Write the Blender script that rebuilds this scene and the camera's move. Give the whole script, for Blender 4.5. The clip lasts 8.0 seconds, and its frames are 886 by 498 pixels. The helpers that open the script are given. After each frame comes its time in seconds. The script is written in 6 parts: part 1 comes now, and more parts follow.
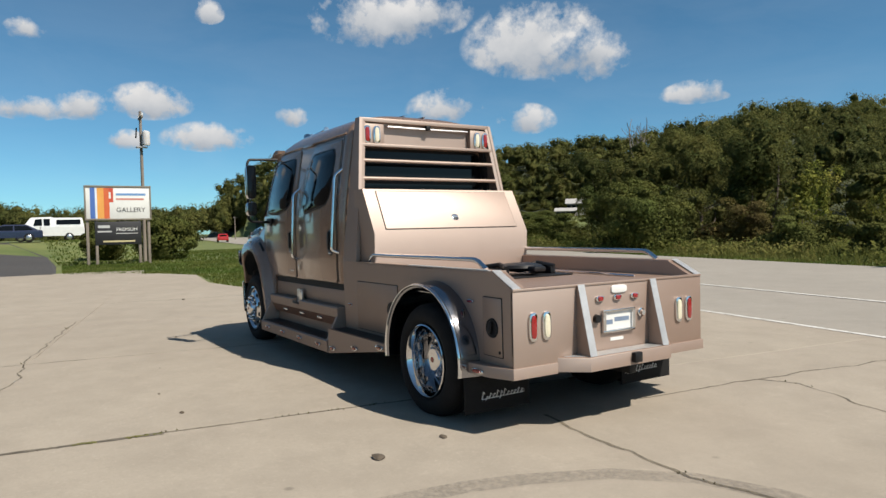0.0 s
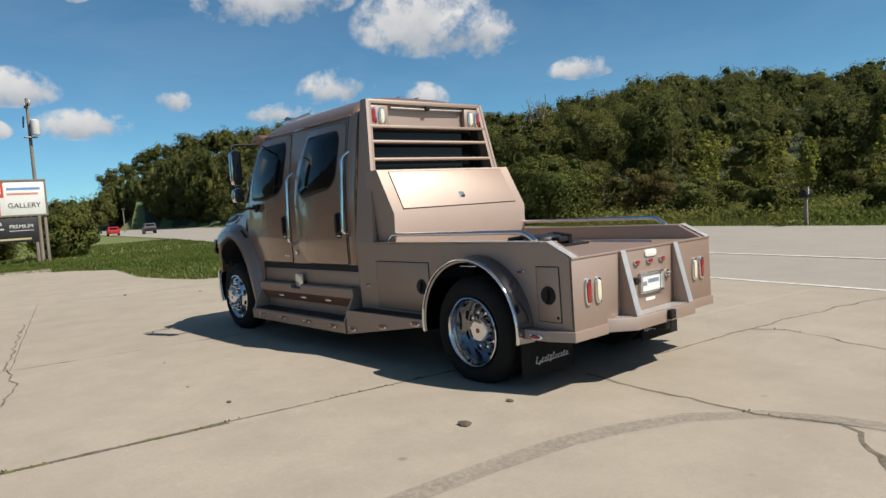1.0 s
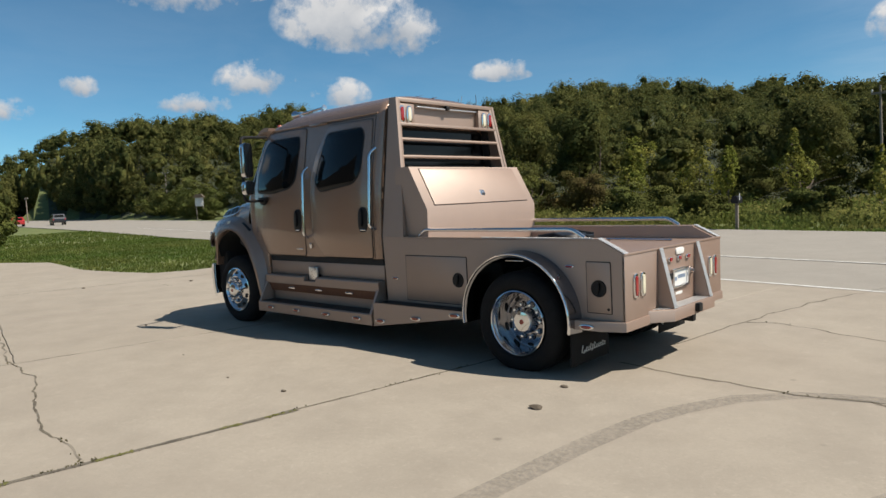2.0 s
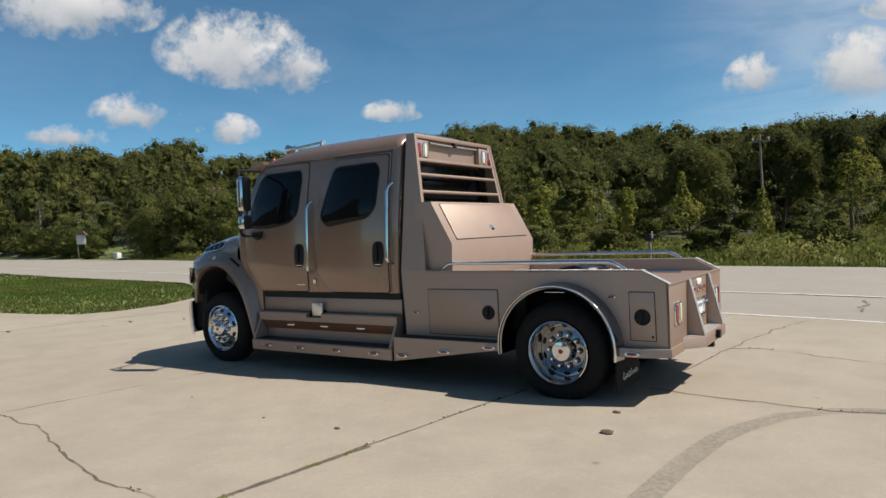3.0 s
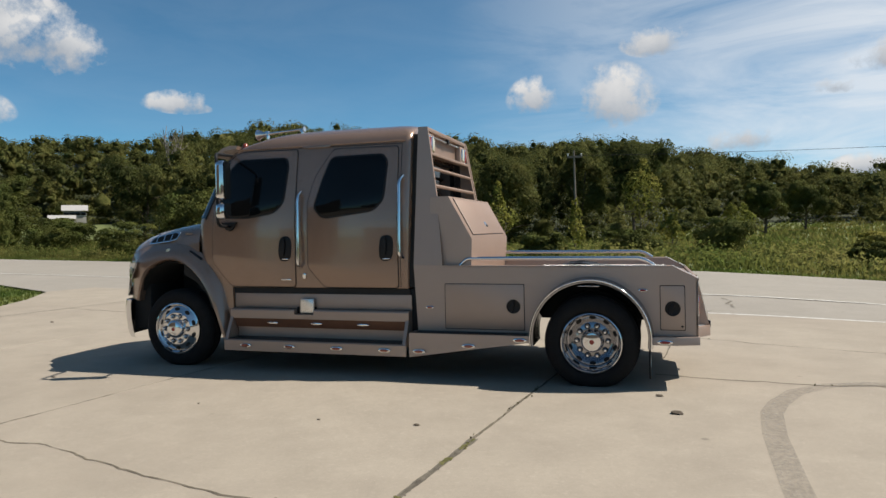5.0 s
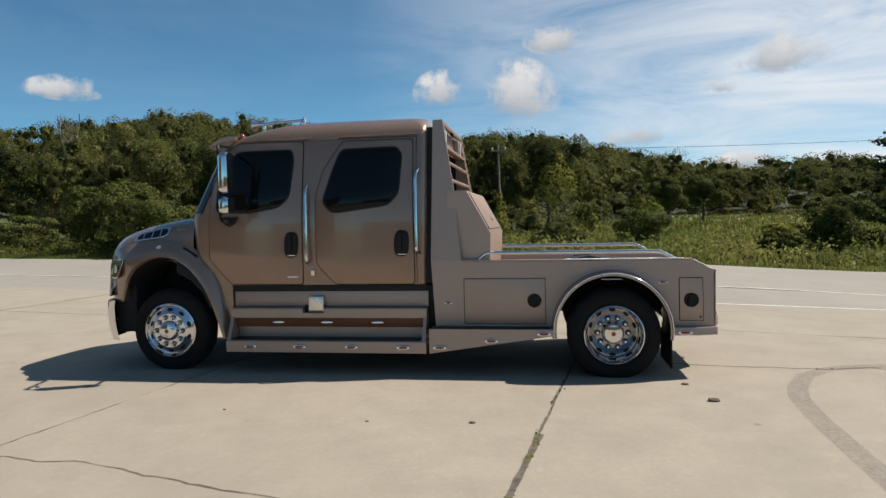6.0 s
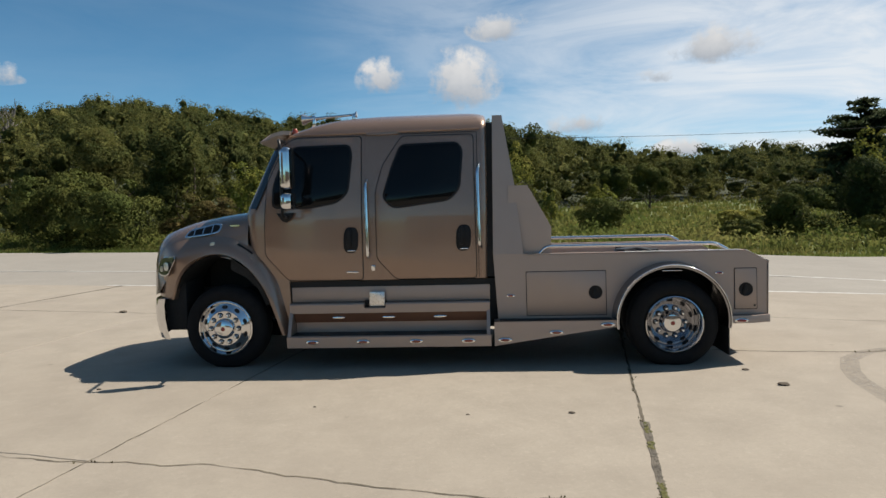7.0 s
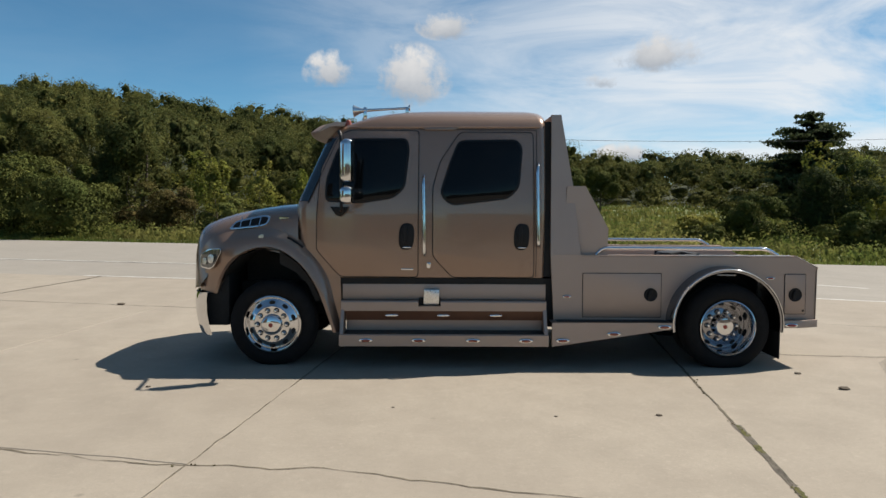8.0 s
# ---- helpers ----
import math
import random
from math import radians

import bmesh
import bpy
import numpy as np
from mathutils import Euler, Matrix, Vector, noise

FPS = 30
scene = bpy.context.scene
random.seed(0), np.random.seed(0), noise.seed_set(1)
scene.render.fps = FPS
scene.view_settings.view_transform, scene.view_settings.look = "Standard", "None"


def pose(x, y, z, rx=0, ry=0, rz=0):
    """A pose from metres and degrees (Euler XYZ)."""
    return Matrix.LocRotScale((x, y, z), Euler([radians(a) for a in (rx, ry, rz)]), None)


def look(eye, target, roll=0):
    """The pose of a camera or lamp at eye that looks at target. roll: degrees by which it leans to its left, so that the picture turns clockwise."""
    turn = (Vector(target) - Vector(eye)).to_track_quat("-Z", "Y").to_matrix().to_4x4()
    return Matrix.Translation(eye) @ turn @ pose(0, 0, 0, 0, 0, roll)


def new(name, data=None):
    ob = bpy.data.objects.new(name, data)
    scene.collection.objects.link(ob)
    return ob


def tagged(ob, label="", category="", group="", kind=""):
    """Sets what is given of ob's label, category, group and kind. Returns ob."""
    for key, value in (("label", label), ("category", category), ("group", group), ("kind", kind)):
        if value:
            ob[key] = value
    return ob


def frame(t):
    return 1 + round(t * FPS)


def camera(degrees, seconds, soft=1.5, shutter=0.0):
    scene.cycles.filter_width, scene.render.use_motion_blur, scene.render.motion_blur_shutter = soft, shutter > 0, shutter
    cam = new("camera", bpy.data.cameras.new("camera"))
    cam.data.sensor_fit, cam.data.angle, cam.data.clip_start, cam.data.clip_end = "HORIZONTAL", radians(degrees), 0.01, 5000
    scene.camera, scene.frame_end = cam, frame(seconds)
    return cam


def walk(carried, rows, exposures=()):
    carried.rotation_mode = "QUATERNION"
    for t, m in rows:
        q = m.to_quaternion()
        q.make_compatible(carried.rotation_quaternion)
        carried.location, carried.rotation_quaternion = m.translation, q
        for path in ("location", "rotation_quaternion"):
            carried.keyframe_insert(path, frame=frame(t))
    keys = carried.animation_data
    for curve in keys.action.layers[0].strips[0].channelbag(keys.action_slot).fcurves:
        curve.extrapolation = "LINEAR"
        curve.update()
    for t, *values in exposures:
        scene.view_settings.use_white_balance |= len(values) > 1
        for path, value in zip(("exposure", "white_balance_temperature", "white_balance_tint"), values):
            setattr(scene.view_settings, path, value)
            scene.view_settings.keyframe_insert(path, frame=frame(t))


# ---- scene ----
cam = camera(65.8, 8.0)
PATH = [
    (0, (7.167, -2.959, 1.501), (5.478, -1.889, 1.442), -1.3),
    (0.5, (6.915, -3.471, 1.504), (5.311, -2.28, 1.424), -3.2),
    (1, (6.632, -4.028, 1.528), (5.117, -2.729, 1.398), -3.9),
    (2.5, (5.601, -5.499, 1.59), (4.357, -3.937, 1.483), -2.0),
    (3, (5.032, -5.958, 1.594), (3.927, -4.292, 1.544), -2.4),
    (3.5, (4.591, -6.311, 1.608), (3.585, -4.583, 1.581), -3.1),
    (4, (4.076, -6.608, 1.608), (3.191, -4.815, 1.571), -3.1),
    (4.5, (3.481, -6.794, 1.585), (2.752, -4.932, 1.538), -1.9),
    (5, (2.899, -6.945, 1.569), (2.334, -5.027, 1.512), -0.9),
    (6.5, (1.137, -7.227, 1.658), (0.926, -5.241, 1.561), -1.5),
    (7, (0.509, -7.345, 1.706), (0.367, -5.353, 1.585), -1.5),
    (7.5, (-0.106, -7.329, 1.709), (-0.172, -5.334, 1.585), -0.9),
    (8, (-0.699, -7.271, 1.719), (-0.679, -5.275, 1.589), 0.3),
]
walk(cam, [(t, look(e, a, r)) for t, e, a, r in PATH])


# ---------------------------------------------------------------- world and sun
SUN_DIR = Vector((0.72, 0.30, 1.0)).normalized()
elev = math.asin(SUN_DIR.z)
azim = math.atan2(SUN_DIR.x, SUN_DIR.y)
sun = new("sun", bpy.data.lights.new("sun", "SUN"))
sun.data.energy, sun.data.angle, sun.data.color = 5.0, radians(0.53), (1.0, 0.92, 0.81)
sun.matrix_world = look(SUN_DIR * 60, (0, 0, 0))

world = bpy.data.worlds.new("sky")
scene.world = world
world.use_nodes = True


class Graph:
    """Short hand for node trees."""

    def __init__(self, tree):
        self.tree = tree
        tree.nodes.clear()

    def add(self, kind):
        return self.tree.nodes.new(kind)

    def put(self, socket, value):
        if isinstance(value, bpy.types.NodeSocket):
            self.tree.links.new(value, socket)
        elif isinstance(value, (tuple, list)) and len(value) == 3 and socket.type == "RGBA":
            socket.default_value = (*value, 1)
        else:
            socket.default_value = value

    def math(self, op, a, b=0.0, c=0.0):
        node = self.add("ShaderNodeMath")
        node.operation = op
        for k, value in enumerate((a, b, c)):
            self.put(node.inputs[k], value)
        return node.outputs[0]

    def mix(self, fac, a, b, blend="MIX"):
        node = self.add("ShaderNodeMix")
        node.data_type, node.blend_type = "RGBA", blend
        self.put(node.inputs[0], fac)
        self.put(node.inputs[6], a)
        self.put(node.inputs[7], b)
        return node.outputs[2]

    def ramp(self, fac, lo, hi, a=0.0, b=1.0):
        node = self.add("ShaderNodeMapRange")
        node.clamp = True
        for k, value in enumerate((fac, lo, hi, a, b)):
            self.put(node.inputs[k], value)
        return node.outputs[0]

    def noise(self, vec, scale, detail=4.0, rough=0.55, distort=0.0):
        node = self.add("ShaderNodeTexNoise")
        self.put(node.inputs["Vector"], vec)
        for key, value in (("Scale", scale), ("Detail", detail), ("Roughness", rough), ("Distortion", distort)):
            self.put(node.inputs[key], value)
        return node.outputs["Fac"]


def build_sky():
    g = Graph(world.node_tree)
    sky = g.add("ShaderNodeTexSky")
    sky.sky_type, sky.sun_disc = "NISHITA", False
    sky.sun_elevation, sky.sun_rotation = elev, azim
    sky.air_density, sky.dust_density, sky.ozone_density = 0.6, 0.3, 1.6
    direction = g.add("ShaderNodeTexCoord").outputs["Generated"]
    parts = g.add("ShaderNodeSeparateXYZ")
    g.put(parts.inputs[0], direction)
    az = g.math("MULTIPLY", g.math("ARCTAN2", parts.outputs[0], parts.outputs[1]), 57.2958)
    el = g.math("MULTIPLY", g.math("ARCSINE", parts.outputs[2]), 57.2958)
    coarse = g.math("SUBTRACT", g.noise(direction, 14.0, 6.0, 0.6), 0.5)
    fine = g.math("SUBTRACT", g.noise(direction, 55.0, 5.0, 0.6), 0.5)
    ragged = g.math("ADD", g.math("MULTIPLY", coarse, 2.7), g.math("MULTIPLY", fine, 1.3))
    # cumulus: azimuth, elevation, half width, half height, in degrees
    heaps = CLOUDS
    total, lift = 0.0, 0.0
    for a, e, w, h in heaps:
        da = g.math("DIVIDE", g.math("SUBTRACT", az, a), w)
        de = g.math("DIVIDE", g.math("SUBTRACT", el, e), h)
        # flatter below than above
        low = g.math("MULTIPLY", g.math("MINIMUM", de, 0.0), 0.5)
        de = g.math("ADD", de, low)
        d = g.math("SQRT", g.math("ADD", g.math("MULTIPLY", da, da), g.math("MULTIPLY", de, de)))
        near = g.math("MAXIMUM", g.math("SUBTRACT", 1.0, d), 0.0)
        total = g.math("MAXIMUM", total, near)
        lift = g.math("ADD", lift, g.math("MULTIPLY", g.math("MINIMUM", g.math("MULTIPLY", near, 4.0), 1.0), de))
    heap = g.ramp(g.math("ADD", total, ragged), 0.04, 0.66)
    heap = g.math("MULTIPLY", heap, g.ramp(total, 0.001, 0.10))
    # thin high cloud towards the sun's side
    veil_map = g.add("ShaderNodeMapping")
    g.put(veil_map.inputs[0], direction)
    veil_map.inputs["Scale"].default_value = (2.0, 3.0, 9.0)
    veil = g.noise(veil_map.outputs[0], 1.6, 7.0, 0.6, 0.6)
    veil = g.math("MULTIPLY", g.ramp(veil, 0.30, 0.64), g.ramp(az, -16.0, 20.0, 0.05, 1.0))
    veil = g.math("MULTIPLY", veil, g.ramp(az, 38.0, 75.0, 1.0, 0.10))
    body = g.math("ADD", g.math("MULTIPLY", lift, 0.75), g.math("MULTIPLY", coarse, 1.5))
    shade = g.mix(g.ramp(body, -0.45, 0.62), (5.4, 6.0, 6.8), (10.7, 10.6, 10.5))
    tint = g.mix(1.0, sky.outputs[0], SKY_TINT, "MULTIPLY")
    colour = g.mix(g.math("MULTIPLY", veil, 0.86), tint, (11.8, 12.1, 12.4))
    colour = g.mix(heap, colour, shade)
    back = g.add("ShaderNodeBackground")
    g.put(back.inputs[0], colour)
    back.inputs[1].default_value = 0.0505
    out = g.add("ShaderNodeOutputWorld")
    g.put(out.inputs[0], back.outputs[0])


SKY_TINT = (0.92, 1.54, 1.57)
CLOUDS = [(-62.5, 16.6, 6.2, 2.9), (-58.5, 17.2, 4.0, 2.6), (-49.4, 14.4, 6.6, 3.9), (-46.0, 13.2, 4.2, 2.8), (-57.0, 9.7, 3.7, 1.9), (-50.5, 8.6, 2.6, 1.6), (-62.3, 8.0, 3.4, 1.2),
          (-76.4, 7.4, 3.7, 1.5), (-85.1, 9.4, 2.3, 1.4), (-88.5, 9.1, 2.9, 1.2), (-80.5, 9.9, 3.4, 1.8), (-70.0, 9.2, 1.6, 1.3), (-76.0, 16.8, 1.3, 1.2), (-37.1, 9.95, 3.0, 1.2),
          (-82.6, 7.1, 2.0, 1.1), (-88.5, 14.4, 1.5, 1.1), (-2.4, 10.0, 3.9, 3.3), (-8.6, 10.4, 2.5, 2.1), (0.8, 14.2, 2.8, 1.7), (7.4, 6.35, 3.0, 1.4), (17.4, 11.6, 4.2, 2.0),
          (13.4, 9.7, 1.8, 1.0), (15.3, 4.1, 2.6, 1.0), (-104.0, 12.0, 6.0, 3.0), (40.0, 13.0, 7.0, 3.0), (-69.0, 21.0, 5.0, 2.0), (75.0, 15.0, 8.0, 4.0)]
build_sky()
scene.view_settings.exposure = 0.5


# ---------------------------------------------------------------- materials
def material(name, colour, rough=0.5, metal=0.0, vary=0.12, grain=8.0, fine=120.0, bump=0.0, coat=0.0, other=None, spec=0.5,
             space="Object", random_tint=0.0, island=False, streak=None, flake=0.0):
    """A surface with colour variation at two scales, and fine relief."""
    m = bpy.data.materials.new(name)
    m.use_nodes = True
    g = Graph(m.node_tree)
    coord = g.add("ShaderNodeTexCoord").outputs[space]
    if streak:
        mp = g.add("ShaderNodeMapping")
        g.put(mp.inputs[0], coord)
        mp.inputs["Scale"].default_value = streak
        coord = mp.outputs[0]
    large, small = g.noise(coord, grain), g.noise(coord, fine, 3.0)
    dark = tuple(c * (1 - vary) for c in colour)
    light = tuple(min(1.0, c * (1 + vary)) for c in colour)
    col = g.mix(g.ramp(large, 0.3, 0.7), dark, other or light)
    col = g.mix(g.ramp(small, 0.35, 0.65, 0.0, 0.35), col, dark)
    if random_tint:
        if island:
            rnd = g.add("ShaderNodeNewGeometry").outputs["Random Per Island"]
        else:
            rnd = g.add("ShaderNodeObjectInfo").outputs["Random"]
        hsv = g.add("ShaderNodeHueSaturation")
        g.put(hsv.inputs["Value"], g.ramp(rnd, 0, 1, 1 - random_tint, 1 + random_tint))
        g.put(hsv.inputs["Color"], col)
        col = hsv.outputs[0]
    b = g.add("ShaderNodeBsdfPrincipled")
    g.put(b.inputs["Base Color"], col)
    g.put(b.inputs["Roughness"], g.ramp(small, 0.3, 0.7, max(0.02, rough - 0.06), min(1, rough + 0.06)))
    b.inputs["Metallic"].default_value = metal
    b.inputs["Specular IOR Level"].default_value = spec
    b.inputs["Coat Weight"].default_value = coat
    b.inputs["Coat Roughness"].default_value = 0.04
    if bump:
        bp = g.add("ShaderNodeBump")
        bp.inputs["Strength"].default_value = bump
        bp.inputs["Distance"].default_value = 0.01
        g.put(bp.inputs["Height"], small)
        g.put(b.inputs["Normal"], bp.outputs[0])
    out = g.add("ShaderNodeOutputMaterial")
    surface = b.outputs[0]
    if flake:
        # metal flake in the lacquer
        gl = g.add("ShaderNodeBsdfGlossy")
        gl.inputs["Color"].default_value = (1.0, 0.94, 0.89, 1)
        gl.inputs["Roughness"].default_value = 0.62
        mx = g.add("ShaderNodeMixShader")
        turn = g.add("ShaderNodeLayerWeight")
        turn.inputs[0].default_value = 0.5
        g.put(mx.inputs[0], g.ramp(turn.outputs["Facing"], 0.0, 0.75, flake, 0.02))
        g.put(mx.inputs[1], surface)
        g.put(mx.inputs[2], gl.outputs[0])
        surface = mx.outputs[0]
    g.put(out.inputs[0], surface)
    return m


PAINT = material("bronze_paint", (0.264, 0.174, 0.126), 0.27, 0.45, 0.04, 3.0, 900.0, 0.0, 0.75)
PAINT_FLAT = material("bronze_bed_paint", (0.240, 0.160, 0.119), 0.50, 0.35, 0.05, 4.0, 600.0, 0.02, 0.0, spec=0.4, flake=0.20)
CHROME = material("chrome", (0.70, 0.70, 0.71), 0.06, 1.0, 0.03, 5.0, 60.0)
ALLOY = material("polished_alloy", (0.64, 0.64, 0.65), 0.08, 1.0, 0.06, 5.0, 60.0)
STEEL = material("polished_steel", (0.30, 0.30, 0.32), 0.14, 1.0, 0.06, 4.0, 60.0)
ALU = material("brushed_aluminium", (0.66, 0.67, 0.68), 0.3, 1.0, 0.08, 6.0, 90.0, 0.05)
RUBBER = material("tyre_rubber", (0.009, 0.009, 0.0095), 0.85, 0.0, 0.25, 9.0, 80.0, 0.15, spec=0.25)
BLACK = material("black_plastic", (0.010, 0.010, 0.011), 0.45, 0.0, 0.2, 10.0, 100.0, 0.03, spec=0.25)
UNDER = material("underbody_black", (0.012, 0.012, 0.012), 0.8, 0.0, 0.3, 6.0, 60.0, 0.1)
GLASS = material("tinted_glass", (0.004, 0.005, 0.006), 0.05, 0.0, 0.02, 2.0, 20.0, spec=0.22)
SCREEN_GLASS = material("windscreen_glass", (0.010, 0.014, 0.018), 0.04, 0.0, 0.02, 2.0, 20.0, spec=1.0)
RED_LENS = material("red_lens", (0.24, 0.012, 0.012), 0.15, 0.0, 0.1, 40.0, 200.0, coat=0.6)
CLEAR_LENS = material("clear_lens", (0.62, 0.58, 0.44), 0.15, 0.0, 0.1, 40.0, 200.0, coat=0.6)
AMBER_LENS = material("amber_lens", (0.27, 0.05, 0.022), 0.18, 0.0, 0.1, 40.0, 200.0, coat=0.6)
HEAD_LENS = material("headlamp_lens", (0.10, 0.105, 0.11), 0.08, 0.4, 0.3, 12.0, 60.0, coat=1.0)
STEP_BROWN = material("brown_step_face", (0.13, 0.065, 0.042), 0.4, 0.2, 0.1, 5.0, 200.0)
WHITE = material("white_enamel", (0.62, 0.62, 0.60), 0.45, 0.0, 0.05, 3.0, 50.0)


def diamond_plate():
    m = material("diamond_plate", (0.55, 0.55, 0.55), 0.42, 0.7, 0.1, 6.0, 70.0)
    g = m.node_tree
    b = next(n for n in g.nodes if n.type == "BSDF_PRINCIPLED")
    v = g.nodes.new("ShaderNodeTexVoronoi")
    v.inputs["Scale"].default_value = 110.0
    c = g.nodes.new("ShaderNodeTexCoord")
    g.links.new(c.outputs["Object"], v.inputs["Vector"])
    bp = g.nodes.new("ShaderNodeBump")
    bp.inputs["Strength"].default_value, bp.inputs["Distance"].default_value = 0.35, 0.004
    g.links.new(v.outputs["Distance"], bp.inputs["Height"])
    g.links.new(bp.outputs[0], b.inputs["Normal"])
    return m


DIAMOND = diamond_plate()


def concrete(name, base, warm, stain=0.5):
    m = bpy.data.materials.new(name)
    m.use_nodes = True
    g = Graph(m.node_tree)
    c = g.add("ShaderNodeNewGeometry").outputs["Position"]
    big, mid = g.noise(c, 0.23, 5.0, 0.6), g.noise(c, 1.7, 6.0, 0.65)
    fine, grit = g.noise(c, 14.0, 6.0, 0.7), g.noise(c, 160.0, 3.0, 0.6)
    col = g.mix(g.ramp(big, 0.32, 0.68), base, warm)
    col = g.mix(g.ramp(mid, 0.40, 0.74, 0.0, stain), col, tuple(x * 0.70 for x in base))
    col = g.mix(g.ramp(fine, 0.46, 0.72, 0.0, 0.32), col, tuple(x * 0.74 for x in warm))
    col = g.mix(g.ramp(grit, 0.5, 0.75, 0.0, 0.35), col, tuple(min(1, x * 1.25) for x in base))
    pits = g.noise(c, 46.0, 4.0, 0.75)
    col = g.mix(g.ramp(pits, 0.52, 0.70, 0.0, 0.38), col, tuple(x * 0.72 for x in base))
    worn = g.noise(c, 5.5, 6.0, 0.75)
    col = g.mix(g.ramp(worn, 0.56, 0.72, 0.0, 0.35), col, tuple(min(1, x * 1.22) for x in warm))
    spots = g.add("ShaderNodeTexVoronoi")
    g.put(spots.inputs["Vector"], c)
    spots.inputs["Scale"].default_value = 1.3
    col = g.mix(g.ramp(spots.outputs["Distance"], 0.02, 0.05, 0.55, 0.0), col, tuple(x * 0.4 for x in base))
    flecks = g.noise(c, 26.0, 5.0, 0.8)
    col = g.mix(g.math("MULTIPLY", g.ramp(flecks, 0.55, 0.66, 0.0, 0.5), g.ramp(big, 0.40, 0.62)), col, tuple(min(1, x * 1.30) for x in warm))
    b = g.add("ShaderNodeBsdfPrincipled")
    g.put(b.inputs["Base Color"], col)
    b.inputs["Roughness"].default_value = 0.88
    b.inputs["Specular IOR Level"].default_value = 0.3
    bp = g.add("ShaderNodeBump")
    bp.inputs["Strength"].default_value, bp.inputs["Distance"].default_value = 0.35, 0.006
    g.put(bp.inputs["Height"], g.math("ADD", fine, grit))
    g.put(b.inputs["Normal"], bp.outputs[0])
    out = g.add("ShaderNodeOutputMaterial")
    g.put(out.inputs[0], b.outputs[0])
    return m


CONCRETE = concrete("concrete_slab", (0.271, 0.235, 0.190), (0.310, 0.273, 0.222))
ROADWAY = concrete("concrete_road", (0.243, 0.223, 0.194), (0.274, 0.252, 0.219), 0.35)
ASPHALT = concrete("asphalt", (0.051, 0.048, 0.047), (0.062, 0.058, 0.055), 0.3)
JOINT = material("joint_dirt", (0.105, 0.09, 0.065), 0.95, 0, 0.3, 3.0, 40.0, 0.2, space="Object", other=(0.17, 0.148, 0.105))
GRASS_SOIL = material("meadow_soil", (0.095, 0.135, 0.03), 0.95, 0, 0.3, 0.35, 4.0, 0.4, other=(0.15, 0.16, 0.047))


FOREST_FLOOR = material("forest_undergrowth", (0.028, 0.038, 0.014), 0.95, 0, 0.4, 0.3, 3.0, 0.6, other=(0.05, 0.06, 0.022))


def leaf_material(name, a, b, tint=0.10, thin=0.22):
    m = bpy.data.materials.new(name)
    m.use_nodes = True
    g = Graph(m.node_tree)
    geo = g.add("ShaderNodeNewGeometry")
    wide = g.noise(geo.outputs["Position"], 0.13, 2.0, 0.6)
    col = g.mix(g.ramp(wide, 0.40, 0.60), a, b)
    each = g.noise(geo.outputs["Position"], 0.33, 1.0, 0.5)
    col = g.mix(g.ramp(each, 0.35, 0.65, 0.42, 0.0), col, tuple(0.5 * p for p in a))
    col = g.mix(g.ramp(g.noise(geo.outputs["Position"], 3.4, 3.0, 0.7), 0.42, 0.58, 0.35, 0.0), col, tuple(0.5 * p for p in a))
    hsv = g.add("ShaderNodeHueSaturation")
    g.put(hsv.inputs["Value"], g.ramp(geo.outputs["Random Per Island"], 0, 1, 1 - tint, 1 + tint))
    g.put(hsv.inputs["Hue"], g.ramp(g.noise(geo.outputs["Position"], 0.6, 2.0), 0.3, 0.7, 0.48, 0.52))
    g.put(hsv.inputs["Color"], col)
    d = g.add("ShaderNodeBsdfPrincipled")
    g.put(d.inputs["Base Color"], hsv.outputs[0])
    d.inputs["Roughness"].default_value = 0.85
    d.inputs["Specular IOR Level"].default_value = 0.08
    bp = g.add("ShaderNodeBump")
    bp.inputs["Strength"].default_value, bp.inputs["Distance"].default_value = 1.0, 0.35
    g.put(bp.inputs["Height"], g.noise(geo.outputs["Position"], 2.6, 4.0, 0.7))
    g.put(d.inputs["Normal"], bp.outputs[0])
    t = g.add("ShaderNodeBsdfTranslucent")
    g.put(t.inputs[0], hsv.outputs[0])
    mx = g.add("ShaderNodeMixShader")
    mx.inputs[0].default_value = thin
    g.put(mx.inputs[1], d.outputs[0])
    g.put(mx.inputs[2], t.outputs[0])
    out = g.add("ShaderNodeOutputMaterial")
    g.put(out.inputs[0], mx.outputs[0])
    return m


LEAF_WOOD = leaf_material("woodland_leaves", (0.074, 0.088, 0.028), (0.186, 0.184, 0.056), thin=0.38)
LEAF_BUSH = leaf_material("shrub_leaves", (0.082, 0.098, 0.026), (0.144, 0.156, 0.043))
LEAF_YELLOW = leaf_material("yellowing_leaves", (0.215, 0.232, 0.047), (0.292, 0.284, 0.069), thin=0.35)
LEAF_PINE = leaf_material("pine_needles", (0.065, 0.088, 0.040), (0.099, 0.125, 0.052))
BLADES = leaf_material("grass_blades", (0.138, 0.194, 0.043), (0.202, 0.232, 0.064), thin=0.5)
WEEDS = leaf_material("meadow_weeds", (0.142, 0.176, 0.045), (0.275, 0.254, 0.084), thin=0.5)
DRY_WEEDS = leaf_material("dry_weeds", (0.094, 0.087, 0.036), (0.138, 0.123, 0.058))
LEAF_DARK = leaf_material("dark_shrub_leaves", (0.047, 0.067, 0.022), (0.082, 0.090, 0.029))
LEAF_RUST = leaf_material("rusty_leaves", (0.116, 0.086, 0.034), (0.138, 0.120, 0.039))
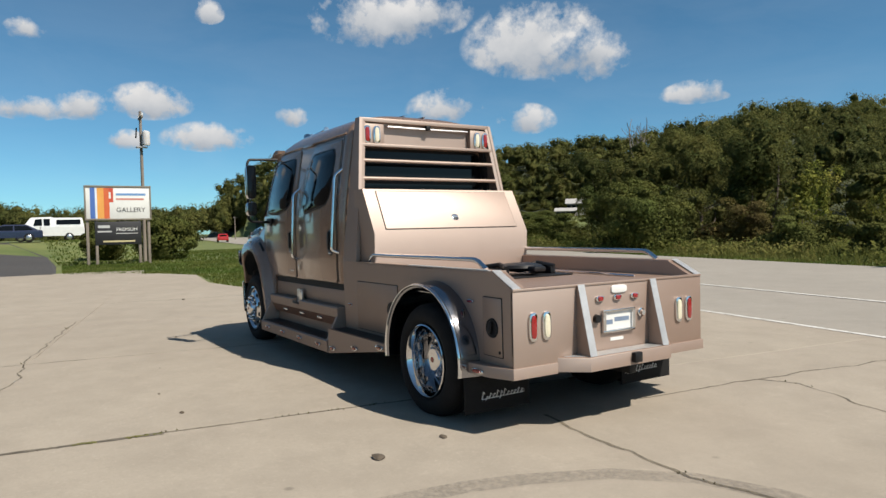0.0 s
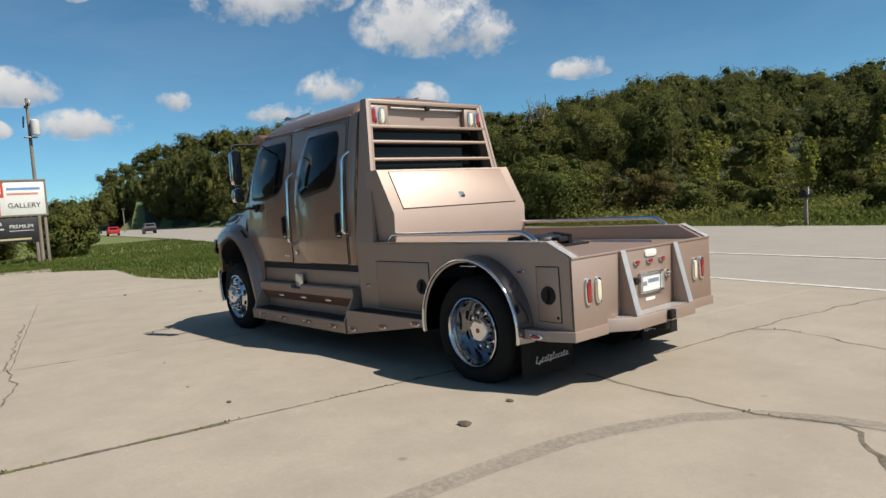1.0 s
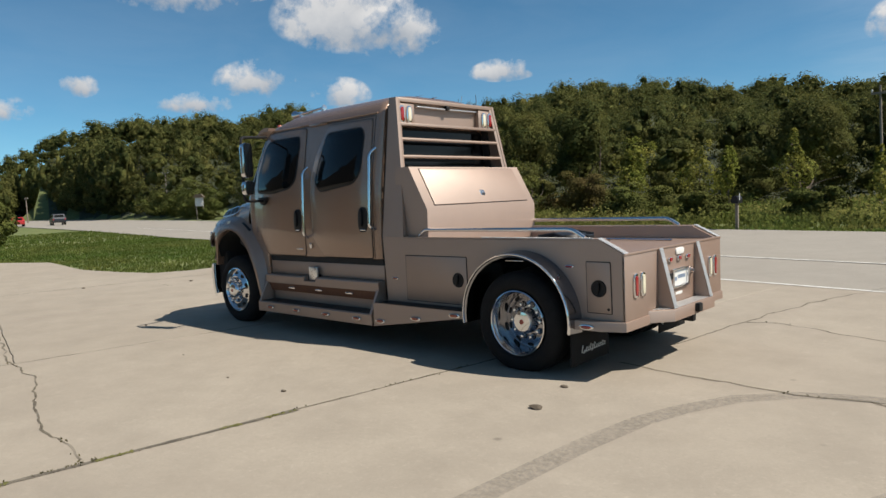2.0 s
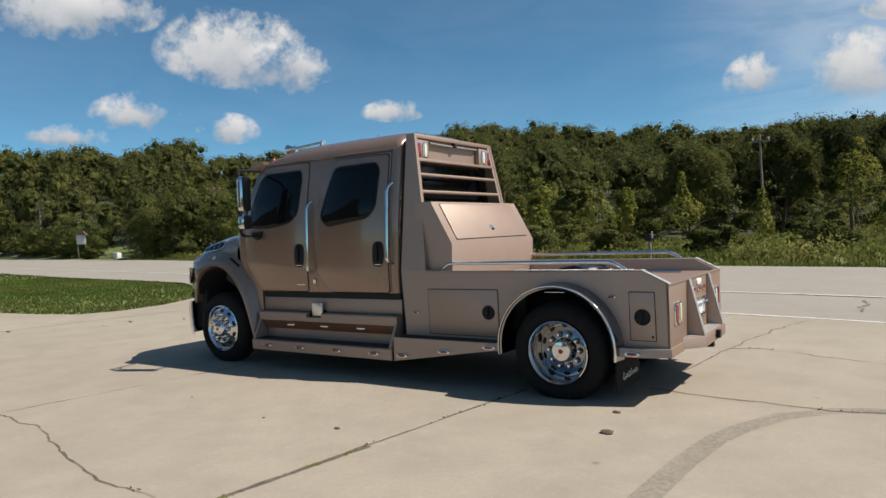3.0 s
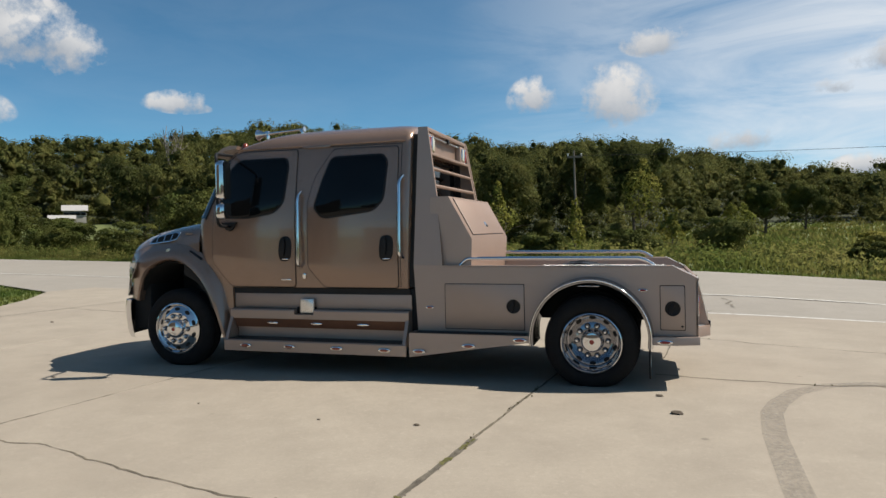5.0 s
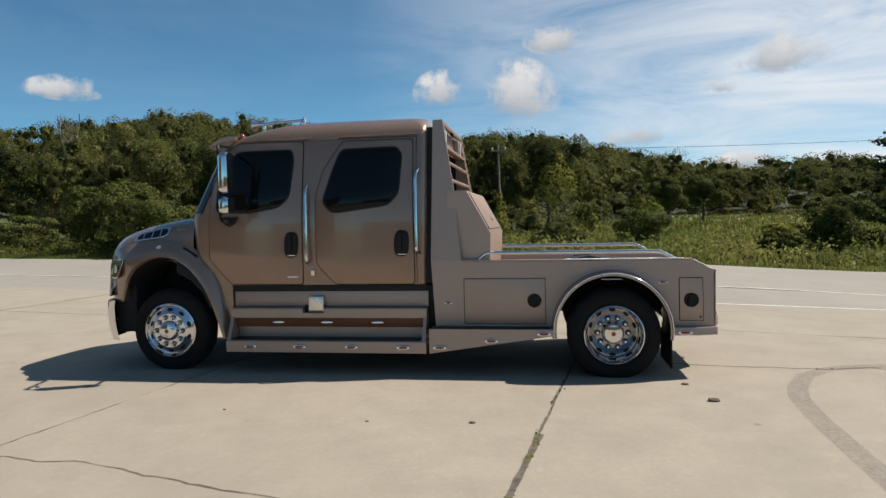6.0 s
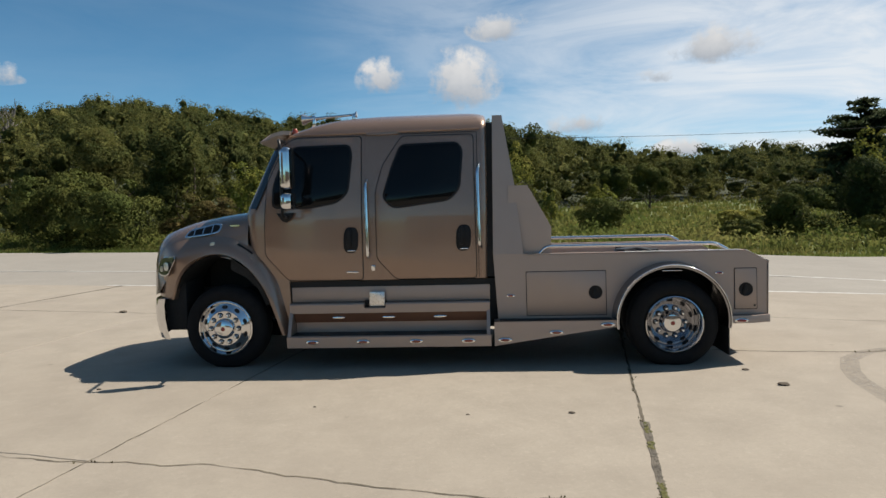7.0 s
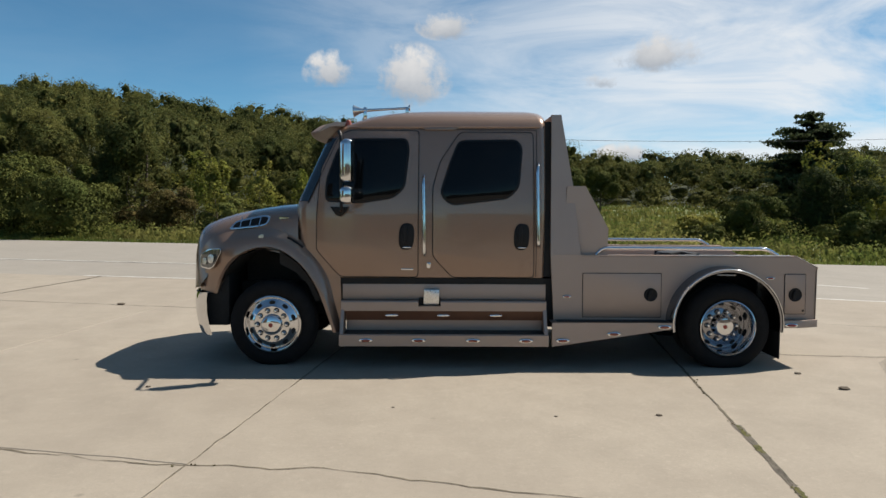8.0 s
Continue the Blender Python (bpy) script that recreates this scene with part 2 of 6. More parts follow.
DEAD_WOOD = material("dead_wood", (0.16, 0.14, 0.12), 0.9, 0, 0.2, 3.0, 30.0, 0.3)
BARK = material("bark", (0.09, 0.07, 0.05), 0.9, 0, 0.3, 4.0, 40.0, 0.4)
POLE_WOOD = material("weathered_pole", (0.20, 0.17, 0.14), 0.9, 0, 0.25, 3.0, 40.0, 0.3, streak=(6, 6, 0.5))


# ---------------------------------------------------------------- mesh helpers
def obj(name, bm, mat, smooth=False):
    me = bpy.data.meshes.new(name)
    bmesh.ops.recalc_face_normals(bm, faces=bm.faces[:])
    bm.to_mesh(me)
    bm.free()
    if smooth:
        me.shade_smooth()
        me.set_sharp_from_angle(angle=radians(38))
    me.materials.append(mat)
    return new(name, me)


def part(name, bm, mat, parent, label="", smooth=True):
    ob = obj(name, bm, mat, smooth)
    ob.parent = parent
    if label:
        ob["label"] = label
    return ob


def thing(name, at, label, category, group="", kind=""):
    ob = new(name)
    ob.location = at
    ob.empty_display_size = 0.3
    return tagged(ob, label, category, group, kind)


def raw(name, verts, faces, mat, smooth=False):
    me = bpy.data.meshes.new(name)
    me.from_pydata(verts, [], faces)
    me.materials.append(mat)
    if smooth:
        me.shade_smooth()
    return new(name, me)


def join(*bms):
    out = bmesh.new()
    for b in bms:
        me = bpy.data.meshes.new("tmp")
        b.to_mesh(me)
        b.free()
        out.from_mesh(me)
        bpy.data.meshes.remove(me)
    return out


def box(x0, x1, y0, y1, z0, z1, r=0.0, seg=2):
    bm = bmesh.new()
    bmesh.ops.create_cube(bm, size=1)
    for v in bm.verts:
        v.co = ((x0 + x1) / 2 + v.co.x * (x1 - x0), (y0 + y1) / 2 + v.co.y * (y1 - y0), (z0 + z1) / 2 + v.co.z * (z1 - z0))
    if r:
        bmesh.ops.bevel(bm, geom=bm.edges[:], offset=r, segments=seg, affect="EDGES", profile=0.5)
    return bm


def rounded(pts, r, n=5):
    """A polygon with its corners rounded; r: one radius or one a corner."""
    out, count = [], len(pts)
    for k, p in enumerate(pts):
        rr = r[k] if isinstance(r, (list, tuple)) else r
        p, a, b = Vector(p), Vector(pts[k - 1]), Vector(pts[(k + 1) % count])
        if rr < 1e-4:
            out.append(p[:])
            continue
        da, db = (a - p), (b - p)
        cut = min(rr, da.length * 0.45, db.length * 0.45)
        s, e = p + da.normalized() * cut, p + db.normalized() * cut
        for i in range(n + 1):
            t = i / n
            out.append(((1 - t) ** 2 * s + 2 * t * (1 - t) * p + t * t * e)[:])
    return out


def slab(pts, thick, place, cuts=(), bevel=0.0):
    """A flat polygon of (u, v) points given a thickness, then bent through place(u, v, w)."""
    bm = bmesh.new()
    bm.faces.new([bm.verts.new((u, v, 0)) for u, v in pts])
    for v in cuts:
        bmesh.ops.bisect_plane(bm, geom=bm.verts[:] + bm.edges[:] + bm.faces[:], plane_co=(0, v, 0), plane_no=(0, 1, 0))
    made = bmesh.ops.extrude_face_region(bm, geom=bm.faces[:])
    top = [g for g in made["geom"] if isinstance(g, bmesh.types.BMVert)]
    for v in top:
        v.co.z = thick
    if bevel:
        bm.normal_update()
        rim = [e for e in bm.edges if all(abs(v.co.z - thick) < 1e-6 for v in e.verts)
               and any(abs(f.normal.z) < 0.5 for f in e.link_faces)]
        bmesh.ops.bevel(bm, geom=rim, offset=bevel, segments=2, affect="EDGES", profile=0.5)
    for v in bm.verts:
        v.co = place(v.co.x, v.co.y, v.co.z)
    return bm


def lathe(profile, n=40, axis="y", centre=(0, 0, 0)):
    """Turns (radius, along) points round an axis."""
    bm = bmesh.new()
    rings = []
    for r, a in profile:
        ring = []
        for k in range(n if r > 1e-5 else 1):
            t = 2 * math.pi * k / n
            p = {"y": (r * math.cos(t), a, r * math.sin(t)), "z": (r * math.cos(t), r * math.sin(t), a),
                 "x": (a, r * math.cos(t), r * math.sin(t))}[axis]
            ring.append(bm.verts.new(Vector(p) + Vector(centre)))
        rings.append(ring)
    for a, b in zip(rings, rings[1:]):
        for k in range(n):
            q = [a[k % len(a)], a[(k + 1) % len(a)], b[(k + 1) % len(b)], b[k % len(b)]]
            q = list(dict.fromkeys(q))
            if len(q) > 2:
                bm.faces.new(q)
    return bm


def tube(points, r, n=10, caps=True):
    """A round bar along points; r: one radius or one a point."""
    bm = bmesh.new()
    pts = [Vector(p) for p in points]
    rings, up = [], None
    for k, p in enumerate(pts):
        d = (pts[min(k + 1, len(pts) - 1)] - pts[max(k - 1, 0)]).normalized()
        if up is None:
            up = d.orthogonal().normalized()
        up = (up - d * up.dot(d)).normalized()
        side = d.cross(up)
        rr = r[k] if isinstance(r, (list, tuple)) else r
        rings.append([bm.verts.new(p + (up * math.cos(2 * math.pi * i / n) + side * math.sin(2 * math.pi * i / n)) * rr) for i in range(n)])
    for a, b in zip(rings, rings[1:]):
        for i in range(n):
            bm.faces.new((a[i], a[(i + 1) % n], b[(i + 1) % n], b[i]))
    if caps:
        bm.faces.new(rings[0][::-1])
        bm.faces.new(rings[-1])
    return bm


def soft_path(points, r=0.05, n=4):
    """A path through points with its bends rounded."""
    out = [Vector(points[0])]
    for a, p, b in zip(points, points[1:], points[2:]):
        a, p, b = Vector(a), Vector(p), Vector(b)
        c = min(r, (a - p).length * 0.45, (b - p).length * 0.45)
        s, e = p + (a - p).normalized() * c, p + (b - p).normalized() * c
        out += [(1 - t) ** 2 * s + 2 * t * (1 - t) * p + t * t * e for t in [i / n for i in range(n + 1)]]
    return out + [Vector(points[-1])]


def loft(sections, closed=False, caps=True):
    bm = bmesh.new()
    rows = [[bm.verts.new(p) for p in s] for s in sections]
    n = len(rows[0])
    for a, b in zip(rows, rows[1:]):
        for i in range(n if closed else n - 1):
            bm.faces.new((a[i], a[(i + 1) % n], b[(i + 1) % n], b[i]))
    if caps and closed:
        bm.faces.new(rows[0][::-1])
        bm.faces.new(rows[-1])
    return bm


def smoothstep(a, b, x):
    t = min(1.0, max(0.0, (x - a) / (b - a)))
    return t * t * (3 - 2 * t)


# ---------------------------------------------------------------- ground, pavement and road
ORIGIN = Vector((2.5, -6.0, 0.0))
SKYLINE = [(-180, 3.0), (-120, 2.9), (-90, 2.9), (-79, 2.0), (-76, 2.2), (-75.2, 2.7), (-74.5, 4.2), (-71, 5.8), (-68, 7.0), (-62, 7.7), (-56, 7.8), (-53, 8.2), (-51.8, 6.4), (-50, 6.8), (-45, 7.2),
           (-40, 7.2), (-36, 8.0), (-30, 8.9), (-25, 8.6), (-20, 7.8), (-11, 7.4), (-5, 7.3), (-1, 7.5), (2, 6.6), (6, 6.0), (11, 4.7),
           (15, 4.1), (20, 4.5), (31, 4.3), (60, 4.0), (120, 3.0), (180, 3.0)]
WOOD_EDGE = [(-180, 160), (-95, 150), (-79, 150), (-75.6, 150), (-74.8, 365), (-72, 300), (-70, 228), (-66, 150), (-63, 122), (-57.5, 118), (-55.5, 80), (-52.6, 68), (-51.4, 188), (-39.4, 188), (-37.8, 60), (-30, 56), (-15, 60), (-4, 66), (2, 95), (6, 120), (12, 130), (19, 120),
             (26, 85), (34, 62), (60, 60), (100, 120), (180, 160)]


def along(table, a):
    for (a0, v0), (a1, v1) in zip(table, table[1:]):
        if a0 <= a <= a1:
            return v0 + (v1 - v0) * (a - a0) / (a1 - a0)
    return table[-1][1]


def polar(x, y):
    dx, dy = x - ORIGIN.x, y - ORIGIN.y
    return math.degrees(math.atan2(dx, dy)), math.hypot(dx, dy)


def dip(x, y):
    """The lot falls away a little beyond the truck's tail."""
    return -0.30 * smoothstep(4.0, 13.0, x) * smoothstep(2.0, 9.0, y)


ROAD_NEAR = [(-4000, 380), (-300, 62.0), (-110, 28.0), (-60, 19.3), (-31.8, 13.4), (-18.8, 11.1), (-13.2, 8.3), (46, -3.0), (4000, -800)]
ROAD_FAR = [(-4000, 400), (-300, 84), (-206, 69.5), (-61, 36.0), (-31, 27.3), (-18, 23.8), (-5, 20.6), (4, 18.4), (12, 16.6), (46, 9.0), (4000, -790)]


def terrain(x, y):
    """The ground's height; it stays low and level under the highway."""
    out = max(along(ROAD_NEAR, x) - y, y - along(ROAD_FAR, x))
    k = smoothstep(0.5, 14.0, out)
    return k * hills(x, y) + (1 - k) * (dip(x, y) - 0.06 - 0.3 * smoothstep(0.0, -4.0, out))


def ridge(a):
    """How far off the hills' crest stands."""
    return max(215.0, along(WOOD_EDGE, a) + 45.0)


def hills(x, y):
    a, d = polar(x, y)
    if y < along(ROAD_NEAR, x) and x < -8:
        return 1.25 * smoothstep(-40, -54, x) * smoothstep(9, 3, y) * smoothstep(130, 90, d) - 0.06
    edge = along(WOOD_EDGE, a)
    far = ridge(a)
    top = math.tan(radians(along(SKYLINE, a))) * far - (8.3 if edge < 170 else 5.5)
    up = smoothstep(edge, far, d)
    z = max(0.0, top) * up + 4.0 * smoothstep(75, 185, d) * (1 - up)
    z += 1.25 * smoothstep(-40, -54, x) * smoothstep(9, 3, y) * smoothstep(130, 90, d)
    z += smoothstep(28, 60, d) * 0.6 * noise.noise((x * 0.03, y * 0.03, 3.1))
    return z + dip(x, y) * (1 - smoothstep(30, 60, d)) - 0.06


def build_ground():
    verts, faces = [], []
    rings = [0.0, 6, 10, 14, 18, 22, 26, 30, 33, 36, 39, 42, 46, 50, 54, 58, 62, 66, 71, 75, 80, 85, 91, 97, 104, 110, 118, 125, 132, 140, 148, 156, 164, 172, 181, 190, 202, 215, 236, 260, 340, 500, 900, 1800, 4000]
    n = 360
    for d in rings:
        for k in range(n):
            t = 2 * math.pi * k / n
            x, y = ORIGIN.x + d * math.sin(t), ORIGIN.y + d * math.cos(t)
            verts.append((x, y, terrain(x, y)))
    for i in range(len(rings) - 1):
        for k in range(n):
            a, b = i * n + k, i * n + (k + 1) % n
            faces.append((a, b, b + n, a + n))
    ob = raw("ground", verts, faces, GRASS_SOIL, True)
    # leaf litter and undergrowth beneath the woods
    ob.data.materials.append(FOREST_FLOOR)
    for p in ob.data.polygons:
        a, d = polar(p.center.x, p.center.y)
        if -95 < a < 50 and along(WOOD_EDGE, a) + 3 < d < 700:
            p.material_index = 1
    return tagged(ob, "green grass and meadow soil rising into wooded hills", "ground", kind="structure")


ground = build_ground()

SLOPE = -0.215          # the road's line across the lot: y = c + SLOPE * x
LEAN = 0.137             # cross joints: x = c + LEAN * y


def lot(c, y0):
    """The crossing of cross joint x = c + LEAN * y with road line y = y0 + SLOPE * x."""
    y = (y0 + SLOPE * c) / (1 - SLOPE * LEAN)
    return c + LEAN * y, y


def jag(p, q, n, amount, salt):
    out = []
    for k in range(n):
        t = k / n
        x, y = p[0] + (q[0] - p[0]) * t, p[1] + (q[1] - p[1]) * t
        out.append((x + amount * noise.noise((x * 2.3, y * 2.3, salt)), y + amount * noise.noise((x * 2.3, y * 2.3, salt + 9))))
    return out


def slab_mesh(corners, gaps, mat, name):
    """One concrete slab with slightly ragged edges; gaps: one for each side, 0 where it runs on into the next without a joint."""
    c = [sum(p[i] for p in corners) / len(corners) for i in (0, 1)]
    rim = []
    for k, p in enumerate(corners):
        rim += [(x, y, gaps[k], gaps[k - 1] if i == 0 else gaps[k]) for i, (x, y) in enumerate(jag(p, corners[(k + 1) % len(corners)], 14, 0.022, 5.0))]
    inner = []
    for x, y, ga, gb in rim:
        d = Vector((c[0] - x, c[1] - y)).normalized() * min(ga, gb)
        inner.append((x + d.x, y + d.y))
    m = len(rim)
    verts = [(x, y, dip(x, y) - 0.05) for x, y in inner]
    verts += [(x, y, dip(x, y) - 0.006) for x, y in inner]
    for (x, y), (_, _, ga, gb) in zip(inner, rim):
        d = Vector((c[0] - x, c[1] - y)).normalized() * (0.006 if min(ga, gb) > 0 else 0.0)
        verts.append((x + d.x, y + d.y, dip(x, y)))
    faces = [(k, (k + 1) % m, (k + 1) % m + m, k + m) for k in range(m)] + [(k + m, (k + 1) % m + m, (k + 1) % m + 2 * m, k + 2 * m) for k in range(m)]
    # top, fanned from a middle point
    verts.append((c[0], c[1], dip(*c)))
    faces += [(k + 2 * m, (k + 1) % m + 2 * m, 3 * m) for k in range(m)]
    return raw(name, verts, faces, mat)


pavement = thing("pavement", (0, 0, 0), "worn tan concrete lot of jointed slabs with cracks", "pavement", kind="structure")
road = thing("road", (0, 0, 0), "pale grey concrete highway with white lane lines", "road", kind="structure")

GRASS_EDGE = [(-24.6, -2.6), (-24.4, -1.4), (-21.6, 2.0), (-19.3, 2.9), (-14.7, 2.25), (-12.6, 2.45), (-11.2, 2.75), (-10.8, 3.6), (-11.0, 4.9), (-11.8, 6.4),
              (-13.2, 8.3), (-18.8, 11.1), (-22.5, 11.9), (-31.8, 13.4), (-60.0, 19.3), (-110.0, 28.0), (-300.0, 62.0)]


def sheet(name, pts, z, mat, parent, cut=2.5, label=""):
    """A pavement sheet that follows the lot's fall."""
    bm = bmesh.new()
    bm.faces.new([bm.verts.new((x, y, 0)) for x, y in pts])
    lo = [min(p[i] for p in pts) for i in (0, 1)]
    hi = [max(p[i] for p in pts) for i in (0, 1)]
    for axis in (0, 1):
        at = max(lo[axis], -20.0)
        while at < min(hi[axis], 40.0):
            co, no = [0, 0, 0], [0, 0, 0]
            co[axis], no[axis] = at, 1
            bmesh.ops.bisect_plane(bm, geom=bm.verts[:] + bm.edges[:] + bm.faces[:], plane_co=co, plane_no=no)
            at += cut
    for v in bm.verts:
        v.co.z = dip(v.co.x, v.co.y) + z
    return part(name, bm, mat, parent, label, smooth=False)


# bed of the joints under the slabs, and the plain far parts of the lot
sheet("joint_bed", [(-24.6, -2.6)] + GRASS_EDGE[1:11] + [(0, 10.9), (46, 0.9), (46, -44), (-24.6, -44)], -0.022, JOINT, pavement, 4.0, "dark dirt in the joints")

CROSS = [1.93 + 3.87 * k for k in range(-7, 7)]
ROWS = [-22.2, -15.9, -9.6, -3.34, 2.95, 6.9]


def clip(poly, keep):
    """The part of a polygon on the side where keep(p) >= 0."""
    out = []
    for k, p in enumerate(poly):
        q = poly[(k + 1) % len(poly)]
        a, b = keep(p), keep(q)
        if a >= 0:
            out.append(p)
        if a * b < 0:
            t = a / (a - b)
            out.append((p[0] + (q[0] - p[0]) * t, p[1] + (q[1] - p[1]) * t))
    return out


for i in range(len(CROSS) - 1):
    for k in range(len(ROWS) - 1):
        quad = [lot(CROSS[i], ROWS[k]), lot(CROSS[i + 1], ROWS[k]), lot(CROSS[i + 1], ROWS[k + 1]), lot(CROSS[i], ROWS[k + 1])]
        middle = (sum(p[0] for p in quad) / 4, sum(p[1] for p in quad) / 4)
        if middle[0] < -10.5 and middle[1] > 0.5:
            continue
        # joints show on the verge's side of the lot; beyond them the paving runs on unbroken
        across = 0.004 if CROSS[i + 1] < -1.9 else 0.0
        gaps = (across, 0.004 if CROSS[i + 1] < 2.0 else 0.0, across, 0.004 if CROSS[i] < 2.0 else 0.0)
        s_ob = slab_mesh(quad, gaps, CONCRETE, "slab")
        s_ob.parent = pavement

# the verge's apron and the carriageway
sheet("apron", [lot(-25.4, -3.36), lot(-9.75, -3.36), lot(-9.75, 6.9), (-13.0, 9.8), (-13.2, 8.3), (-11.8, 6.4), (-11.0, 4.9), (-10.8, 3.6), (-11.2, 2.75), (-12.6, 2.45), (-14.7, 2.25), (-19.3, 2.9), (-21.6, 2.0), (-24.4, -1.4), (-24.6, -2.6)],
      -0.004, CONCRETE, pavement)
far_road = [(-300, 84), (-206, 69.5), (-61, 36.0), (-31, 27.3), (-18, 23.8), (-5, 20.6), (4, 18.4), (12, 16.6), (46, 9.0), (46, -3.0)]
sheet("carriageway", [(46, -3.0)] + [lot(20.0, 6.92), lot(-13.6, 6.92)] + GRASS_EDGE[10:] + far_road[:-1], -0.008, ROADWAY, road)


def ribbon(name, pts, width, z, mat, parent, wobble=0.0, label="", step=0.25):
    """A flat strip along points; width may vary along it."""
    fine = []
    for p, q in zip(pts, pts[1:]):
        n = max(1, int(math.dist(p, q) / step))
        fine += [(p[0] + (q[0] - p[0]) * k / n, p[1] + (q[1] - p[1]) * k / n) for k in range(n)]
    fine.append(pts[-1])
    if wobble:
        fine = [(x + wobble * noise.noise((x * 3.1, y * 3.1, 1.0)) + 0.4 * wobble * noise.noise((x * 11, y * 11, 2.0)),
                 y + wobble * noise.noise((x * 3.1, y * 3.1, 7.0)) + 0.4 * wobble * noise.noise((x * 11, y * 11, 8.0))) for x, y in fine]
    verts, faces = [], []
    for k, (x, y) in enumerate(fine):
        a, b = fine[max(k - 1, 0)], fine[min(k + 1, len(fine) - 1)]
        d = Vector((b[0] - a[0], b[1] - a[1])).normalized()
        w = width * (0.5 if not wobble else 0.2 + 0.5 * abs(noise.noise((x * 4.0, y * 4.0, 4.0))) + 0.15)
        for sgn in (-1, 1):
            px, py = x - d.y * w * sgn, y + d.x * w * sgn
            verts.append((px, py, dip(px, py) + z))
    for k in range(len(fine) - 1):
        faces.append((2 * k, 2 * k + 2, 2 * k + 3, 2 * k + 1))
    ob = raw(name, verts, faces, mat)
    ob.parent = parent
    if label:
        ob["label"] = label
    return ob


def worn_paint():
    m = bpy.data.materials.new("worn_line_paint")
    m.use_nodes = True
    g = Graph(m.node_tree)
    c = g.add("ShaderNodeNewGeometry").outputs["Position"]
    wear = g.noise(c, 6.0, 6.0, 0.7)
    b = g.add("ShaderNodeBsdfPrincipled")
    g.put(b.inputs["Base Color"], g.mix(g.ramp(wear, 0.45, 0.62), (0.52, 0.51, 0.485), (0.325, 0.31, 0.28)))
    b.inputs["Roughness"].default_value = 0.8
    out = g.add("ShaderNodeOutputMaterial")
    g.put(out.inputs[0], b.outputs[0])
    return m


def rubber_mark():
    m = bpy.data.materials.new("tyre_mark")
    m.use_nodes = True
    g = Graph(m.node_tree)
    c = g.add("ShaderNodeNewGeometry").outputs["Position"]
    b = g.add("ShaderNodeBsdfPrincipled")
    b.inputs["Base Color"].default_value = (0.10, 0.09, 0.08, 1)
    b.inputs["Roughness"].default_value = 0.85
    clear = g.add("ShaderNodeBsdfTransparent")
    mx = g.add("ShaderNodeMixShader")
    tread = g.noise(c, 24.0, 4.0, 0.7)
    patch = g.noise(c, 1.4, 3.0, 0.6)
    g.put(mx.inputs[0], g.math("MULTIPLY", g.ramp(tread, 0.36, 0.62, 0.06, 0.30), g.ramp(patch, 0.3, 0.6, 0.45, 1.0)))
    g.put(mx.inputs[1], clear.outputs[0])
    g.put(mx.inputs[2], b.outputs[0])
    out = g.add("ShaderNodeOutputMaterial")
    g.put(out.inputs[0], mx.outputs[0])
    return m


LINE_PAINT, MARK = worn_paint(), rubber_mark()
ribbon("lane_line", [(-60, 23.5), (-13.3, 13.45), (46, 0.7)], 0.13, 0.002, LINE_PAINT, road, step=1.0)
ribbon("edge_line", [(-9, 8.9), (46, -2.9)], 0.11, 0.003, LINE_PAINT, road, step=1.0)


def crack_dirt():
    """Dirt that fills a crack in places and leaves it bare in others."""
    m = bpy.data.materials.new("crack_dirt")
    m.use_nodes = True
    g = Graph(m.node_tree)
    c = g.add("ShaderNodeNewGeometry").outputs["Position"]
    b = g.add("ShaderNodeBsdfPrincipled")
    g.put(b.inputs["Base Color"], g.mix(g.ramp(g.noise(c, 9.0, 4.0), 0.35, 0.65), (0.07, 0.058, 0.042), (0.165, 0.14, 0.10)))
    b.inputs["Roughness"].default_value = 0.95
    clear = g.add("ShaderNodeBsdfTransparent")
    mx = g.add("ShaderNodeMixShader")
    gaps = g.math("MULTIPLY", g.ramp(g.noise(c, 1.1, 3.0, 0.6), 0.38, 0.56, 0.25, 1.0), g.ramp(g.noise(c, 30.0, 3.0, 0.7), 0.3, 0.5, 0.35, 1.0))
    g.put(mx.inputs[0], gaps)
    g.put(mx.inputs[1], clear.outputs[0])
    g.put(mx.inputs[2], b.outputs[0])
    out = g.add("ShaderNodeOutputMaterial")
    g.put(out.inputs[0], mx.outputs[0])
    return m


CRACK = crack_dirt()
rng_lot = np.random.default_rng(3)
for pts, w in (([(3.0, 0.6), (3.33, 0.54), (3.95, 0.46), (4.55, 0.40), (4.99, 0.48), (5.16, 0.40), (5.44, -0.08), (5.9, -0.9)], 0.035),
               ([(-6.6, -2.0), (-3.72, -2.60), (-2.44, -2.86), (-1.49, -2.92), (-0.77, -3.09), (-0.13, -3.32), (0.53, -3.43), (0.92, -3.41), (1.36, -3.49)], 0.02),
               ([(4.99, 0.48), (5.8, 0.62), (7.2, 0.5), (9.5, 0.2)], 0.02),
               ([(3.1, 1.5), (3.27, 3.05), (3.58, 4.85), (4.1, 6.6)], 0.02),
               ([(3.27, 3.05), (3.63, 3.15), (4.55, 2.72), (6.2, 2.2)], 0.022),
               ([(4.50, 8.9), (4.60, 8.3), (4.47, 7.8), (4.56, 7.2)], 0.04),
               ([(6.2, 2.2), (7.6, 2.5), (9.2, 1.9)], 0.02)):
    ribbon("crack", pts, w, 0.0025, CRACK, pavement, 0.05, step=0.07)
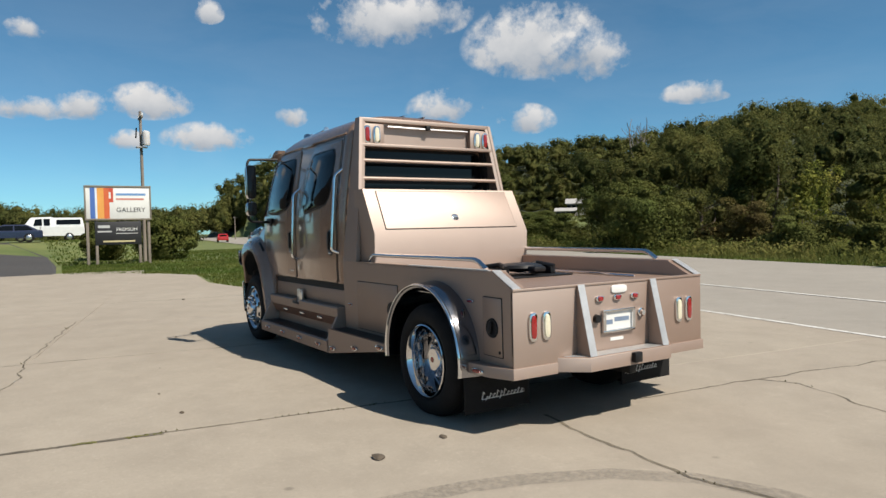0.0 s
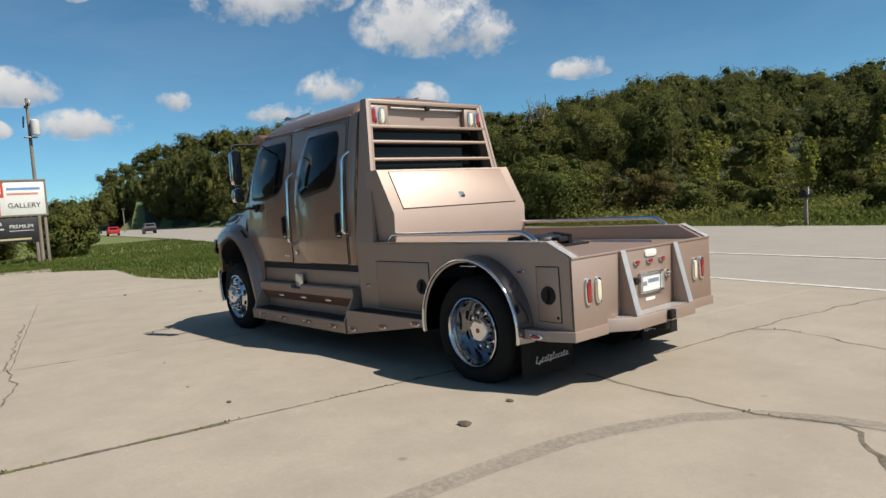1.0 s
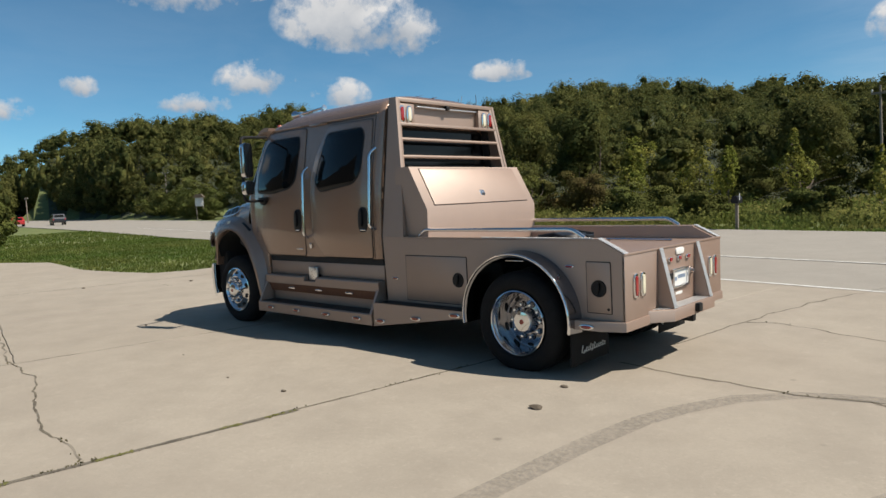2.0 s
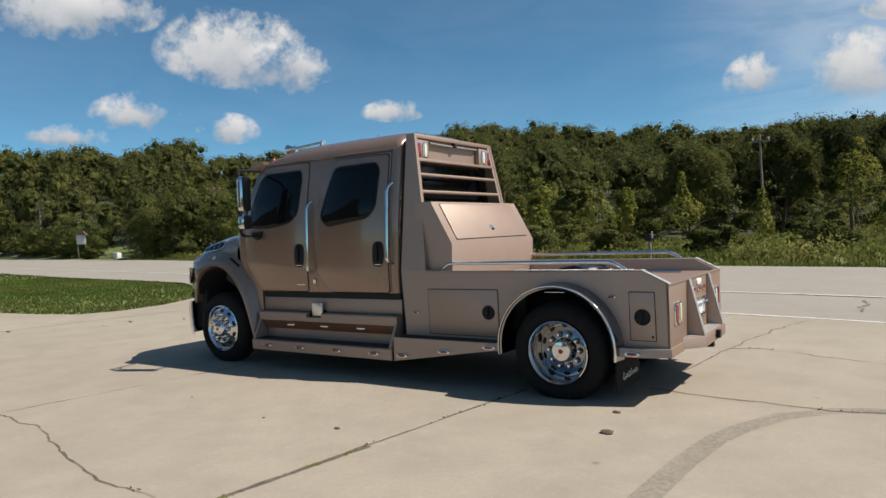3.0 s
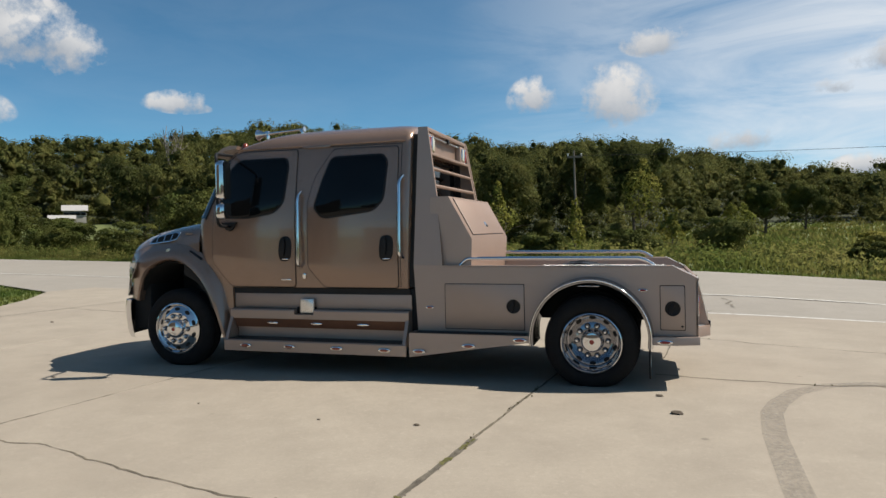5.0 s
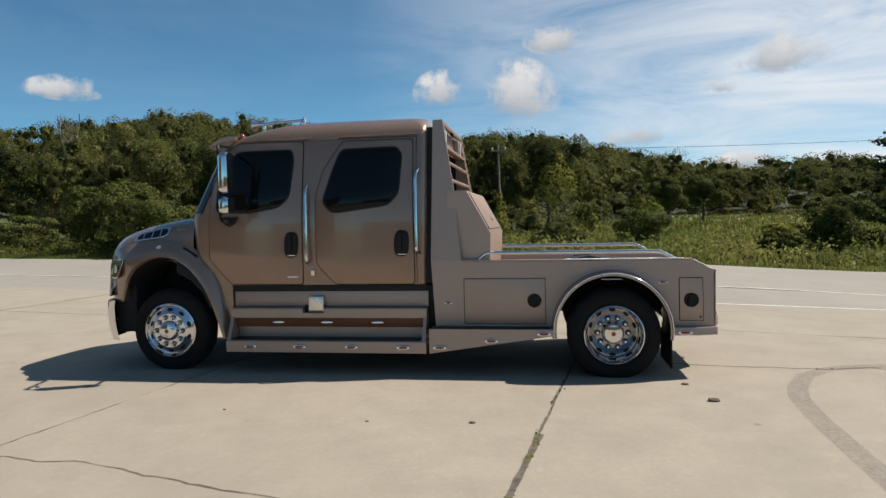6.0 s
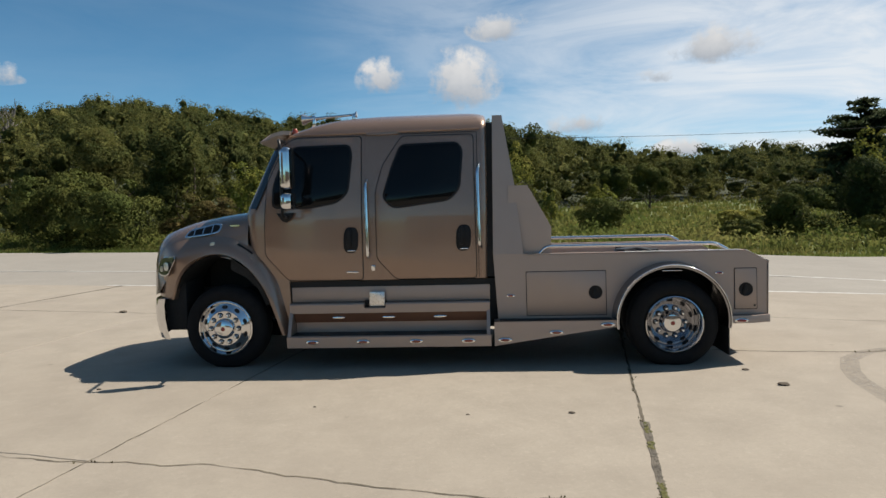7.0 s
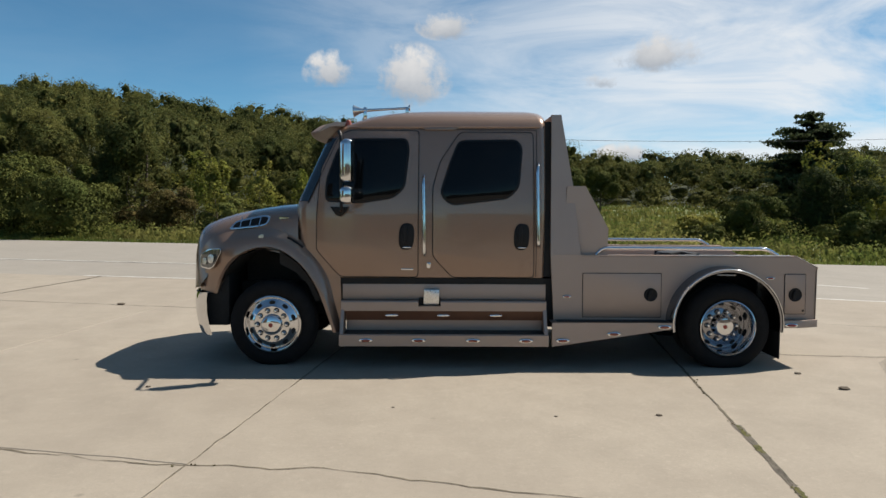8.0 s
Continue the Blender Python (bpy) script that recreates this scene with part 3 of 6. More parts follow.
# dirt and weeds packed in the joints
for c, r0, r1, w in ((1.93, -9.6, 2.95, 0.024), (-1.94, -9.6, 2.95, 0.012)):
    ribbon("joint_dirt", [lot(c, r0), lot(c, -3.34), lot(c, r1)], w, 0.0022, CRACK, pavement, 0.016, step=0.05)
for c0, c1, r0, w in ((-9.68, 1.93, 2.95, 0.018),):
    ribbon("joint_dirt", [lot(c0, r0), lot(c1, r0)], w, 0.0022, CRACK, pavement, 0.06, step=0.06)
patches = []
for k in range(30):
    t = rng_lot.uniform(0, 1)
    x, y = lot(1.93, -9.0 + 11.9 * t)
    n = int(rng_lot.integers(2, 8)) if noise.noise((y * 0.9, 2.0, 0.0)) > -0.05 else 1
    patches += [(x + rng_lot.normal() * 0.012, y + rng_lot.normal() * 0.09, 0.0) for _ in range(n)]
for x, y in ((0.95, -3.42), (-2.3, -2.87), (-5.6, -2.2), (1.3, -3.5), (4.55, 0.42), (3.6, 3.12), (-8.0, 1.55), (-8.2, 1.62)):
    patches += [(x + rng_lot.normal() * 0.10, y + rng_lot.normal() * 0.012, 0.0) for _ in range(4)]
ribbon("tyre_mark", [(3.74, -4.6), (3.71, -3.4), (3.76, -2.4), (3.82, -1.4), (3.90, -0.78), (4.01, -0.42), (4.24, 0.06), (4.58, 0.40), (5.0, 0.56), (5.6, 0.62), (6.6, 0.5), (8.5, 0.0)],
       0.175, 0.004, MARK, pavement, label="curved dark rubber tyre mark")
ribbon("tyre_mark", [(5.0, -4.6), (5.03, -3.0), (5.15, -1.9), (5.5, -1.1), (6.2, -0.5), (7.5, -0.2)], 0.22, 0.004, MARK, pavement, label="curved dark rubber tyre mark")
drive_pts = [(-24.5, -44), (-24.5, -1.4), (-34, -0.9), (-44, -0.9), (-52, -3.0), (-60, -10), (-60, -44)]
drive = raw("driveway", [(x, y, terrain(x, y) + 0.045) for x, y in drive_pts], [tuple(range(len(drive_pts)))], ASPHALT)
tagged(drive, "dark grey asphalt driveway beside the concrete lot", "driveway", kind="structure")


# ---------------------------------------------------------------- plants
rng = np.random.default_rng(7)


def ball_template(level):
    bm = bmesh.new()
    bmesh.ops.create_icosphere(bm, subdivisions=level, radius=1.0)
    v = np.array([p.co[:] for p in bm.verts])
    f = np.array([[q.index for q in p.verts] for p in bm.faces])
    bm.free()
    return v, f


BALL = ball_template(1)
BALL_FINE = ball_template(2)


def leaves(centres, outward, sizes, name, mat, loose=0.6, cores=(), ball=BALL):
    """Leaf sprays as bent leaf-shaped faces that look away from the middle of their crown, round solid balls added as
    dense inner foliage to block light and view (cores: middle and radii).
    """
    c = np.asarray(centres, float)
    m = len(c)
    out = np.asarray(outward, float)
    nrm = out / (np.linalg.norm(out, axis=1)[:, None] + 1e-6) + rng.normal(size=(m, 3)) * loose
    nrm /= np.linalg.norm(nrm, axis=1)[:, None]
    u = np.cross(nrm, rng.normal(size=(m, 3)))
    u /= np.linalg.norm(u, axis=1)[:, None]
    v = np.cross(nrm, u)
    s = np.asarray(sizes, float)[:, None]
    pts = np.stack([c - u * s * 0.60, c + v * s * -0.36 + nrm * s * 0.10, c + u * s * 0.60 - nrm * s * 0.12, c + v * s * 0.38 + nrm * s * 0.06], 1).reshape(-1, 3)
    # leaves take their light as the clump that they sit on does
    face = out / (np.linalg.norm(out, axis=1)[:, None] + 1e-6)
    face = face * 0.8 + nrm * 0.35
    normals = [np.repeat(face / np.linalg.norm(face, axis=1)[:, None], 4, 0)]
    inner_v, inner_f = [], []
    count = m * 4
    for (x, y, z, rx, rz) in cores:
        bump = 1 + 0.22 * rng.normal(size=(len(ball[0]), 1))
        inner_v.append(ball[0] * np.clip(bump, 0.55, 1.15) * (rx, rx, rz) + (x, y, z))
        inner_f.append(ball[1] + count)
        rough = ball[0] + 0.55 * rng.normal(size=ball[0].shape)
        normals.append(rough / np.linalg.norm(rough, axis=1)[:, None])
        count += len(ball[0])
    verts = np.concatenate([pts] + inner_v)
    tri = np.concatenate(inner_f).reshape(-1) if inner_f else np.zeros(0, int)
    loops = np.concatenate([np.arange(m * 4), tri]).astype(np.int32)
    starts = np.concatenate([np.arange(0, m * 4, 4), m * 4 + np.arange(0, len(tri), 3)]).astype(np.int32)
    me = bpy.data.meshes.new(name)
    me.vertices.add(len(verts))
    me.vertices.foreach_set("co", verts.reshape(-1))
    me.loops.add(len(loops))
    me.loops.foreach_set("vertex_index", loops)
    me.polygons.add(len(starts))
    me.polygons.foreach_set("loop_start", starts)
    me.update(calc_edges=True)
    me.shade_smooth()
    me.normals_split_custom_set_from_vertices(np.concatenate(normals))
    me.materials.append(mat)
    return me


def crown(n, rx, rz, lumps=11, ragged=0.0):
    """Points of a billowing crown: lumps set over a rounded body; the way each looks; and the lumps."""
    d0 = rng.normal(size=(lumps, 3))
    d0 /= np.linalg.norm(d0, axis=1)[:, None]
    d0[:, 2] = np.where(d0[:, 2] < -0.5, -d0[:, 2], d0[:, 2])
    cen = d0 * rng.uniform(0.34, 0.66 + ragged, lumps)[:, None]
    cen[0] = (0, 0, 0.1)
    rad = rng.uniform(0.25, 0.42, lumps)
    rad[0] = 0.58
    k = rng.choice(lumps, n, p=rad ** 2 / (rad ** 2).sum())
    d = rng.normal(size=(n, 3)) + cen[k] * 1.1 + (0, 0, 0.25)
    d /= np.linalg.norm(d, axis=1)[:, None]
    r = rad[k] * (1.06 - 0.30 * rng.uniform(0, 1, n))
    p = cen[k] + d * r[:, None]
    cores = [(cen[i, 0] * rx, cen[i, 1] * rx, cen[i, 2] * rz, rad[i] * rx * 0.60, rad[i] * rz * 0.60) for i in range(lumps)]
    return p * (rx, rx, rz), d + 0.25 * p, cores


def build_woods():
    """The wooded hillsides: crowns that fill the slopes up to the ridge."""
    cents, outs, sizes, cores = [], [], [], []
    grid = {}
    # the open hills first, then the gaps of the far slopes
    tries = made = 0
    while tries < 46000:
        tries += 1
        if tries < 32000:
            if made > 1560:
                continue
            a = rng.uniform(-94, 38)
        else:
            a = rng.uniform(-75.6, -63) if tries < 41000 else rng.uniform(-52, -39)
        e = along(WOOD_EDGE, a)
        d = math.sqrt(rng.uniform(e ** 2, (ridge(a) + 17) ** 2))
        x, y = ORIGIN.x + d * math.sin(radians(a)), ORIGIN.y + d * math.cos(radians(a))
        if -4 < y - along(ROAD_NEAR, x) and y < along(ROAD_FAR, x) + 4:
            continue
        gap = (4.9 + 0.012 * d) * (0.74 if d > 175 and a < -39 else 1.0)
        cell = (int(x // 8), int(y // 8))
        near = [q for i in (-1, 0, 1) for j in (-1, 0, 1) for q in grid.get((cell[0] + i, cell[1] + j), ())]
        if any((x - q[0]) ** 2 + (y - q[1]) ** 2 < gap * gap for q in near):
            continue
        grid.setdefault(cell, []).append((x, y))
        z = terrain(x, y)
        crest_wave = 0.55 * noise.noise((a * 0.45, 3.0, 0)) + 0.5 * noise.noise((a * 1.3, 8.0, 0))
        roof = 1.6 + d * math.tan(radians(along(SKYLINE, a) + crest_wave)) + rng.uniform(-2.6, 1.9) * d / 150
        h = min(rng.uniform(8.0, 15.0), roof - z)
        if d < e + 7:
            h = min(h, rng.uniform(4.5, 9.0))
        if h < 3.0:
            continue
        made += 1
        rx = min((4.7 + 0.012 * d) * rng.uniform(0.58, 0.95), h * 0.58)
        rz = min(h * 0.5, rx * rng.uniform(1.15, 1.7))
        n = int(690 * min(2.2, (95 / d) ** 1.5 + 0.40))
        p, o, k = crown(n, rx, rz, int(rng.integers(9, 14)))
        mid = np.array((x, y, z + h - rz * 1.05))
        cents.append(p + mid)
        outs.append(o)
        sizes.append(rng.uniform(0.6, 1.3, n) * (0.08 + d * 0.0015))
        full = 0.64 if d < 165 else 0.85
        cores += [(mid[0] + c[0], mid[1] + c[1], mid[2] + c[2], c[3] * full, c[4] * full) for c in k]
        skirt = int(n * (0.4 if d < e + 22 else 0.15 if d < 165 else 0.3))
        q = rng.normal(size=(skirt, 3))
        q /= np.linalg.norm(q, axis=1)[:, None]
        q *= rng.uniform(0.75, 1.0, (skirt, 1))
        low = max(1.0, h - rz * 1.4)
        cents.append(q * (rx * 0.85, rx * 0.85, low * 0.6) + (x, y, z + low * 0.5))
        outs.append(q)
        sizes.append(rng.uniform(0.6, 1.3, skirt) * (0.09 + d * 0.0016))
        cores.append((x, y, z + low * 0.42, rx * 0.66 * full, low * 0.62 * full))
    # the stand that closes the view where the highway bends away
    for k in range(70):
        a, d = rng.uniform(-83.0, -74.6), rng.uniform(300, 345)
        x, y = ORIGIN.x + d * math.sin(radians(a)), ORIGIN.y + d * math.cos(radians(a))
        h = 1.6 + d * math.tan(radians(rng.uniform(1.7, 2.7)))
        z, rx = terrain(x, y), rng.uniform(4.5, 7.0)
        p, o, q = crown(260, rx, h * 0.5, 12)
        mid = np.array((x, y, z + h * 0.5))
        cents.append(p + mid)
        outs.append(o)
        sizes.append(rng.uniform(0.6, 1.3, 260) * 0.75)
        cores += [(mid[0] + c[0], mid[1] + c[1], mid[2] + c[2], c[3] * 0.9, c[4] * 0.9) for c in q]
    # tall trees at the foot of the slope beyond the highway's bend
    for k in range(150):
        a = rng.uniform(-75.3, -66.5)
        d = min(345.0, along(WOOD_EDGE, a)) + rng.uniform(1, 16)
        x, y = ORIGIN.x + d * math.sin(radians(a)), ORIGIN.y + d * math.cos(radians(a))
        h = 1.6 + d * math.tan(radians(max(3.4, along(SKYLINE, a)) * rng.uniform(0.35, 0.97)))
        rx = rng.uniform(4.0, 6.5)
        p, o, q = crown(320, rx, h * 0.5, 13)
        mid = np.array((x, y, h * 0.5))
        cents.append(p + mid)
        outs.append(o)
        sizes.append(rng.uniform(0.6, 1.3, 320) * 0.6)
        cores += [(mid[0] + c[0], mid[1] + c[1], mid[2] + c[2], c[3] * 0.9, c[4] * 0.9) for c in q]
    me = leaves(np.concatenate(cents), np.concatenate(outs), np.concatenate(sizes), "woods", LEAF_WOOD, 0.42, cores)
    return tagged(new("woods", me), "dense dark green woodland covering the hills", "woods", kind="stuff")


build_woods()


def limb(a, b, r0, r1, bend=0.12, n=6):
    a, b = Vector(a), Vector(b)
    off = Vector(rng.normal(size=3)) * (b - a).length * bend
    pts = [a.lerp(b, k / n) + off * math.sin(math.pi * k / n) for k in range(n + 1)]
    return tube(pts, [r0 + (r1 - r0) * k / n for k in range(n + 1)], 7)


def tree(name, x, y, h, rx, mat, label, leaf=0.2, n=2600, trunk=0.3, base=0.30, category="tree", lumps=13, group="", fill=0.85, ragged=0.12):
    """A tree or shrub: a tapered trunk with limbs and a crown of leaf sprays. base: where the crown begins, as part of its height."""
    z = terrain(x, y)
    top = thing(name, (x, y, z), label, category, group)
    bms = [limb((0, 0, -0.2), (rng.normal() * 0.05 * h, rng.normal() * 0.05 * h, h * 0.72), trunk * 0.5, trunk * 0.14, 0.04)]
    for k in range(7):
        t = 2 * math.pi * (k + rng.uniform(0, 0.6)) / 7
        z0 = h * rng.uniform(max(0.06, base * 0.7), 0.55)
        bms.append(limb((0, 0, z0), (math.cos(t) * rx * 0.75, math.sin(t) * rx * 0.75, z0 + h * rng.uniform(0.1, 0.3)), trunk * 0.2, trunk * 0.05))
    stem = part("trunk", bms[0], BARK, top)
    for bm in bms[1:]:
        part("limb", bm, BARK, stem)
    half = h * (1 - base) / 2
    p, o, k = crown(n, rx, half, lumps, ragged)
    p[:, 2] = np.clip(p[:, 2] + h - half, 0.05, None)
    k = [(a, b, max(0.3, c + h - half), r * fill, q * fill) for a, b, c, r, q in k]
    if name == "sapling":
        # a narrow top over a broad foot
        p[:, :2] *= (1.0 - 0.12 * p[:, 2:] / h) * (0.85 + 0.28 * np.sin(7.0 * p[:, 2:] / h + x))
        k = [(a * 0.6, b * 0.6, c, r * 0.7, q * 0.8) for a, b, c, r, q in k]
    if category == "shrub":
        # foliage down to the ground
        m = int(n * 0.4)
        q = rng.normal(size=(m, 3))
        q /= np.linalg.norm(q, axis=1)[:, None]
        low = q * rng.uniform(0.8, 1.06, (m, 1)) * (rx * 0.78, rx * 0.78, h * 0.40) + (0, 0, h * 0.34)
        low[:, 2] = np.clip(low[:, 2], 0.04, None)
        p, o, n = np.concatenate([p, low]), np.concatenate([o, q]), n + m
        k.append((0, 0, h * 0.34, rx * 0.66 * fill, h * 0.33))
    me = leaves(p, o, rng.uniform(0.6, 1.35, n) * leaf, "crown", mat, 0.45, k, BALL_FINE)
    c = new("crown", me)
    c.parent = top
    return top


# shrubs along the far verge: x, y, height, radius, leaves, kind
SHRUBS = [(-19.2, 27.6, 3.4, 2.5, LEAF_BUSH, "dense green shrub on the road verge"), (-23.5, 30.0, 4.4, 2.6, LEAF_BUSH, "tall light green shrub on the road verge"),
          (-26.0, 34.0, 4.0, 3.6, LEAF_BUSH, "dense green shrub on the road verge"), (-63.0, 57.5, 3.0, 3.4, LEAF_BUSH, "broad light green shrub beside the highway"), (-57.0, 52.5, 2.6, 3.0, LEAF_BUSH, "broad light green shrub beside the highway"),
          (-16.0, 31.5, 2.6, 1.9, LEAF_RUST, "reddish brown shrub among green bushes"),
          (-11.0, 28.5, 1.7, 1.6, LEAF_BUSH, "low green shrub in long grass"), (-65.1, 40.8, 6.6, 4.2, LEAF_BUSH, "broad light green shrub beside the highway"),
          (-61.0, 43.0, 7.3, 4.0, LEAF_BUSH, "broad light green shrub beside the highway"), (-55.0, 43.0, 6.2, 3.8, LEAF_BUSH, "broad light green shrub beside the highway"),
          (-45.0, 39.0, 2.7, 2.8, LEAF_BUSH, "broad light green shrub beside the highway"), (-95.0, 47.5, 5.0, 3.6, LEAF_BUSH, "broad light green shrub beside the highway"),
          (-90.0, 47.0, 4.4, 3.2, LEAF_BUSH, "broad light green shrub beside the highway"), (-82.3, 42.9, 1.5, 1.3, LEAF_BUSH, "low green shrub in long grass"), (-100.0, 49.5, 4.2, 3.6, LEAF_BUSH, "broad light green shrub beside the highway"), (-108.0, 51.5, 4.6, 4.0, LEAF_BUSH, "broad light green shrub beside the highway"),
          (-118.0, 54.0, 4.4, 4.4, LEAF_BUSH, "broad light green shrub beside the highway"), (-32.5, 33.5, 2.1, 2.0, LEAF_BUSH, "dense green shrub on the road verge"),
          (15.6, 28.6, 2.4, 1.6, LEAF_BUSH, "low green shrub in long grass"), (14.0, 31.5, 1.3, 1.3, LEAF_YELLOW, "yellow-green shrub in the meadow"),
          (20.5, 30.5, 4.6, 2.2, LEAF_DARK, "dark green shrub in the meadow"), (7.0, 34.0, 2.2, 1.7, LEAF_BUSH, "low green shrub in long grass"),
          (18.2, 23.0, 1.6, 1.6, LEAF_BUSH, "low green shrub in long grass"), (12.0, 24.5, 1.1, 1.0, LEAF_BUSH, "low green shrub in long grass"),
          (-2.0, 27.0, 1.3, 1.2, LEAF_BUSH, "low green shrub in long grass"), (-6.5, 26.0, 1.4, 1.2, LEAF_BUSH, "low green shrub in long grass"),
          (2.2, 30.0, 1.5, 1.3, LEAF_BUSH, "low green shrub in long grass"), (24.0, 33.0, 5.0, 2.4, LEAF_YELLOW, "yellow-green shrub in the meadow")]
SAPLINGS = [(-8.4, 47.0, 4.6, 1.35), (-9.6, 37.8, 4.1, 0.8), (2.9, 53.0, 6.6, 1.9), (10.3, 56.0, 3.3, 1.5), (-1.1, 35.7, 3.2, 0.7), (-13.5, 33.0, 4.0, 1.3),
            (-14.0, 44.0, 5.0, 1.7), (-18.0, 42.0, 5.4, 1.9), (26.5, 40.0, 6.0, 2.0), (4.6, 41.0, 2.4, 0.7)]
WOOD_TREES = [(-24.0, 46.0, 9.0, 3.6, LEAF_WOOD), (-34.0, 52.0, 10.0, 4.2, LEAF_WOOD), (-10.0, 56.0, 9.0, 3.6, LEAF_WOOD), (2.0, 60.0, 10.0, 3.6, LEAF_WOOD), (-3.6, 62.0, 9.6, 3.8, LEAF_WOOD),
              (-50.0, 56.0, 10.5, 4.2, LEAF_WOOD), (-82.0, 62.0, 11.5, 5.0, LEAF_WOOD), (31.0, 52.0, 6.5, 3.0, LEAF_WOOD), (16.0, 78.0, 6.0, 2.6, LEAF_BUSH), (23.0, 92.0, 7.0, 3.0, LEAF_BUSH)]
for x, y, h, r, mat, label in SHRUBS:
    tree("shrub", x, y, h, r, mat, label, 0.11 if h < 3 else 0.13, int(2200 + 1500 * r), 0.12, 0.04, "shrub", 17, "verge shrubs", 0.62, 0.5)
for x, y, h, r in SAPLINGS:
    tree("sapling", x, y, h, r, LEAF_YELLOW, "slender yellow-green sapling in long grass", 0.16, int(420 + 520 * r), 0.10, 0.06, "tree", 17, "meadow saplings", 0.3, 0.5)
for x, y, h, r, mat in WOOD_TREES:
    tree("broadleaf_tree", x, y, h, r, mat, "dark green broadleaf tree at the wood's edge", 0.20, 7000, 0.36, 0.08, "tree", 18, "woodland edge trees", 0.70, 0.30)


def pine(x, y, h):
    z = terrain(x, y)
    top = thing("pine_tree", (x, y, z), "tall dark green pine standing beyond the meadow", "tree")
    bms = [limb((0, 0, -0.2), (0.1, 0, h), 0.22, 0.03, 0.01, 10)]
    cents, outs = [], []
    for k in range(110):
        f = rng.uniform(0.08, 0.99)
        reach = (0.50 * h * (1 - f) ** 0.62 + 0.2) * rng.uniform(0.65, 1.1)
        t = rng.uniform(0, 2 * math.pi)
        tip = Vector((math.cos(t) * reach, math.sin(t) * reach, h * f + reach * rng.uniform(0.0, 0.35)))
        bms.append(limb((0, 0, h * f), tip, 0.05, 0.012, 0.05, 4))
        m = int(40 + 90 * reach)
        q = rng.uniform(0.25, 1.05, m)
        p = np.outer(q, np.array(tip) - (0, 0, h * f)) + (0, 0, h * f) + rng.normal(size=(m, 3)) * (0.15 * reach + 0.08, 0.15 * reach + 0.08, 0.07)
        cents.append(p)
        outs.append(rng.normal(size=(m, 3)) * 0.5 + (0, 0, 1) + (p - (0, 0, h * 0.4)) * 0.3)
    part("trunk", join(*bms), BARK, top)
    p = np.concatenate(cents)
    c = new("crown", leaves(p, np.concatenate(outs), rng.uniform(0.6, 1.3, len(p)) * 0.26, "crown", LEAF_PINE, 0.9))
    c.parent = top


pine(29.3, 48.0, 9.4)


def dead_tree(x, y, h, z):
    top = thing("dead_tree", (x, y, z), "bare grey dead tree rising out of the woods", "tree")
    bms = [limb((0, 0, 0), (0.2, 0, h * 0.80), 0.28, 0.07, 0.02)]
    for k in range(9):
        # upright limbs with twigs
        f = rng.uniform(0.50, 0.72)
        t = 2 * math.pi * k / 9 + rng.uniform(0, 0.5)
        reach = h * rng.uniform(0.05, 0.13)
        tip = Vector((0.2 + math.cos(t) * reach, math.sin(t) * reach, h * rng.uniform(0.86, 1.0)))
        base = Vector((0.15, 0, h * f))
        bms.append(limb(base, tip, 0.10, 0.025, 0.10))
        for j in range(3):
            p = base.lerp(tip, rng.uniform(0.35, 0.85))
            off = Vector((rng.normal() * 0.7, rng.normal() * 0.7, rng.uniform(0.5, 1.5)))
            bms.append(limb(p, p + off, 0.035, 0.015, 0.1, 4))
    part("trunk", join(*bms), DEAD_WOOD, top)


dead_tree(-48.9, 60.0, 13.6, terrain(-48.9, 60.0))


def tufts(points, heights, widths, name, mat, label, blades=4):
    """Grass and weeds: thin bent blades that stand in tufts."""
    p = np.repeat(np.asarray(points, float), blades, 0)
    h = np.repeat(np.asarray(heights, float), blades) * rng.uniform(0.5, 1.15, len(p))
    w = np.repeat(np.asarray(widths, float), blades)
    t = rng.uniform(0, 2 * math.pi, len(p))
    dirs = np.stack([np.cos(t), np.sin(t), np.zeros(len(p))], 1)
    p = p + dirs * rng.uniform(0, 1, len(p))[:, None] * h[:, None] * 0.35
    t2 = rng.uniform(0, 2 * math.pi, len(p))
    side = np.stack([np.cos(t2), np.sin(t2), np.zeros(len(p))], 1) * w[:, None] * 0.5
    bend = dirs * (h * rng.uniform(0.1, 0.5, len(p)))[:, None]
    up = np.array((0, 0, 1.0))
    a, b = p - side, p + side
    c = p + side * 0.8 + up * (h * 0.6)[:, None] + bend * 0.4
    d = p - side * 0.8 + up * (h * 0.6)[:, None] + bend * 0.4
    e = p + up * h[:, None] + bend
    m = len(p)
    verts = np.stack([a, b, c, d, e], 1).reshape(-1)
    me = bpy.data.meshes.new(name)
    me.vertices.add(m * 5)
    me.vertices.foreach_set("co", verts)
    loops = (np.arange(m)[:, None] * 5 + np.array((0, 1, 2, 3, 3, 2, 4))).reshape(-1).astype(np.int32)
    me.loops.add(len(loops))
    me.loops.foreach_set("vertex_index", loops)
    me.polygons.add(m * 2)
    starts = (np.arange(m)[:, None] * 7 + np.array((0, 4))).reshape(-1).astype(np.int32)
    me.polygons.foreach_set("loop_start", starts)
    me.update(calc_edges=True)
    me.materials.append(mat)
    return tagged(new(name, me), label, "grass", kind="stuff")


def far_edge(x):
    return along([(-300, 84), (-206, 69.5), (-61, 36.0), (-31, 27.3), (-18, 23.8), (-5, 20.6), (4, 18.4), (12, 16.6), (46, 9.0), (90, 0.0)], x)


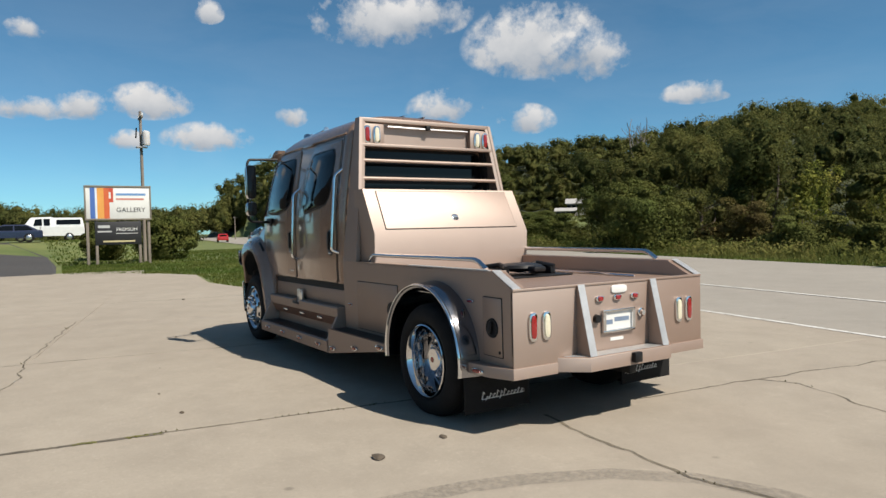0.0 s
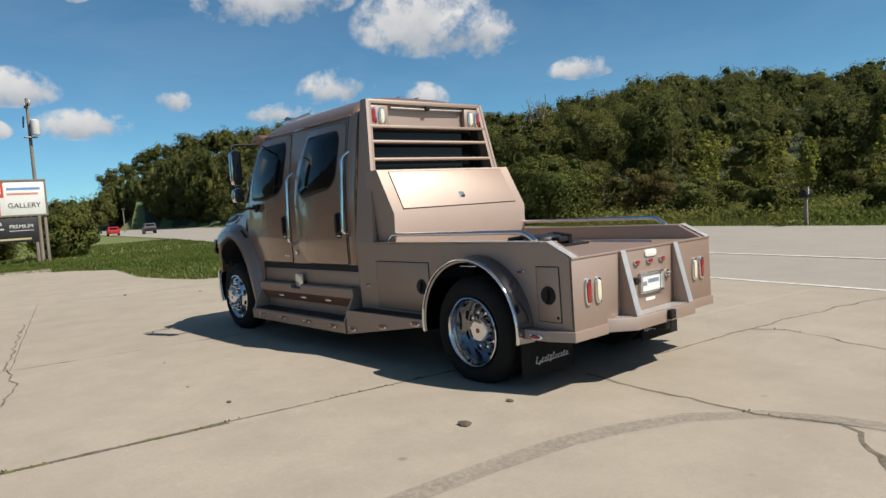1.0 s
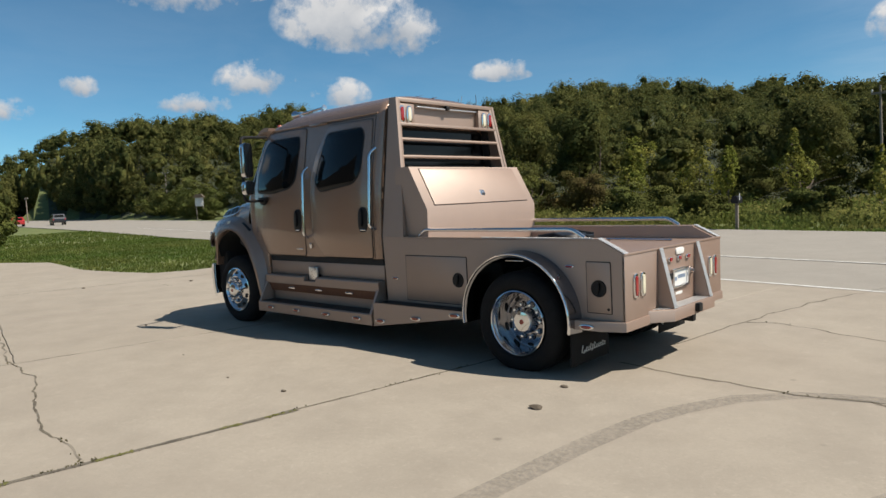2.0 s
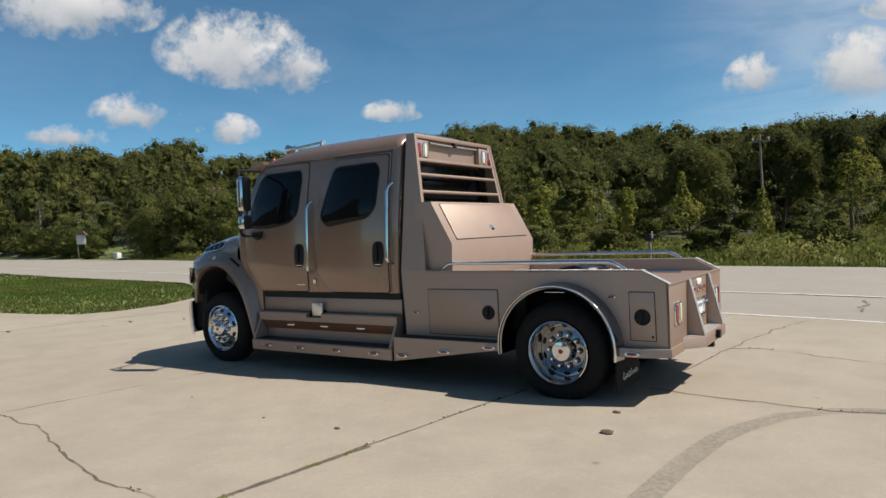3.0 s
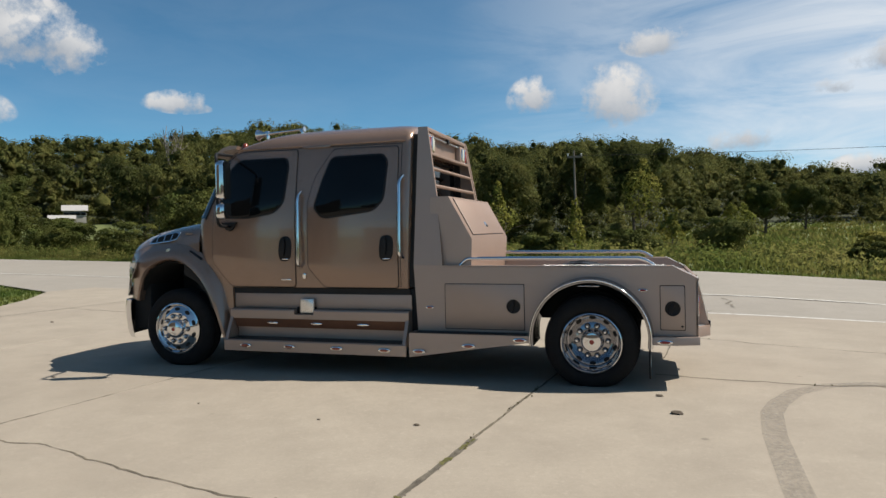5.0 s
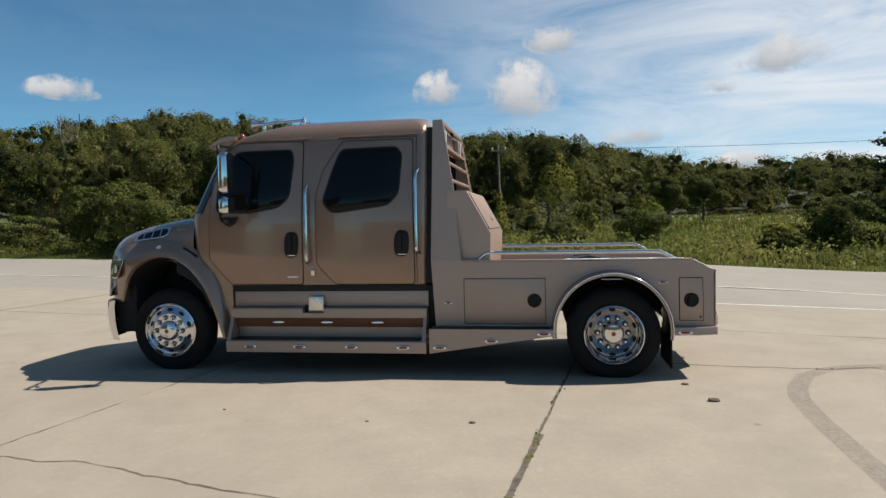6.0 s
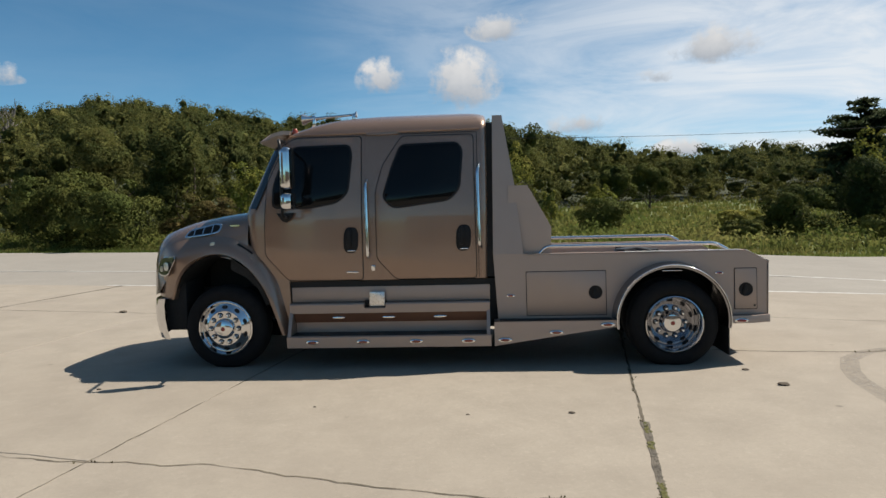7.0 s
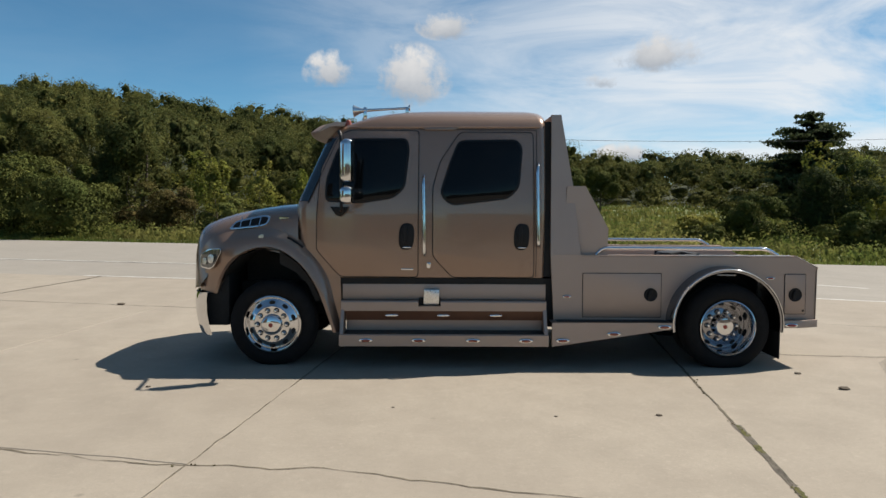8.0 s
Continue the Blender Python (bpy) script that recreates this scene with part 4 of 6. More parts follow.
def scatter(n, x0, x1, y_of, power=1.0):
    out = []
    while len(out) < n:
        x = rng.uniform(x0, x1)
        y = y_of(x, rng.uniform(0, 1) ** power)
        if y is not None:
            out.append((x, y, terrain(x, y)))
    return np.array(out)


# long grass and weeds of the meadow, thicker towards the road
pts = scatter(15000, -70, 42, lambda x, f: far_edge(x) + 0.9 + 34 * f, 1.7)
grow_h = np.array([0.18 + 0.46 * smoothstep(0.5, 4.5, y - far_edge(x)) * (0.6 + 0.5 * noise.noise((x * 0.25, y * 0.25, 0))) for x, y, z in pts])
tufts(pts, grow_h, 0.045 + 0.05 * grow_h, "meadow_grass", WEEDS, "long green and yellow meadow grass", 5)
pts = scatter(9000, -70, 42, lambda x, f: far_edge(x) + 2.0 + 26 * f, 1.5)
w_h = rng.uniform(0.3, 1.1, len(pts)) * [0.65 + 0.5 * noise.noise((x * 0.2, y * 0.2, 4)) for x, y, z in pts]
offs = rng.normal(size=(len(pts) * 6, 3)) * 0.16
cen = np.repeat(pts, 6, 0) + offs
cen[:, 2] += np.repeat(w_h, 6) * rng.uniform(0.4, 1.0, len(cen))
weeds = new("meadow_weeds", leaves(cen, offs + (0, 0, 0.12), rng.uniform(0.05, 0.15, len(cen)) + 0.03, "meadow_weeds", WEEDS))
tagged(weeds, "leafy green weeds along the highway verge", "weeds", kind="stuff")
pts = scatter(7500, -6, 75, lambda x, f: 40 + 85 * f)
far_h = 0.35 + 0.25 * rng.uniform(0, 1, len(pts))
tufts(pts, far_h, np.full(len(pts), 0.16), "meadow_grass", WEEDS, "long green and yellow meadow grass", 4)
# mown verge strip next to the far edge of the road
pts = scatter(6000, -60, 40, lambda x, f: far_edge(x) + 0.05 + 1.4 * f)
tufts(pts, np.full(len(pts), 0.13), np.full(len(pts), 0.03), "verge_grass", BLADES, "short green grass on the road verge", 4)


def island(x, f):
    """Inside the mown grass island beside the lot."""
    y = -1.5 + 22 * f
    low = along([(-60, -0.7), (-34, -0.7), (-24.4, -1.2), (-21.6, 2.1), (-19.3, 3.0), (-14.7, 2.35), (-12.6, 2.55), (-11.2, 2.85), (-10.9, 3.6)], x)
    high = along([(-60, 19.2), (-31.8, 13.3), (-22.5, 11.8), (-18.8, 11.0), (-13.2, 8.2), (-11.8, 6.3), (-10.9, 4.6)], x)
    return y if low + 0.05 < y < high - 0.05 else None


pts = scatter(14500, -34, -10.9, island)
tufts(pts, np.full(len(pts), 0.10), np.full(len(pts), 0.022), "lawn_grass", BLADES, "short mown green grass beside the lot", 4)
pts = scatter(5000, -60, -34, island)
tufts(pts, np.full(len(pts), 0.14), np.full(len(pts), 0.04), "lawn_grass", BLADES, "short mown green grass beside the lot", 4)


def joint_line(y):
    """The broken stretch of the cross joint beside the truck's tail."""
    return 1.93 + LEAN * y + 0.014


def joint_filling(name, stretches, n, size, mat, label):
    """Small low lumps packed in the broken joint: grit or moss."""
    verts, faces = [], []
    for y0, y1, spread in stretches:
        for k in range(int(n * (y1 - y0) * spread / 0.03)):
            y = rng.uniform(y0, y1)
            x = joint_line(y) + rng.normal() * spread * 0.42
            s = size * rng.uniform(0.5, 1.3)
            m = len(verts)
            for v in BALL[0]:
                q = s * (1 + 0.3 * rng.normal())
                verts.append((x + v[0] * q, y + v[1] * q, 0.003 + v[2] * q * 0.45))
            faces += [tuple(int(i) + m for i in f) for f in BALL[1]]
    tagged(raw(name, verts, faces, mat), label, name.split("_")[1], kind="stuff")


GRIT = material("joint_grit_stone", (0.085, 0.073, 0.056), 0.95, 0, 0.3, 8.0, 120.0, 0.2, other=(0.165, 0.143, 0.112))
MOSS = material("joint_moss_green", (0.085, 0.090, 0.018), 0.95, 0, 0.3, 9.0, 160.0, 0.3, other=(0.15, 0.135, 0.045))
ribbon("joint_dirt", [(joint_line(-2.02 - 0.1 * k), -2.02 - 0.1 * k) for k in range(26)], 0.054, 0.0034, GRIT, pavement, 0.012, step=0.03)
joint_filling("joint_grit", ((-2.45, -2.30, 0.020), (-2.80, -2.55, 0.022), (-3.18, -2.80, 0.022), (-4.5, -3.5, 0.024)), 260, 0.007, GRIT, "loose grey grit in a broken concrete joint")
joint_filling("joint_moss", ((-2.09, -2.03, 0.016), (-2.29, -2.12, 0.020), (-2.62, -2.47, 0.026), (-3.45, -3.20, 0.022), (-4.3, -3.9, 0.024)), 480, 0.010, MOSS, "olive green moss in a broken concrete joint")
tufts(np.array(patches), np.full(len(patches), 0.016), np.full(len(patches), 0.007), "joint_weeds", DRY_WEEDS, "small dry weeds in the concrete joints", 4)


# unseen plain walls added behind the camera; they darken reflections and block low sky
WALL_METAL = material("brown_wall_metal", (0.085, 0.066, 0.05), 0.6, 0.0, 0.1, 0.6, 20.0, streak=(4, 4, 0.3))
for x0, x1, y, high, label in ((-62, -13, -20.0, 9.0, "plain dark brown wall added unseen to darken reflections"), (-9, 40, -30.0, 3.0, "low plain brown wall added unseen to close the lot")):
    wall = obj("unseen_wall", box(x0, x1, y - 0.4, y, -0.1, high), WALL_METAL)
    tagged(wall, label, "wall", kind="structure")


# ---------------------------------------------------------------- roadside things
def text(words, size, m, mat, parent, name="lettering", extrude=0.004):
    cu = bpy.data.curves.new(name, "FONT")
    cu.body, cu.size, cu.extrude = words, size, extrude
    cu.align_x, cu.align_y = "CENTER", "CENTER"
    tmp = bpy.data.objects.new("tmp", cu)
    scene.collection.objects.link(tmp)
    me = bpy.data.meshes.new_from_object(tmp.evaluated_get(bpy.context.evaluated_depsgraph_get()))
    bpy.data.objects.remove(tmp)
    me.materials.append(mat)
    ob = new(name, me)
    ob.matrix_basis = m
    ob.parent = parent
    return ob


def flat_mat(name, colour, rough=0.55):
    return material(name, colour, rough, 0, 0.08, 2.0, 30.0)


def build_sign():
    sign = thing("roadside_sign", (-34, 2.1, 0), "wooden-framed roadside sign with white and black panels on the grass", "sign")

    def at(y0, y1, z0, z1, x0, x1, r=0.0):
        return box(x0, x1, y0 - 2.1, y1 - 2.1, z0, z1, r)

    wood = POLE_WOOD
    for y in (0.62, 1.05, 3.2, 3.68):
        part("post", at(y - 0.07, y + 0.07, -0.2, 4.2 if y in (0.62, 3.68) else 2.4, -0.10, 0.04, 0.01), wood, sign, "weathered square post")
    part("board", at(0.55, 3.78, 2.42, 4.2, 0.04, 0.09, 0.01), WHITE, sign, "white sign panel")
    frame_mat = flat_mat("sign_edge_wood", (0.16, 0.14, 0.11), 0.8)
    for y0, y1, z0, z1 in ((0.50, 3.83, 4.15, 4.25), (0.50, 3.83, 2.37, 2.46), (0.50, 0.58, 2.46, 4.15), (3.75, 3.83, 2.46, 4.15)):
        part("edge_board", at(y0, y1, z0, z1, 0.035, 0.12, 0.005), frame_mat, sign)
    # seen from the east the panel reads along +y
    blocks = [((0.78, 1.02), (0.05, 0.12, 0.36)), ((1.02, 1.12), (0.55, 0.62, 0.70)), ((1.12, 1.45), (0.60, 0.28, 0.06)), ((1.45, 1.72), (0.50, 0.10, 0.03))]
    for (y0, y1), col in blocks:
        part("colour_block", at(y0, y1, 2.47, 4.13, 0.09, 0.097), flat_mat("sign_block", col), sign)
    part("letter_bowl", at(1.72, 1.92, 3.35, 4.12, 0.09, 0.097), flat_mat("sign_red", (0.45, 0.06, 0.03)), sign)
    part("letter_hole", at(1.70, 1.80, 3.55, 3.9, 0.097, 0.101), WHITE, sign)
    part("print_bar", at(2.05, 3.55, 3.72, 3.84, 0.09, 0.097), flat_mat("sign_blue", (0.12, 0.25, 0.48)), sign)
    part("print_bar", at(2.05, 3.45, 3.47, 3.57, 0.09, 0.097), flat_mat("sign_red_print", (0.48, 0.20, 0.16)), sign)
    text("GALLERY", 0.36, pose(0.097, 0.68, 2.92, 90, 0, 90), flat_mat("sign_black", (0.015, 0.015, 0.015)), sign)
    dark = flat_mat("sign_dark_panel", (0.012, 0.012, 0.014))
    part("lower_board", at(0.98, 3.28, 1.05, 2.30, 0.04, 0.08, 0.01), dark, sign, "black sign panel")
    text("PREMIUM", 0.26, pose(0.084, 0.45, 1.86, 90, 0, 90), WHITE, sign)
    part("print_bar", at(1.35, 2.95, 1.18, 1.27, 0.08, 0.084), flat_mat("sign_tan", (0.42, 0.36, 0.20)), sign)
    part("print_bar", at(1.12, 1.7, 1.95, 2.10, 0.08, 0.084), flat_mat("sign_grey", (0.4, 0.4, 0.4)), sign)
    part("print_bar", at(1.10, 1.78, 1.72, 1.80, 0.08, 0.084), flat_mat("sign_grey", (0.4, 0.4, 0.4)), sign)
    part("print_bar", at(2.0, 3.1, 1.63, 1.67, 0.08, 0.084), flat_mat("sign_grey", (0.4, 0.4, 0.4)), sign)


build_sign()


def utility_pole(x, y, h, label, gear=True, arm=1.6, thick=1.0):
    pole = thing("utility_pole", (x, y, terrain(x, y)), label, "utility pole", "utility poles")
    part("shaft", tube([(0, 0, -0.3), (0.02, 0, h * 0.5), (-0.05, 0, h)], [0.15 * thick, 0.13 * thick, 0.10 * thick], 12), POLE_WOOD, pole)
    part("crossarm", box(-arm / 2, arm / 2, -0.05, 0.05, h - 0.45, h - 0.33, 0.01), POLE_WOOD, pole)
    for k in (-0.45, 0.45):
        part("insulator", lathe([(0.0, 0.16), (0.04, 0.15), (0.05, 0.08), (0.03, 0.02), (0.03, 0.0)], 10, "z", (k * arm, 0, h - 0.33)), WHITE, pole)
    if gear:
        part("transformer", lathe([(0.0, 0.85), (0.10, 0.84), (0.22, 0.78), (0.23, 0.1), (0.20, 0.0), (0.0, 0.0)], 20, "z", (0.28, 0.22, h - 2.0)), flat_mat("transformer_grey", (0.5, 0.5, 0.5)), pole, "grey transformer can")
        part("fuse", tube([(0.1, -0.25, h - 1.0), (0.14, -0.3, h - 1.6)], 0.04, 8), BLACK, pole)
        part("bracket", box(0.0, 0.3, -0.3, 0.3, h - 2.15, h - 2.08, 0.01), flat_mat("bracket_grey", (0.3, 0.3, 0.3)), pole)
    return pole


utility_pole(-36.0, 3.75, 8.8, "weathered wooden utility pole with transformer behind the sign", True, 1.3, 0.72)
utility_pole(-1.2, 36.0, 6.4, "weathered wooden utility pole in the meadow", False, 0.9, 0.5)
for px, py, ph in ((-68.0, 51.4, 8.3), (-121.8, 56.2, 7.6), (-174.6, 47.5, 6.4)):
    utility_pole(px, py, ph, "weathered wooden utility pole beside the highway", False, 2.6)


def wire(a, b, sag, label):
    a, b = Vector(a), Vector(b)
    pts = [a.lerp(b, k / 24) - Vector((0, 0, sag * 4 * (k / 24) * (1 - k / 24))) for k in range(25)]
    ob = obj("overhead_wire", tube(pts, 0.013, 5), BLACK)
    return tagged(ob, label, "wire", kind="structure")


wire((-1.2, 36.0, 6.0), (62.0, 50.0, 9.0), 0.9, "thin black overhead power line")


def mailbox(x, y):
    z = terrain(x, y)
    ob = thing("mailbox", (x, y, z), "black mailbox on a grey post by the road", "mailbox")
    part("post", box(-0.05, 0.05, -0.05, 0.05, -0.2, 0.98, 0.008), POLE_WOOD, ob)
    part("body", slab(rounded([(-0.12, 0.98), (0.12, 0.98), (0.12, 1.14), (0.08, 1.25), (-0.08, 1.25), (-0.12, 1.14)], 0.04), 0.48, lambda a, b, c: Vector((a, c - 0.24, b)), (), 0.01), BLACK, ob)
    part("flag", box(0.12, 0.13, -0.1, -0.06, 1.1, 1.34), WHITE, ob)


mailbox(-2.9, 20.4)


def small_sign(x, y):
    ob = thing("notice_board", (x, y, terrain(x, y)), "small white notice board with brown roof on posts", "sign")
    for k in (-0.5, 0.5):
        part("post", box(k - 0.05, k + 0.05, -0.05, 0.05, -0.2, 3.1, 0.01), POLE_WOOD, ob)
    part("board", box(-0.6, 0.6, -0.09, -0.05, 2.0, 3.2, 0.01), WHITE, ob)
    part("roof", slab([(-0.85, 3.2), (0.85, 3.2), (0.35, 3.7), (-0.35, 3.7)], 0.5, lambda a, b, c: Vector((a, c - 0.3, b))), BARK, ob)
    ob.rotation_euler = (0, 0, radians(35))


small_sign(-84.5, 43.0)


def utility_box(x, y):
    ob = thing("utility_box", (x, y, terrain(x, y)), "small white utility box in the roadside grass", "utility box")
    part("body", box(-0.5, 0.5, -0.3, 0.3, 0.1, 0.75, 0.06), WHITE, ob)
    part("base_pad", box(-0.6, 0.6, -0.4, 0.4, -0.3, 0.10, 0.01), flat_mat("pad_concrete", (0.4, 0.39, 0.36), 0.9), ob)


utility_box(-75.8, 42.6)


def house(x, y, z, rot, w, d, h, label):
    ob = thing("house", (x, y, z), label, "house")
    ob.rotation_euler = (0, 0, radians(rot))
    part("wall", box(-w / 2, w / 2, -d / 2, d / 2, -3.0, h, 0.02), flat_mat("siding", (0.26, 0.255, 0.24)), ob, "white siding")
    part("roof", slab([(-d / 2 - 0.5, h), (d / 2 + 0.5, h), (0, h + d * 0.32)], w + 0.8, lambda a, b, c: Vector((c - w / 2 - 0.4, a, b))), flat_mat("roof_shingle", (0.34, 0.335, 0.33), 0.8), ob, "pale grey roof")
    for k in range(4):
        wx = -w / 2 + w * (k + 0.5) / 4
        win = part("window", box(wx - 0.5, wx + 0.5, -d / 2 - 0.03, -d / 2 + 0.02, h * 0.35, h * 0.78, 0.01), GLASS, ob, "dark window")
        part("window_sill", box(wx - 0.6, wx + 0.6, -d / 2 - 0.08, -d / 2, h * 0.31, h * 0.35), WHITE, win)
    return ob


house(-117.2, 114.8, 5.3, 45, 4.4, 4.0, 1.6, "white house with a pale roof among the trees")
house(-117.4, 111.5, 4.0, 45, 4.6, 2.6, 1.1, "long low white outbuilding among the trees")


def car(name, x, y, z, rot, length, height, colour, label, kind="sedan", category="car"):
    """A vehicle: body from its side outline, glass, wheels, lamps. It heads along its own +x."""
    ob = thing(name, (x, y, z), label, category)
    ob.rotation_euler = (0, 0, radians(rot))
    paint = material("vehicle_paint", colour, 0.3, 0.2, 0.05, 3.0, 200.0, coat=0.6)
    L, H, W = length / 2, height, 0.92
    outlines = {
        "sedan": [(-L, 0.35), (L, 0.35), (L, 0.62 * H), (0.42 * L, 0.68 * H), (0.12 * L, H), (-0.55 * L, H), (-0.85 * L, 0.70 * H), (-L, 0.66 * H)],
        "suv": [(-L, 0.4), (L, 0.4), (L, 0.56 * H), (0.48 * L, 0.62 * H), (0.24 * L, H), (-0.86 * L, H), (-0.97 * L, 0.62 * H), (-L, 0.55 * H)],
        "pickup_cap": [(-L, 0.45), (L, 0.45), (L, 0.55 * H), (0.55 * L, 0.60 * H), (0.36 * L, 0.97 * H), (-0.16 * L, H), (-0.2 * L, 0.96 * H), (-0.95 * L, 0.96 * H), (-L, 0.55 * H)],
    }
    pts = rounded(outlines[kind], 0.12, 3)

    def fit_side(a, b, c):
        tuck = 0.16 * smoothstep(0.58 * H, H, b)
        return Vector((a, (c - W) * (1 - tuck / W), b))

    part("body", slab(pts, 2 * W, fit_side, [0.6 * H, 0.8 * H]), paint, ob)
    if kind == "pickup_cap":
        wins = [[(0.30 * L, 0.64 * H), (0.24 * L, 0.90 * H), (0.08 * L, 0.92 * H), (0.08 * L, 0.64 * H)], [(0.04 * L, 0.64 * H), (0.04 * L, 0.92 * H), (-0.12 * L, 0.92 * H), (-0.12 * L, 0.64 * H)], [(-0.28 * L, 0.68 * H), (-0.28 * L, 0.88 * H), (-0.9 * L, 0.88 * H), (-0.9 * L, 0.68 * H)]]
    else:
        wins = [[(0.34 * L, 0.68 * H), (0.14 * L, 0.93 * H), (-0.16 * L, 0.94 * H), (-0.16 * L, 0.67 * H)], [(-0.2 * L, 0.67 * H), (-0.2 * L, 0.94 * H), (-0.56 * L, 0.93 * H), (-0.74 * L, 0.68 * H)]]
    for wn in wins:
        for sgn in (-1, 1):
            bm = slab(rounded(wn, 0.05, 2), 0.01, lambda a, b, c: Vector((a, sgn * (fit_side(a, b, 2 * W).y + 0.004 + c), b)))
            part("side_window", bm, GLASS, ob, "dark side window")
    part("rear_window", box(-0.93 * L - 0.02, -0.93 * L + 0.02, -0.6, 0.6, 0.68 * H, 0.9 * H), GLASS, ob)
    for sx in (-0.60 * L, 0.62 * L):
        for sgn in (-1, 1):
            wh = part("wheel", lathe([(0.0, 0.0), (0.2, 0.0), (0.3, -0.02), (0.35, 0.03), (0.35, 0.2), (0.3, 0.22)], 22, "y", (0, 0, 0)), RUBBER, ob)
            wh.location, wh.rotation_euler = (sx, sgn * (W + 0.01), 0.35), (0, 0, 0 if sgn < 0 else math.pi)
            part("hubcap", lathe([(0.0, -0.02), (0.18, -0.015), (0.2, 0.0)], 16, "y"), ALU, wh)
    for sgn in (-1, 1):
        part("tail_light", box(-L - 0.01, -L + 0.05, sgn * 0.8 - 0.1, sgn * 0.8 + 0.1, 0.46 * H, 0.58 * H, 0.01), RED_LENS, ob)
        part("head_light", box(L - 0.05, L + 0.01, sgn * 0.72 - 0.14, sgn * 0.72 + 0.14, 0.44 * H, 0.52 * H, 0.01), CLEAR_LENS, ob)
    return ob


car("pickup", -57.5, -0.4, terrain(-57.5, -0.4), -92, 5.6, 2.0, (0.72, 0.72, 0.70), "white pickup with a camper shell parked on grass", "pickup_cap", "pickup")
car("parked_car", -54.5, -3.0, terrain(-54.5, -3.0), -92, 4.6, 1.35, (0.012, 0.018, 0.05), "dark blue car parked beside a white pickup", "sedan")
car("red_car", -118.0, 29.5, 0.0, 168, 4.4, 1.5, (0.42, 0.02, 0.02), "red car far off on the highway", "sedan")
car("dark_car", -112.0, 33.5, 0.0, 168, 4.6, 1.75, (0.012, 0.014, 0.02), "dark blue car far off on the highway", "suv")
tree("shrub", -38.0, 5.1, 2.75, 2.1, LEAF_BUSH, "dense green shrub behind the roadside sign", 0.16, 3600, 0.1, 0.03, "shrub", 14, "verge shrubs", 0.7)
tree("shrub", -41.0, 2.2, 2.2, 1.6, LEAF_BUSH, "dense green shrub behind the roadside sign", 0.16, 2400, 0.1, 0.03, "shrub", 12, "verge shrubs")

# small litter on the slabs
for x, y, r in ((3.155, -0.958, 0.045), (3.02, -0.37, 0.03), (1.13, -1.78, 0.024), (0.28, -1.81, 0.014), (-1.06, -1.57, 0.012), (-3.39, -0.94, 0.022),
                (-6.0, 4.24, 0.06), (-8.2, 2.2, 0.04), (-7.4, 2.9, 0.03), (-9.4, 0.4, 0.04)):
    bm = bmesh.new()
    bmesh.ops.create_icosphere(bm, subdivisions=2, radius=r)
    for v in bm.verts:
        v.co = Vector((v.co.x * (1.2 + 0.5 * noise.noise(v.co * 30)), v.co.y * (0.8 + 0.5 * noise.noise(v.co * 25)), v.co.z * 0.35 + r * 0.28))
    ob = obj("dead_leaf", bm, BARK, True)
    ob.location = (x, y, dip(x, y))
    tagged(ob, "curled dry brown leaf lying on the concrete", "leaf", "fallen leaves")


# ---------------------------------------------------------------- the truck
MID = 1.02              # the truck's centre line
truck = thing("pickup_truck", (0, 0, 0), "bronze crew-cab hauler truck with flatbed, chrome wheels, parked on concrete", "truck")


def lean(z):
    """The cab's side leans in above the belt line."""
    return 0.012 + 0.125 * max(0.0, (z - 1.66) / 0.87) ** 1.25 + 0.02 * max(0.0, (1.15 - z) / 0.3) ** 2


def rack_lean(z):
    return 0.175 * max(0.0, z - 1.19) / 1.48


def mirror_y(bm):
    """The same mesh on the truck's far side."""
    other = bm.copy()
    for v in other.verts:
        v.co.y = 2 * MID - v.co.y
    bmesh.ops.reverse_faces(other, faces=other.faces[:])
    return other


def curve(table, z):
    return along(table, z)


FRONT = [(0.80, -2.16), (1.66, -2.20), (1.71, -2.19), (2.42, -1.87), (2.50, -1.80), (2.58, -1.68), (2.66, -1.47), (2.70, -1.30), (2.73, -0.98), (2.748, -0.6), (2.76, 0.0)]
REAR = [(0.80, 0.465), (2.62, 0.475), (2.68, 0.468), (2.72, 0.44), (2.742, 0.38), (2.76, 0.2)]
SIDE = [(0.80, 0.02), (2.53, 0.137), (2.58, 0.15), (2.63, 0.19), (2.68, 0.26), (2.72, 0.40), (2.745, 0.60), (2.76, 0.9)]


def crest(z):
    """The roof's crown stands a little fuller than its tables."""
    return z + 0.22 * max(0.0, z - 2.60)


def cab_ring(z, grow=0.0, n=7):
    x0, x1 = curve(FRONT, z) - grow, curve(REAR, z) + grow
    y0 = (lean(z) if z < 2.53 else curve(SIDE, z)) - grow
    y1 = 2 * MID - y0
    rf, rr = 0.13 + 0.25 * smoothstep(2.5, 2.74, z), 0.07 + 0.12 * smoothstep(2.6, 2.75, z)
    out = []
    for cx, cy, r, a0 in ((x1 - rr, y0 + rr, rr, 0), (x0 + rf, y0 + rf, rf, -90), (x0 + rf, y1 - rf, rf, -180), (x1 - rr, y1 - rr, rr, -270)):
        for k in range(n):
            t = radians(a0 - 90 * k / (n - 1))
            out.append((cx + r * math.cos(t), cy + r * math.sin(t), crest(z)))
    return out


def build_cab():
    levels = [0.938, 0.945, 1.1, 1.3, 1.5, 1.66, 1.71, 1.85, 2.0, 2.15, 2.3, 2.42, 2.50, 2.53, 2.58, 2.63, 2.66, 2.69, 2.71, 2.73, 2.745, 2.756, 2.76]
    return loft([cab_ring(z) for z in levels], closed=True)


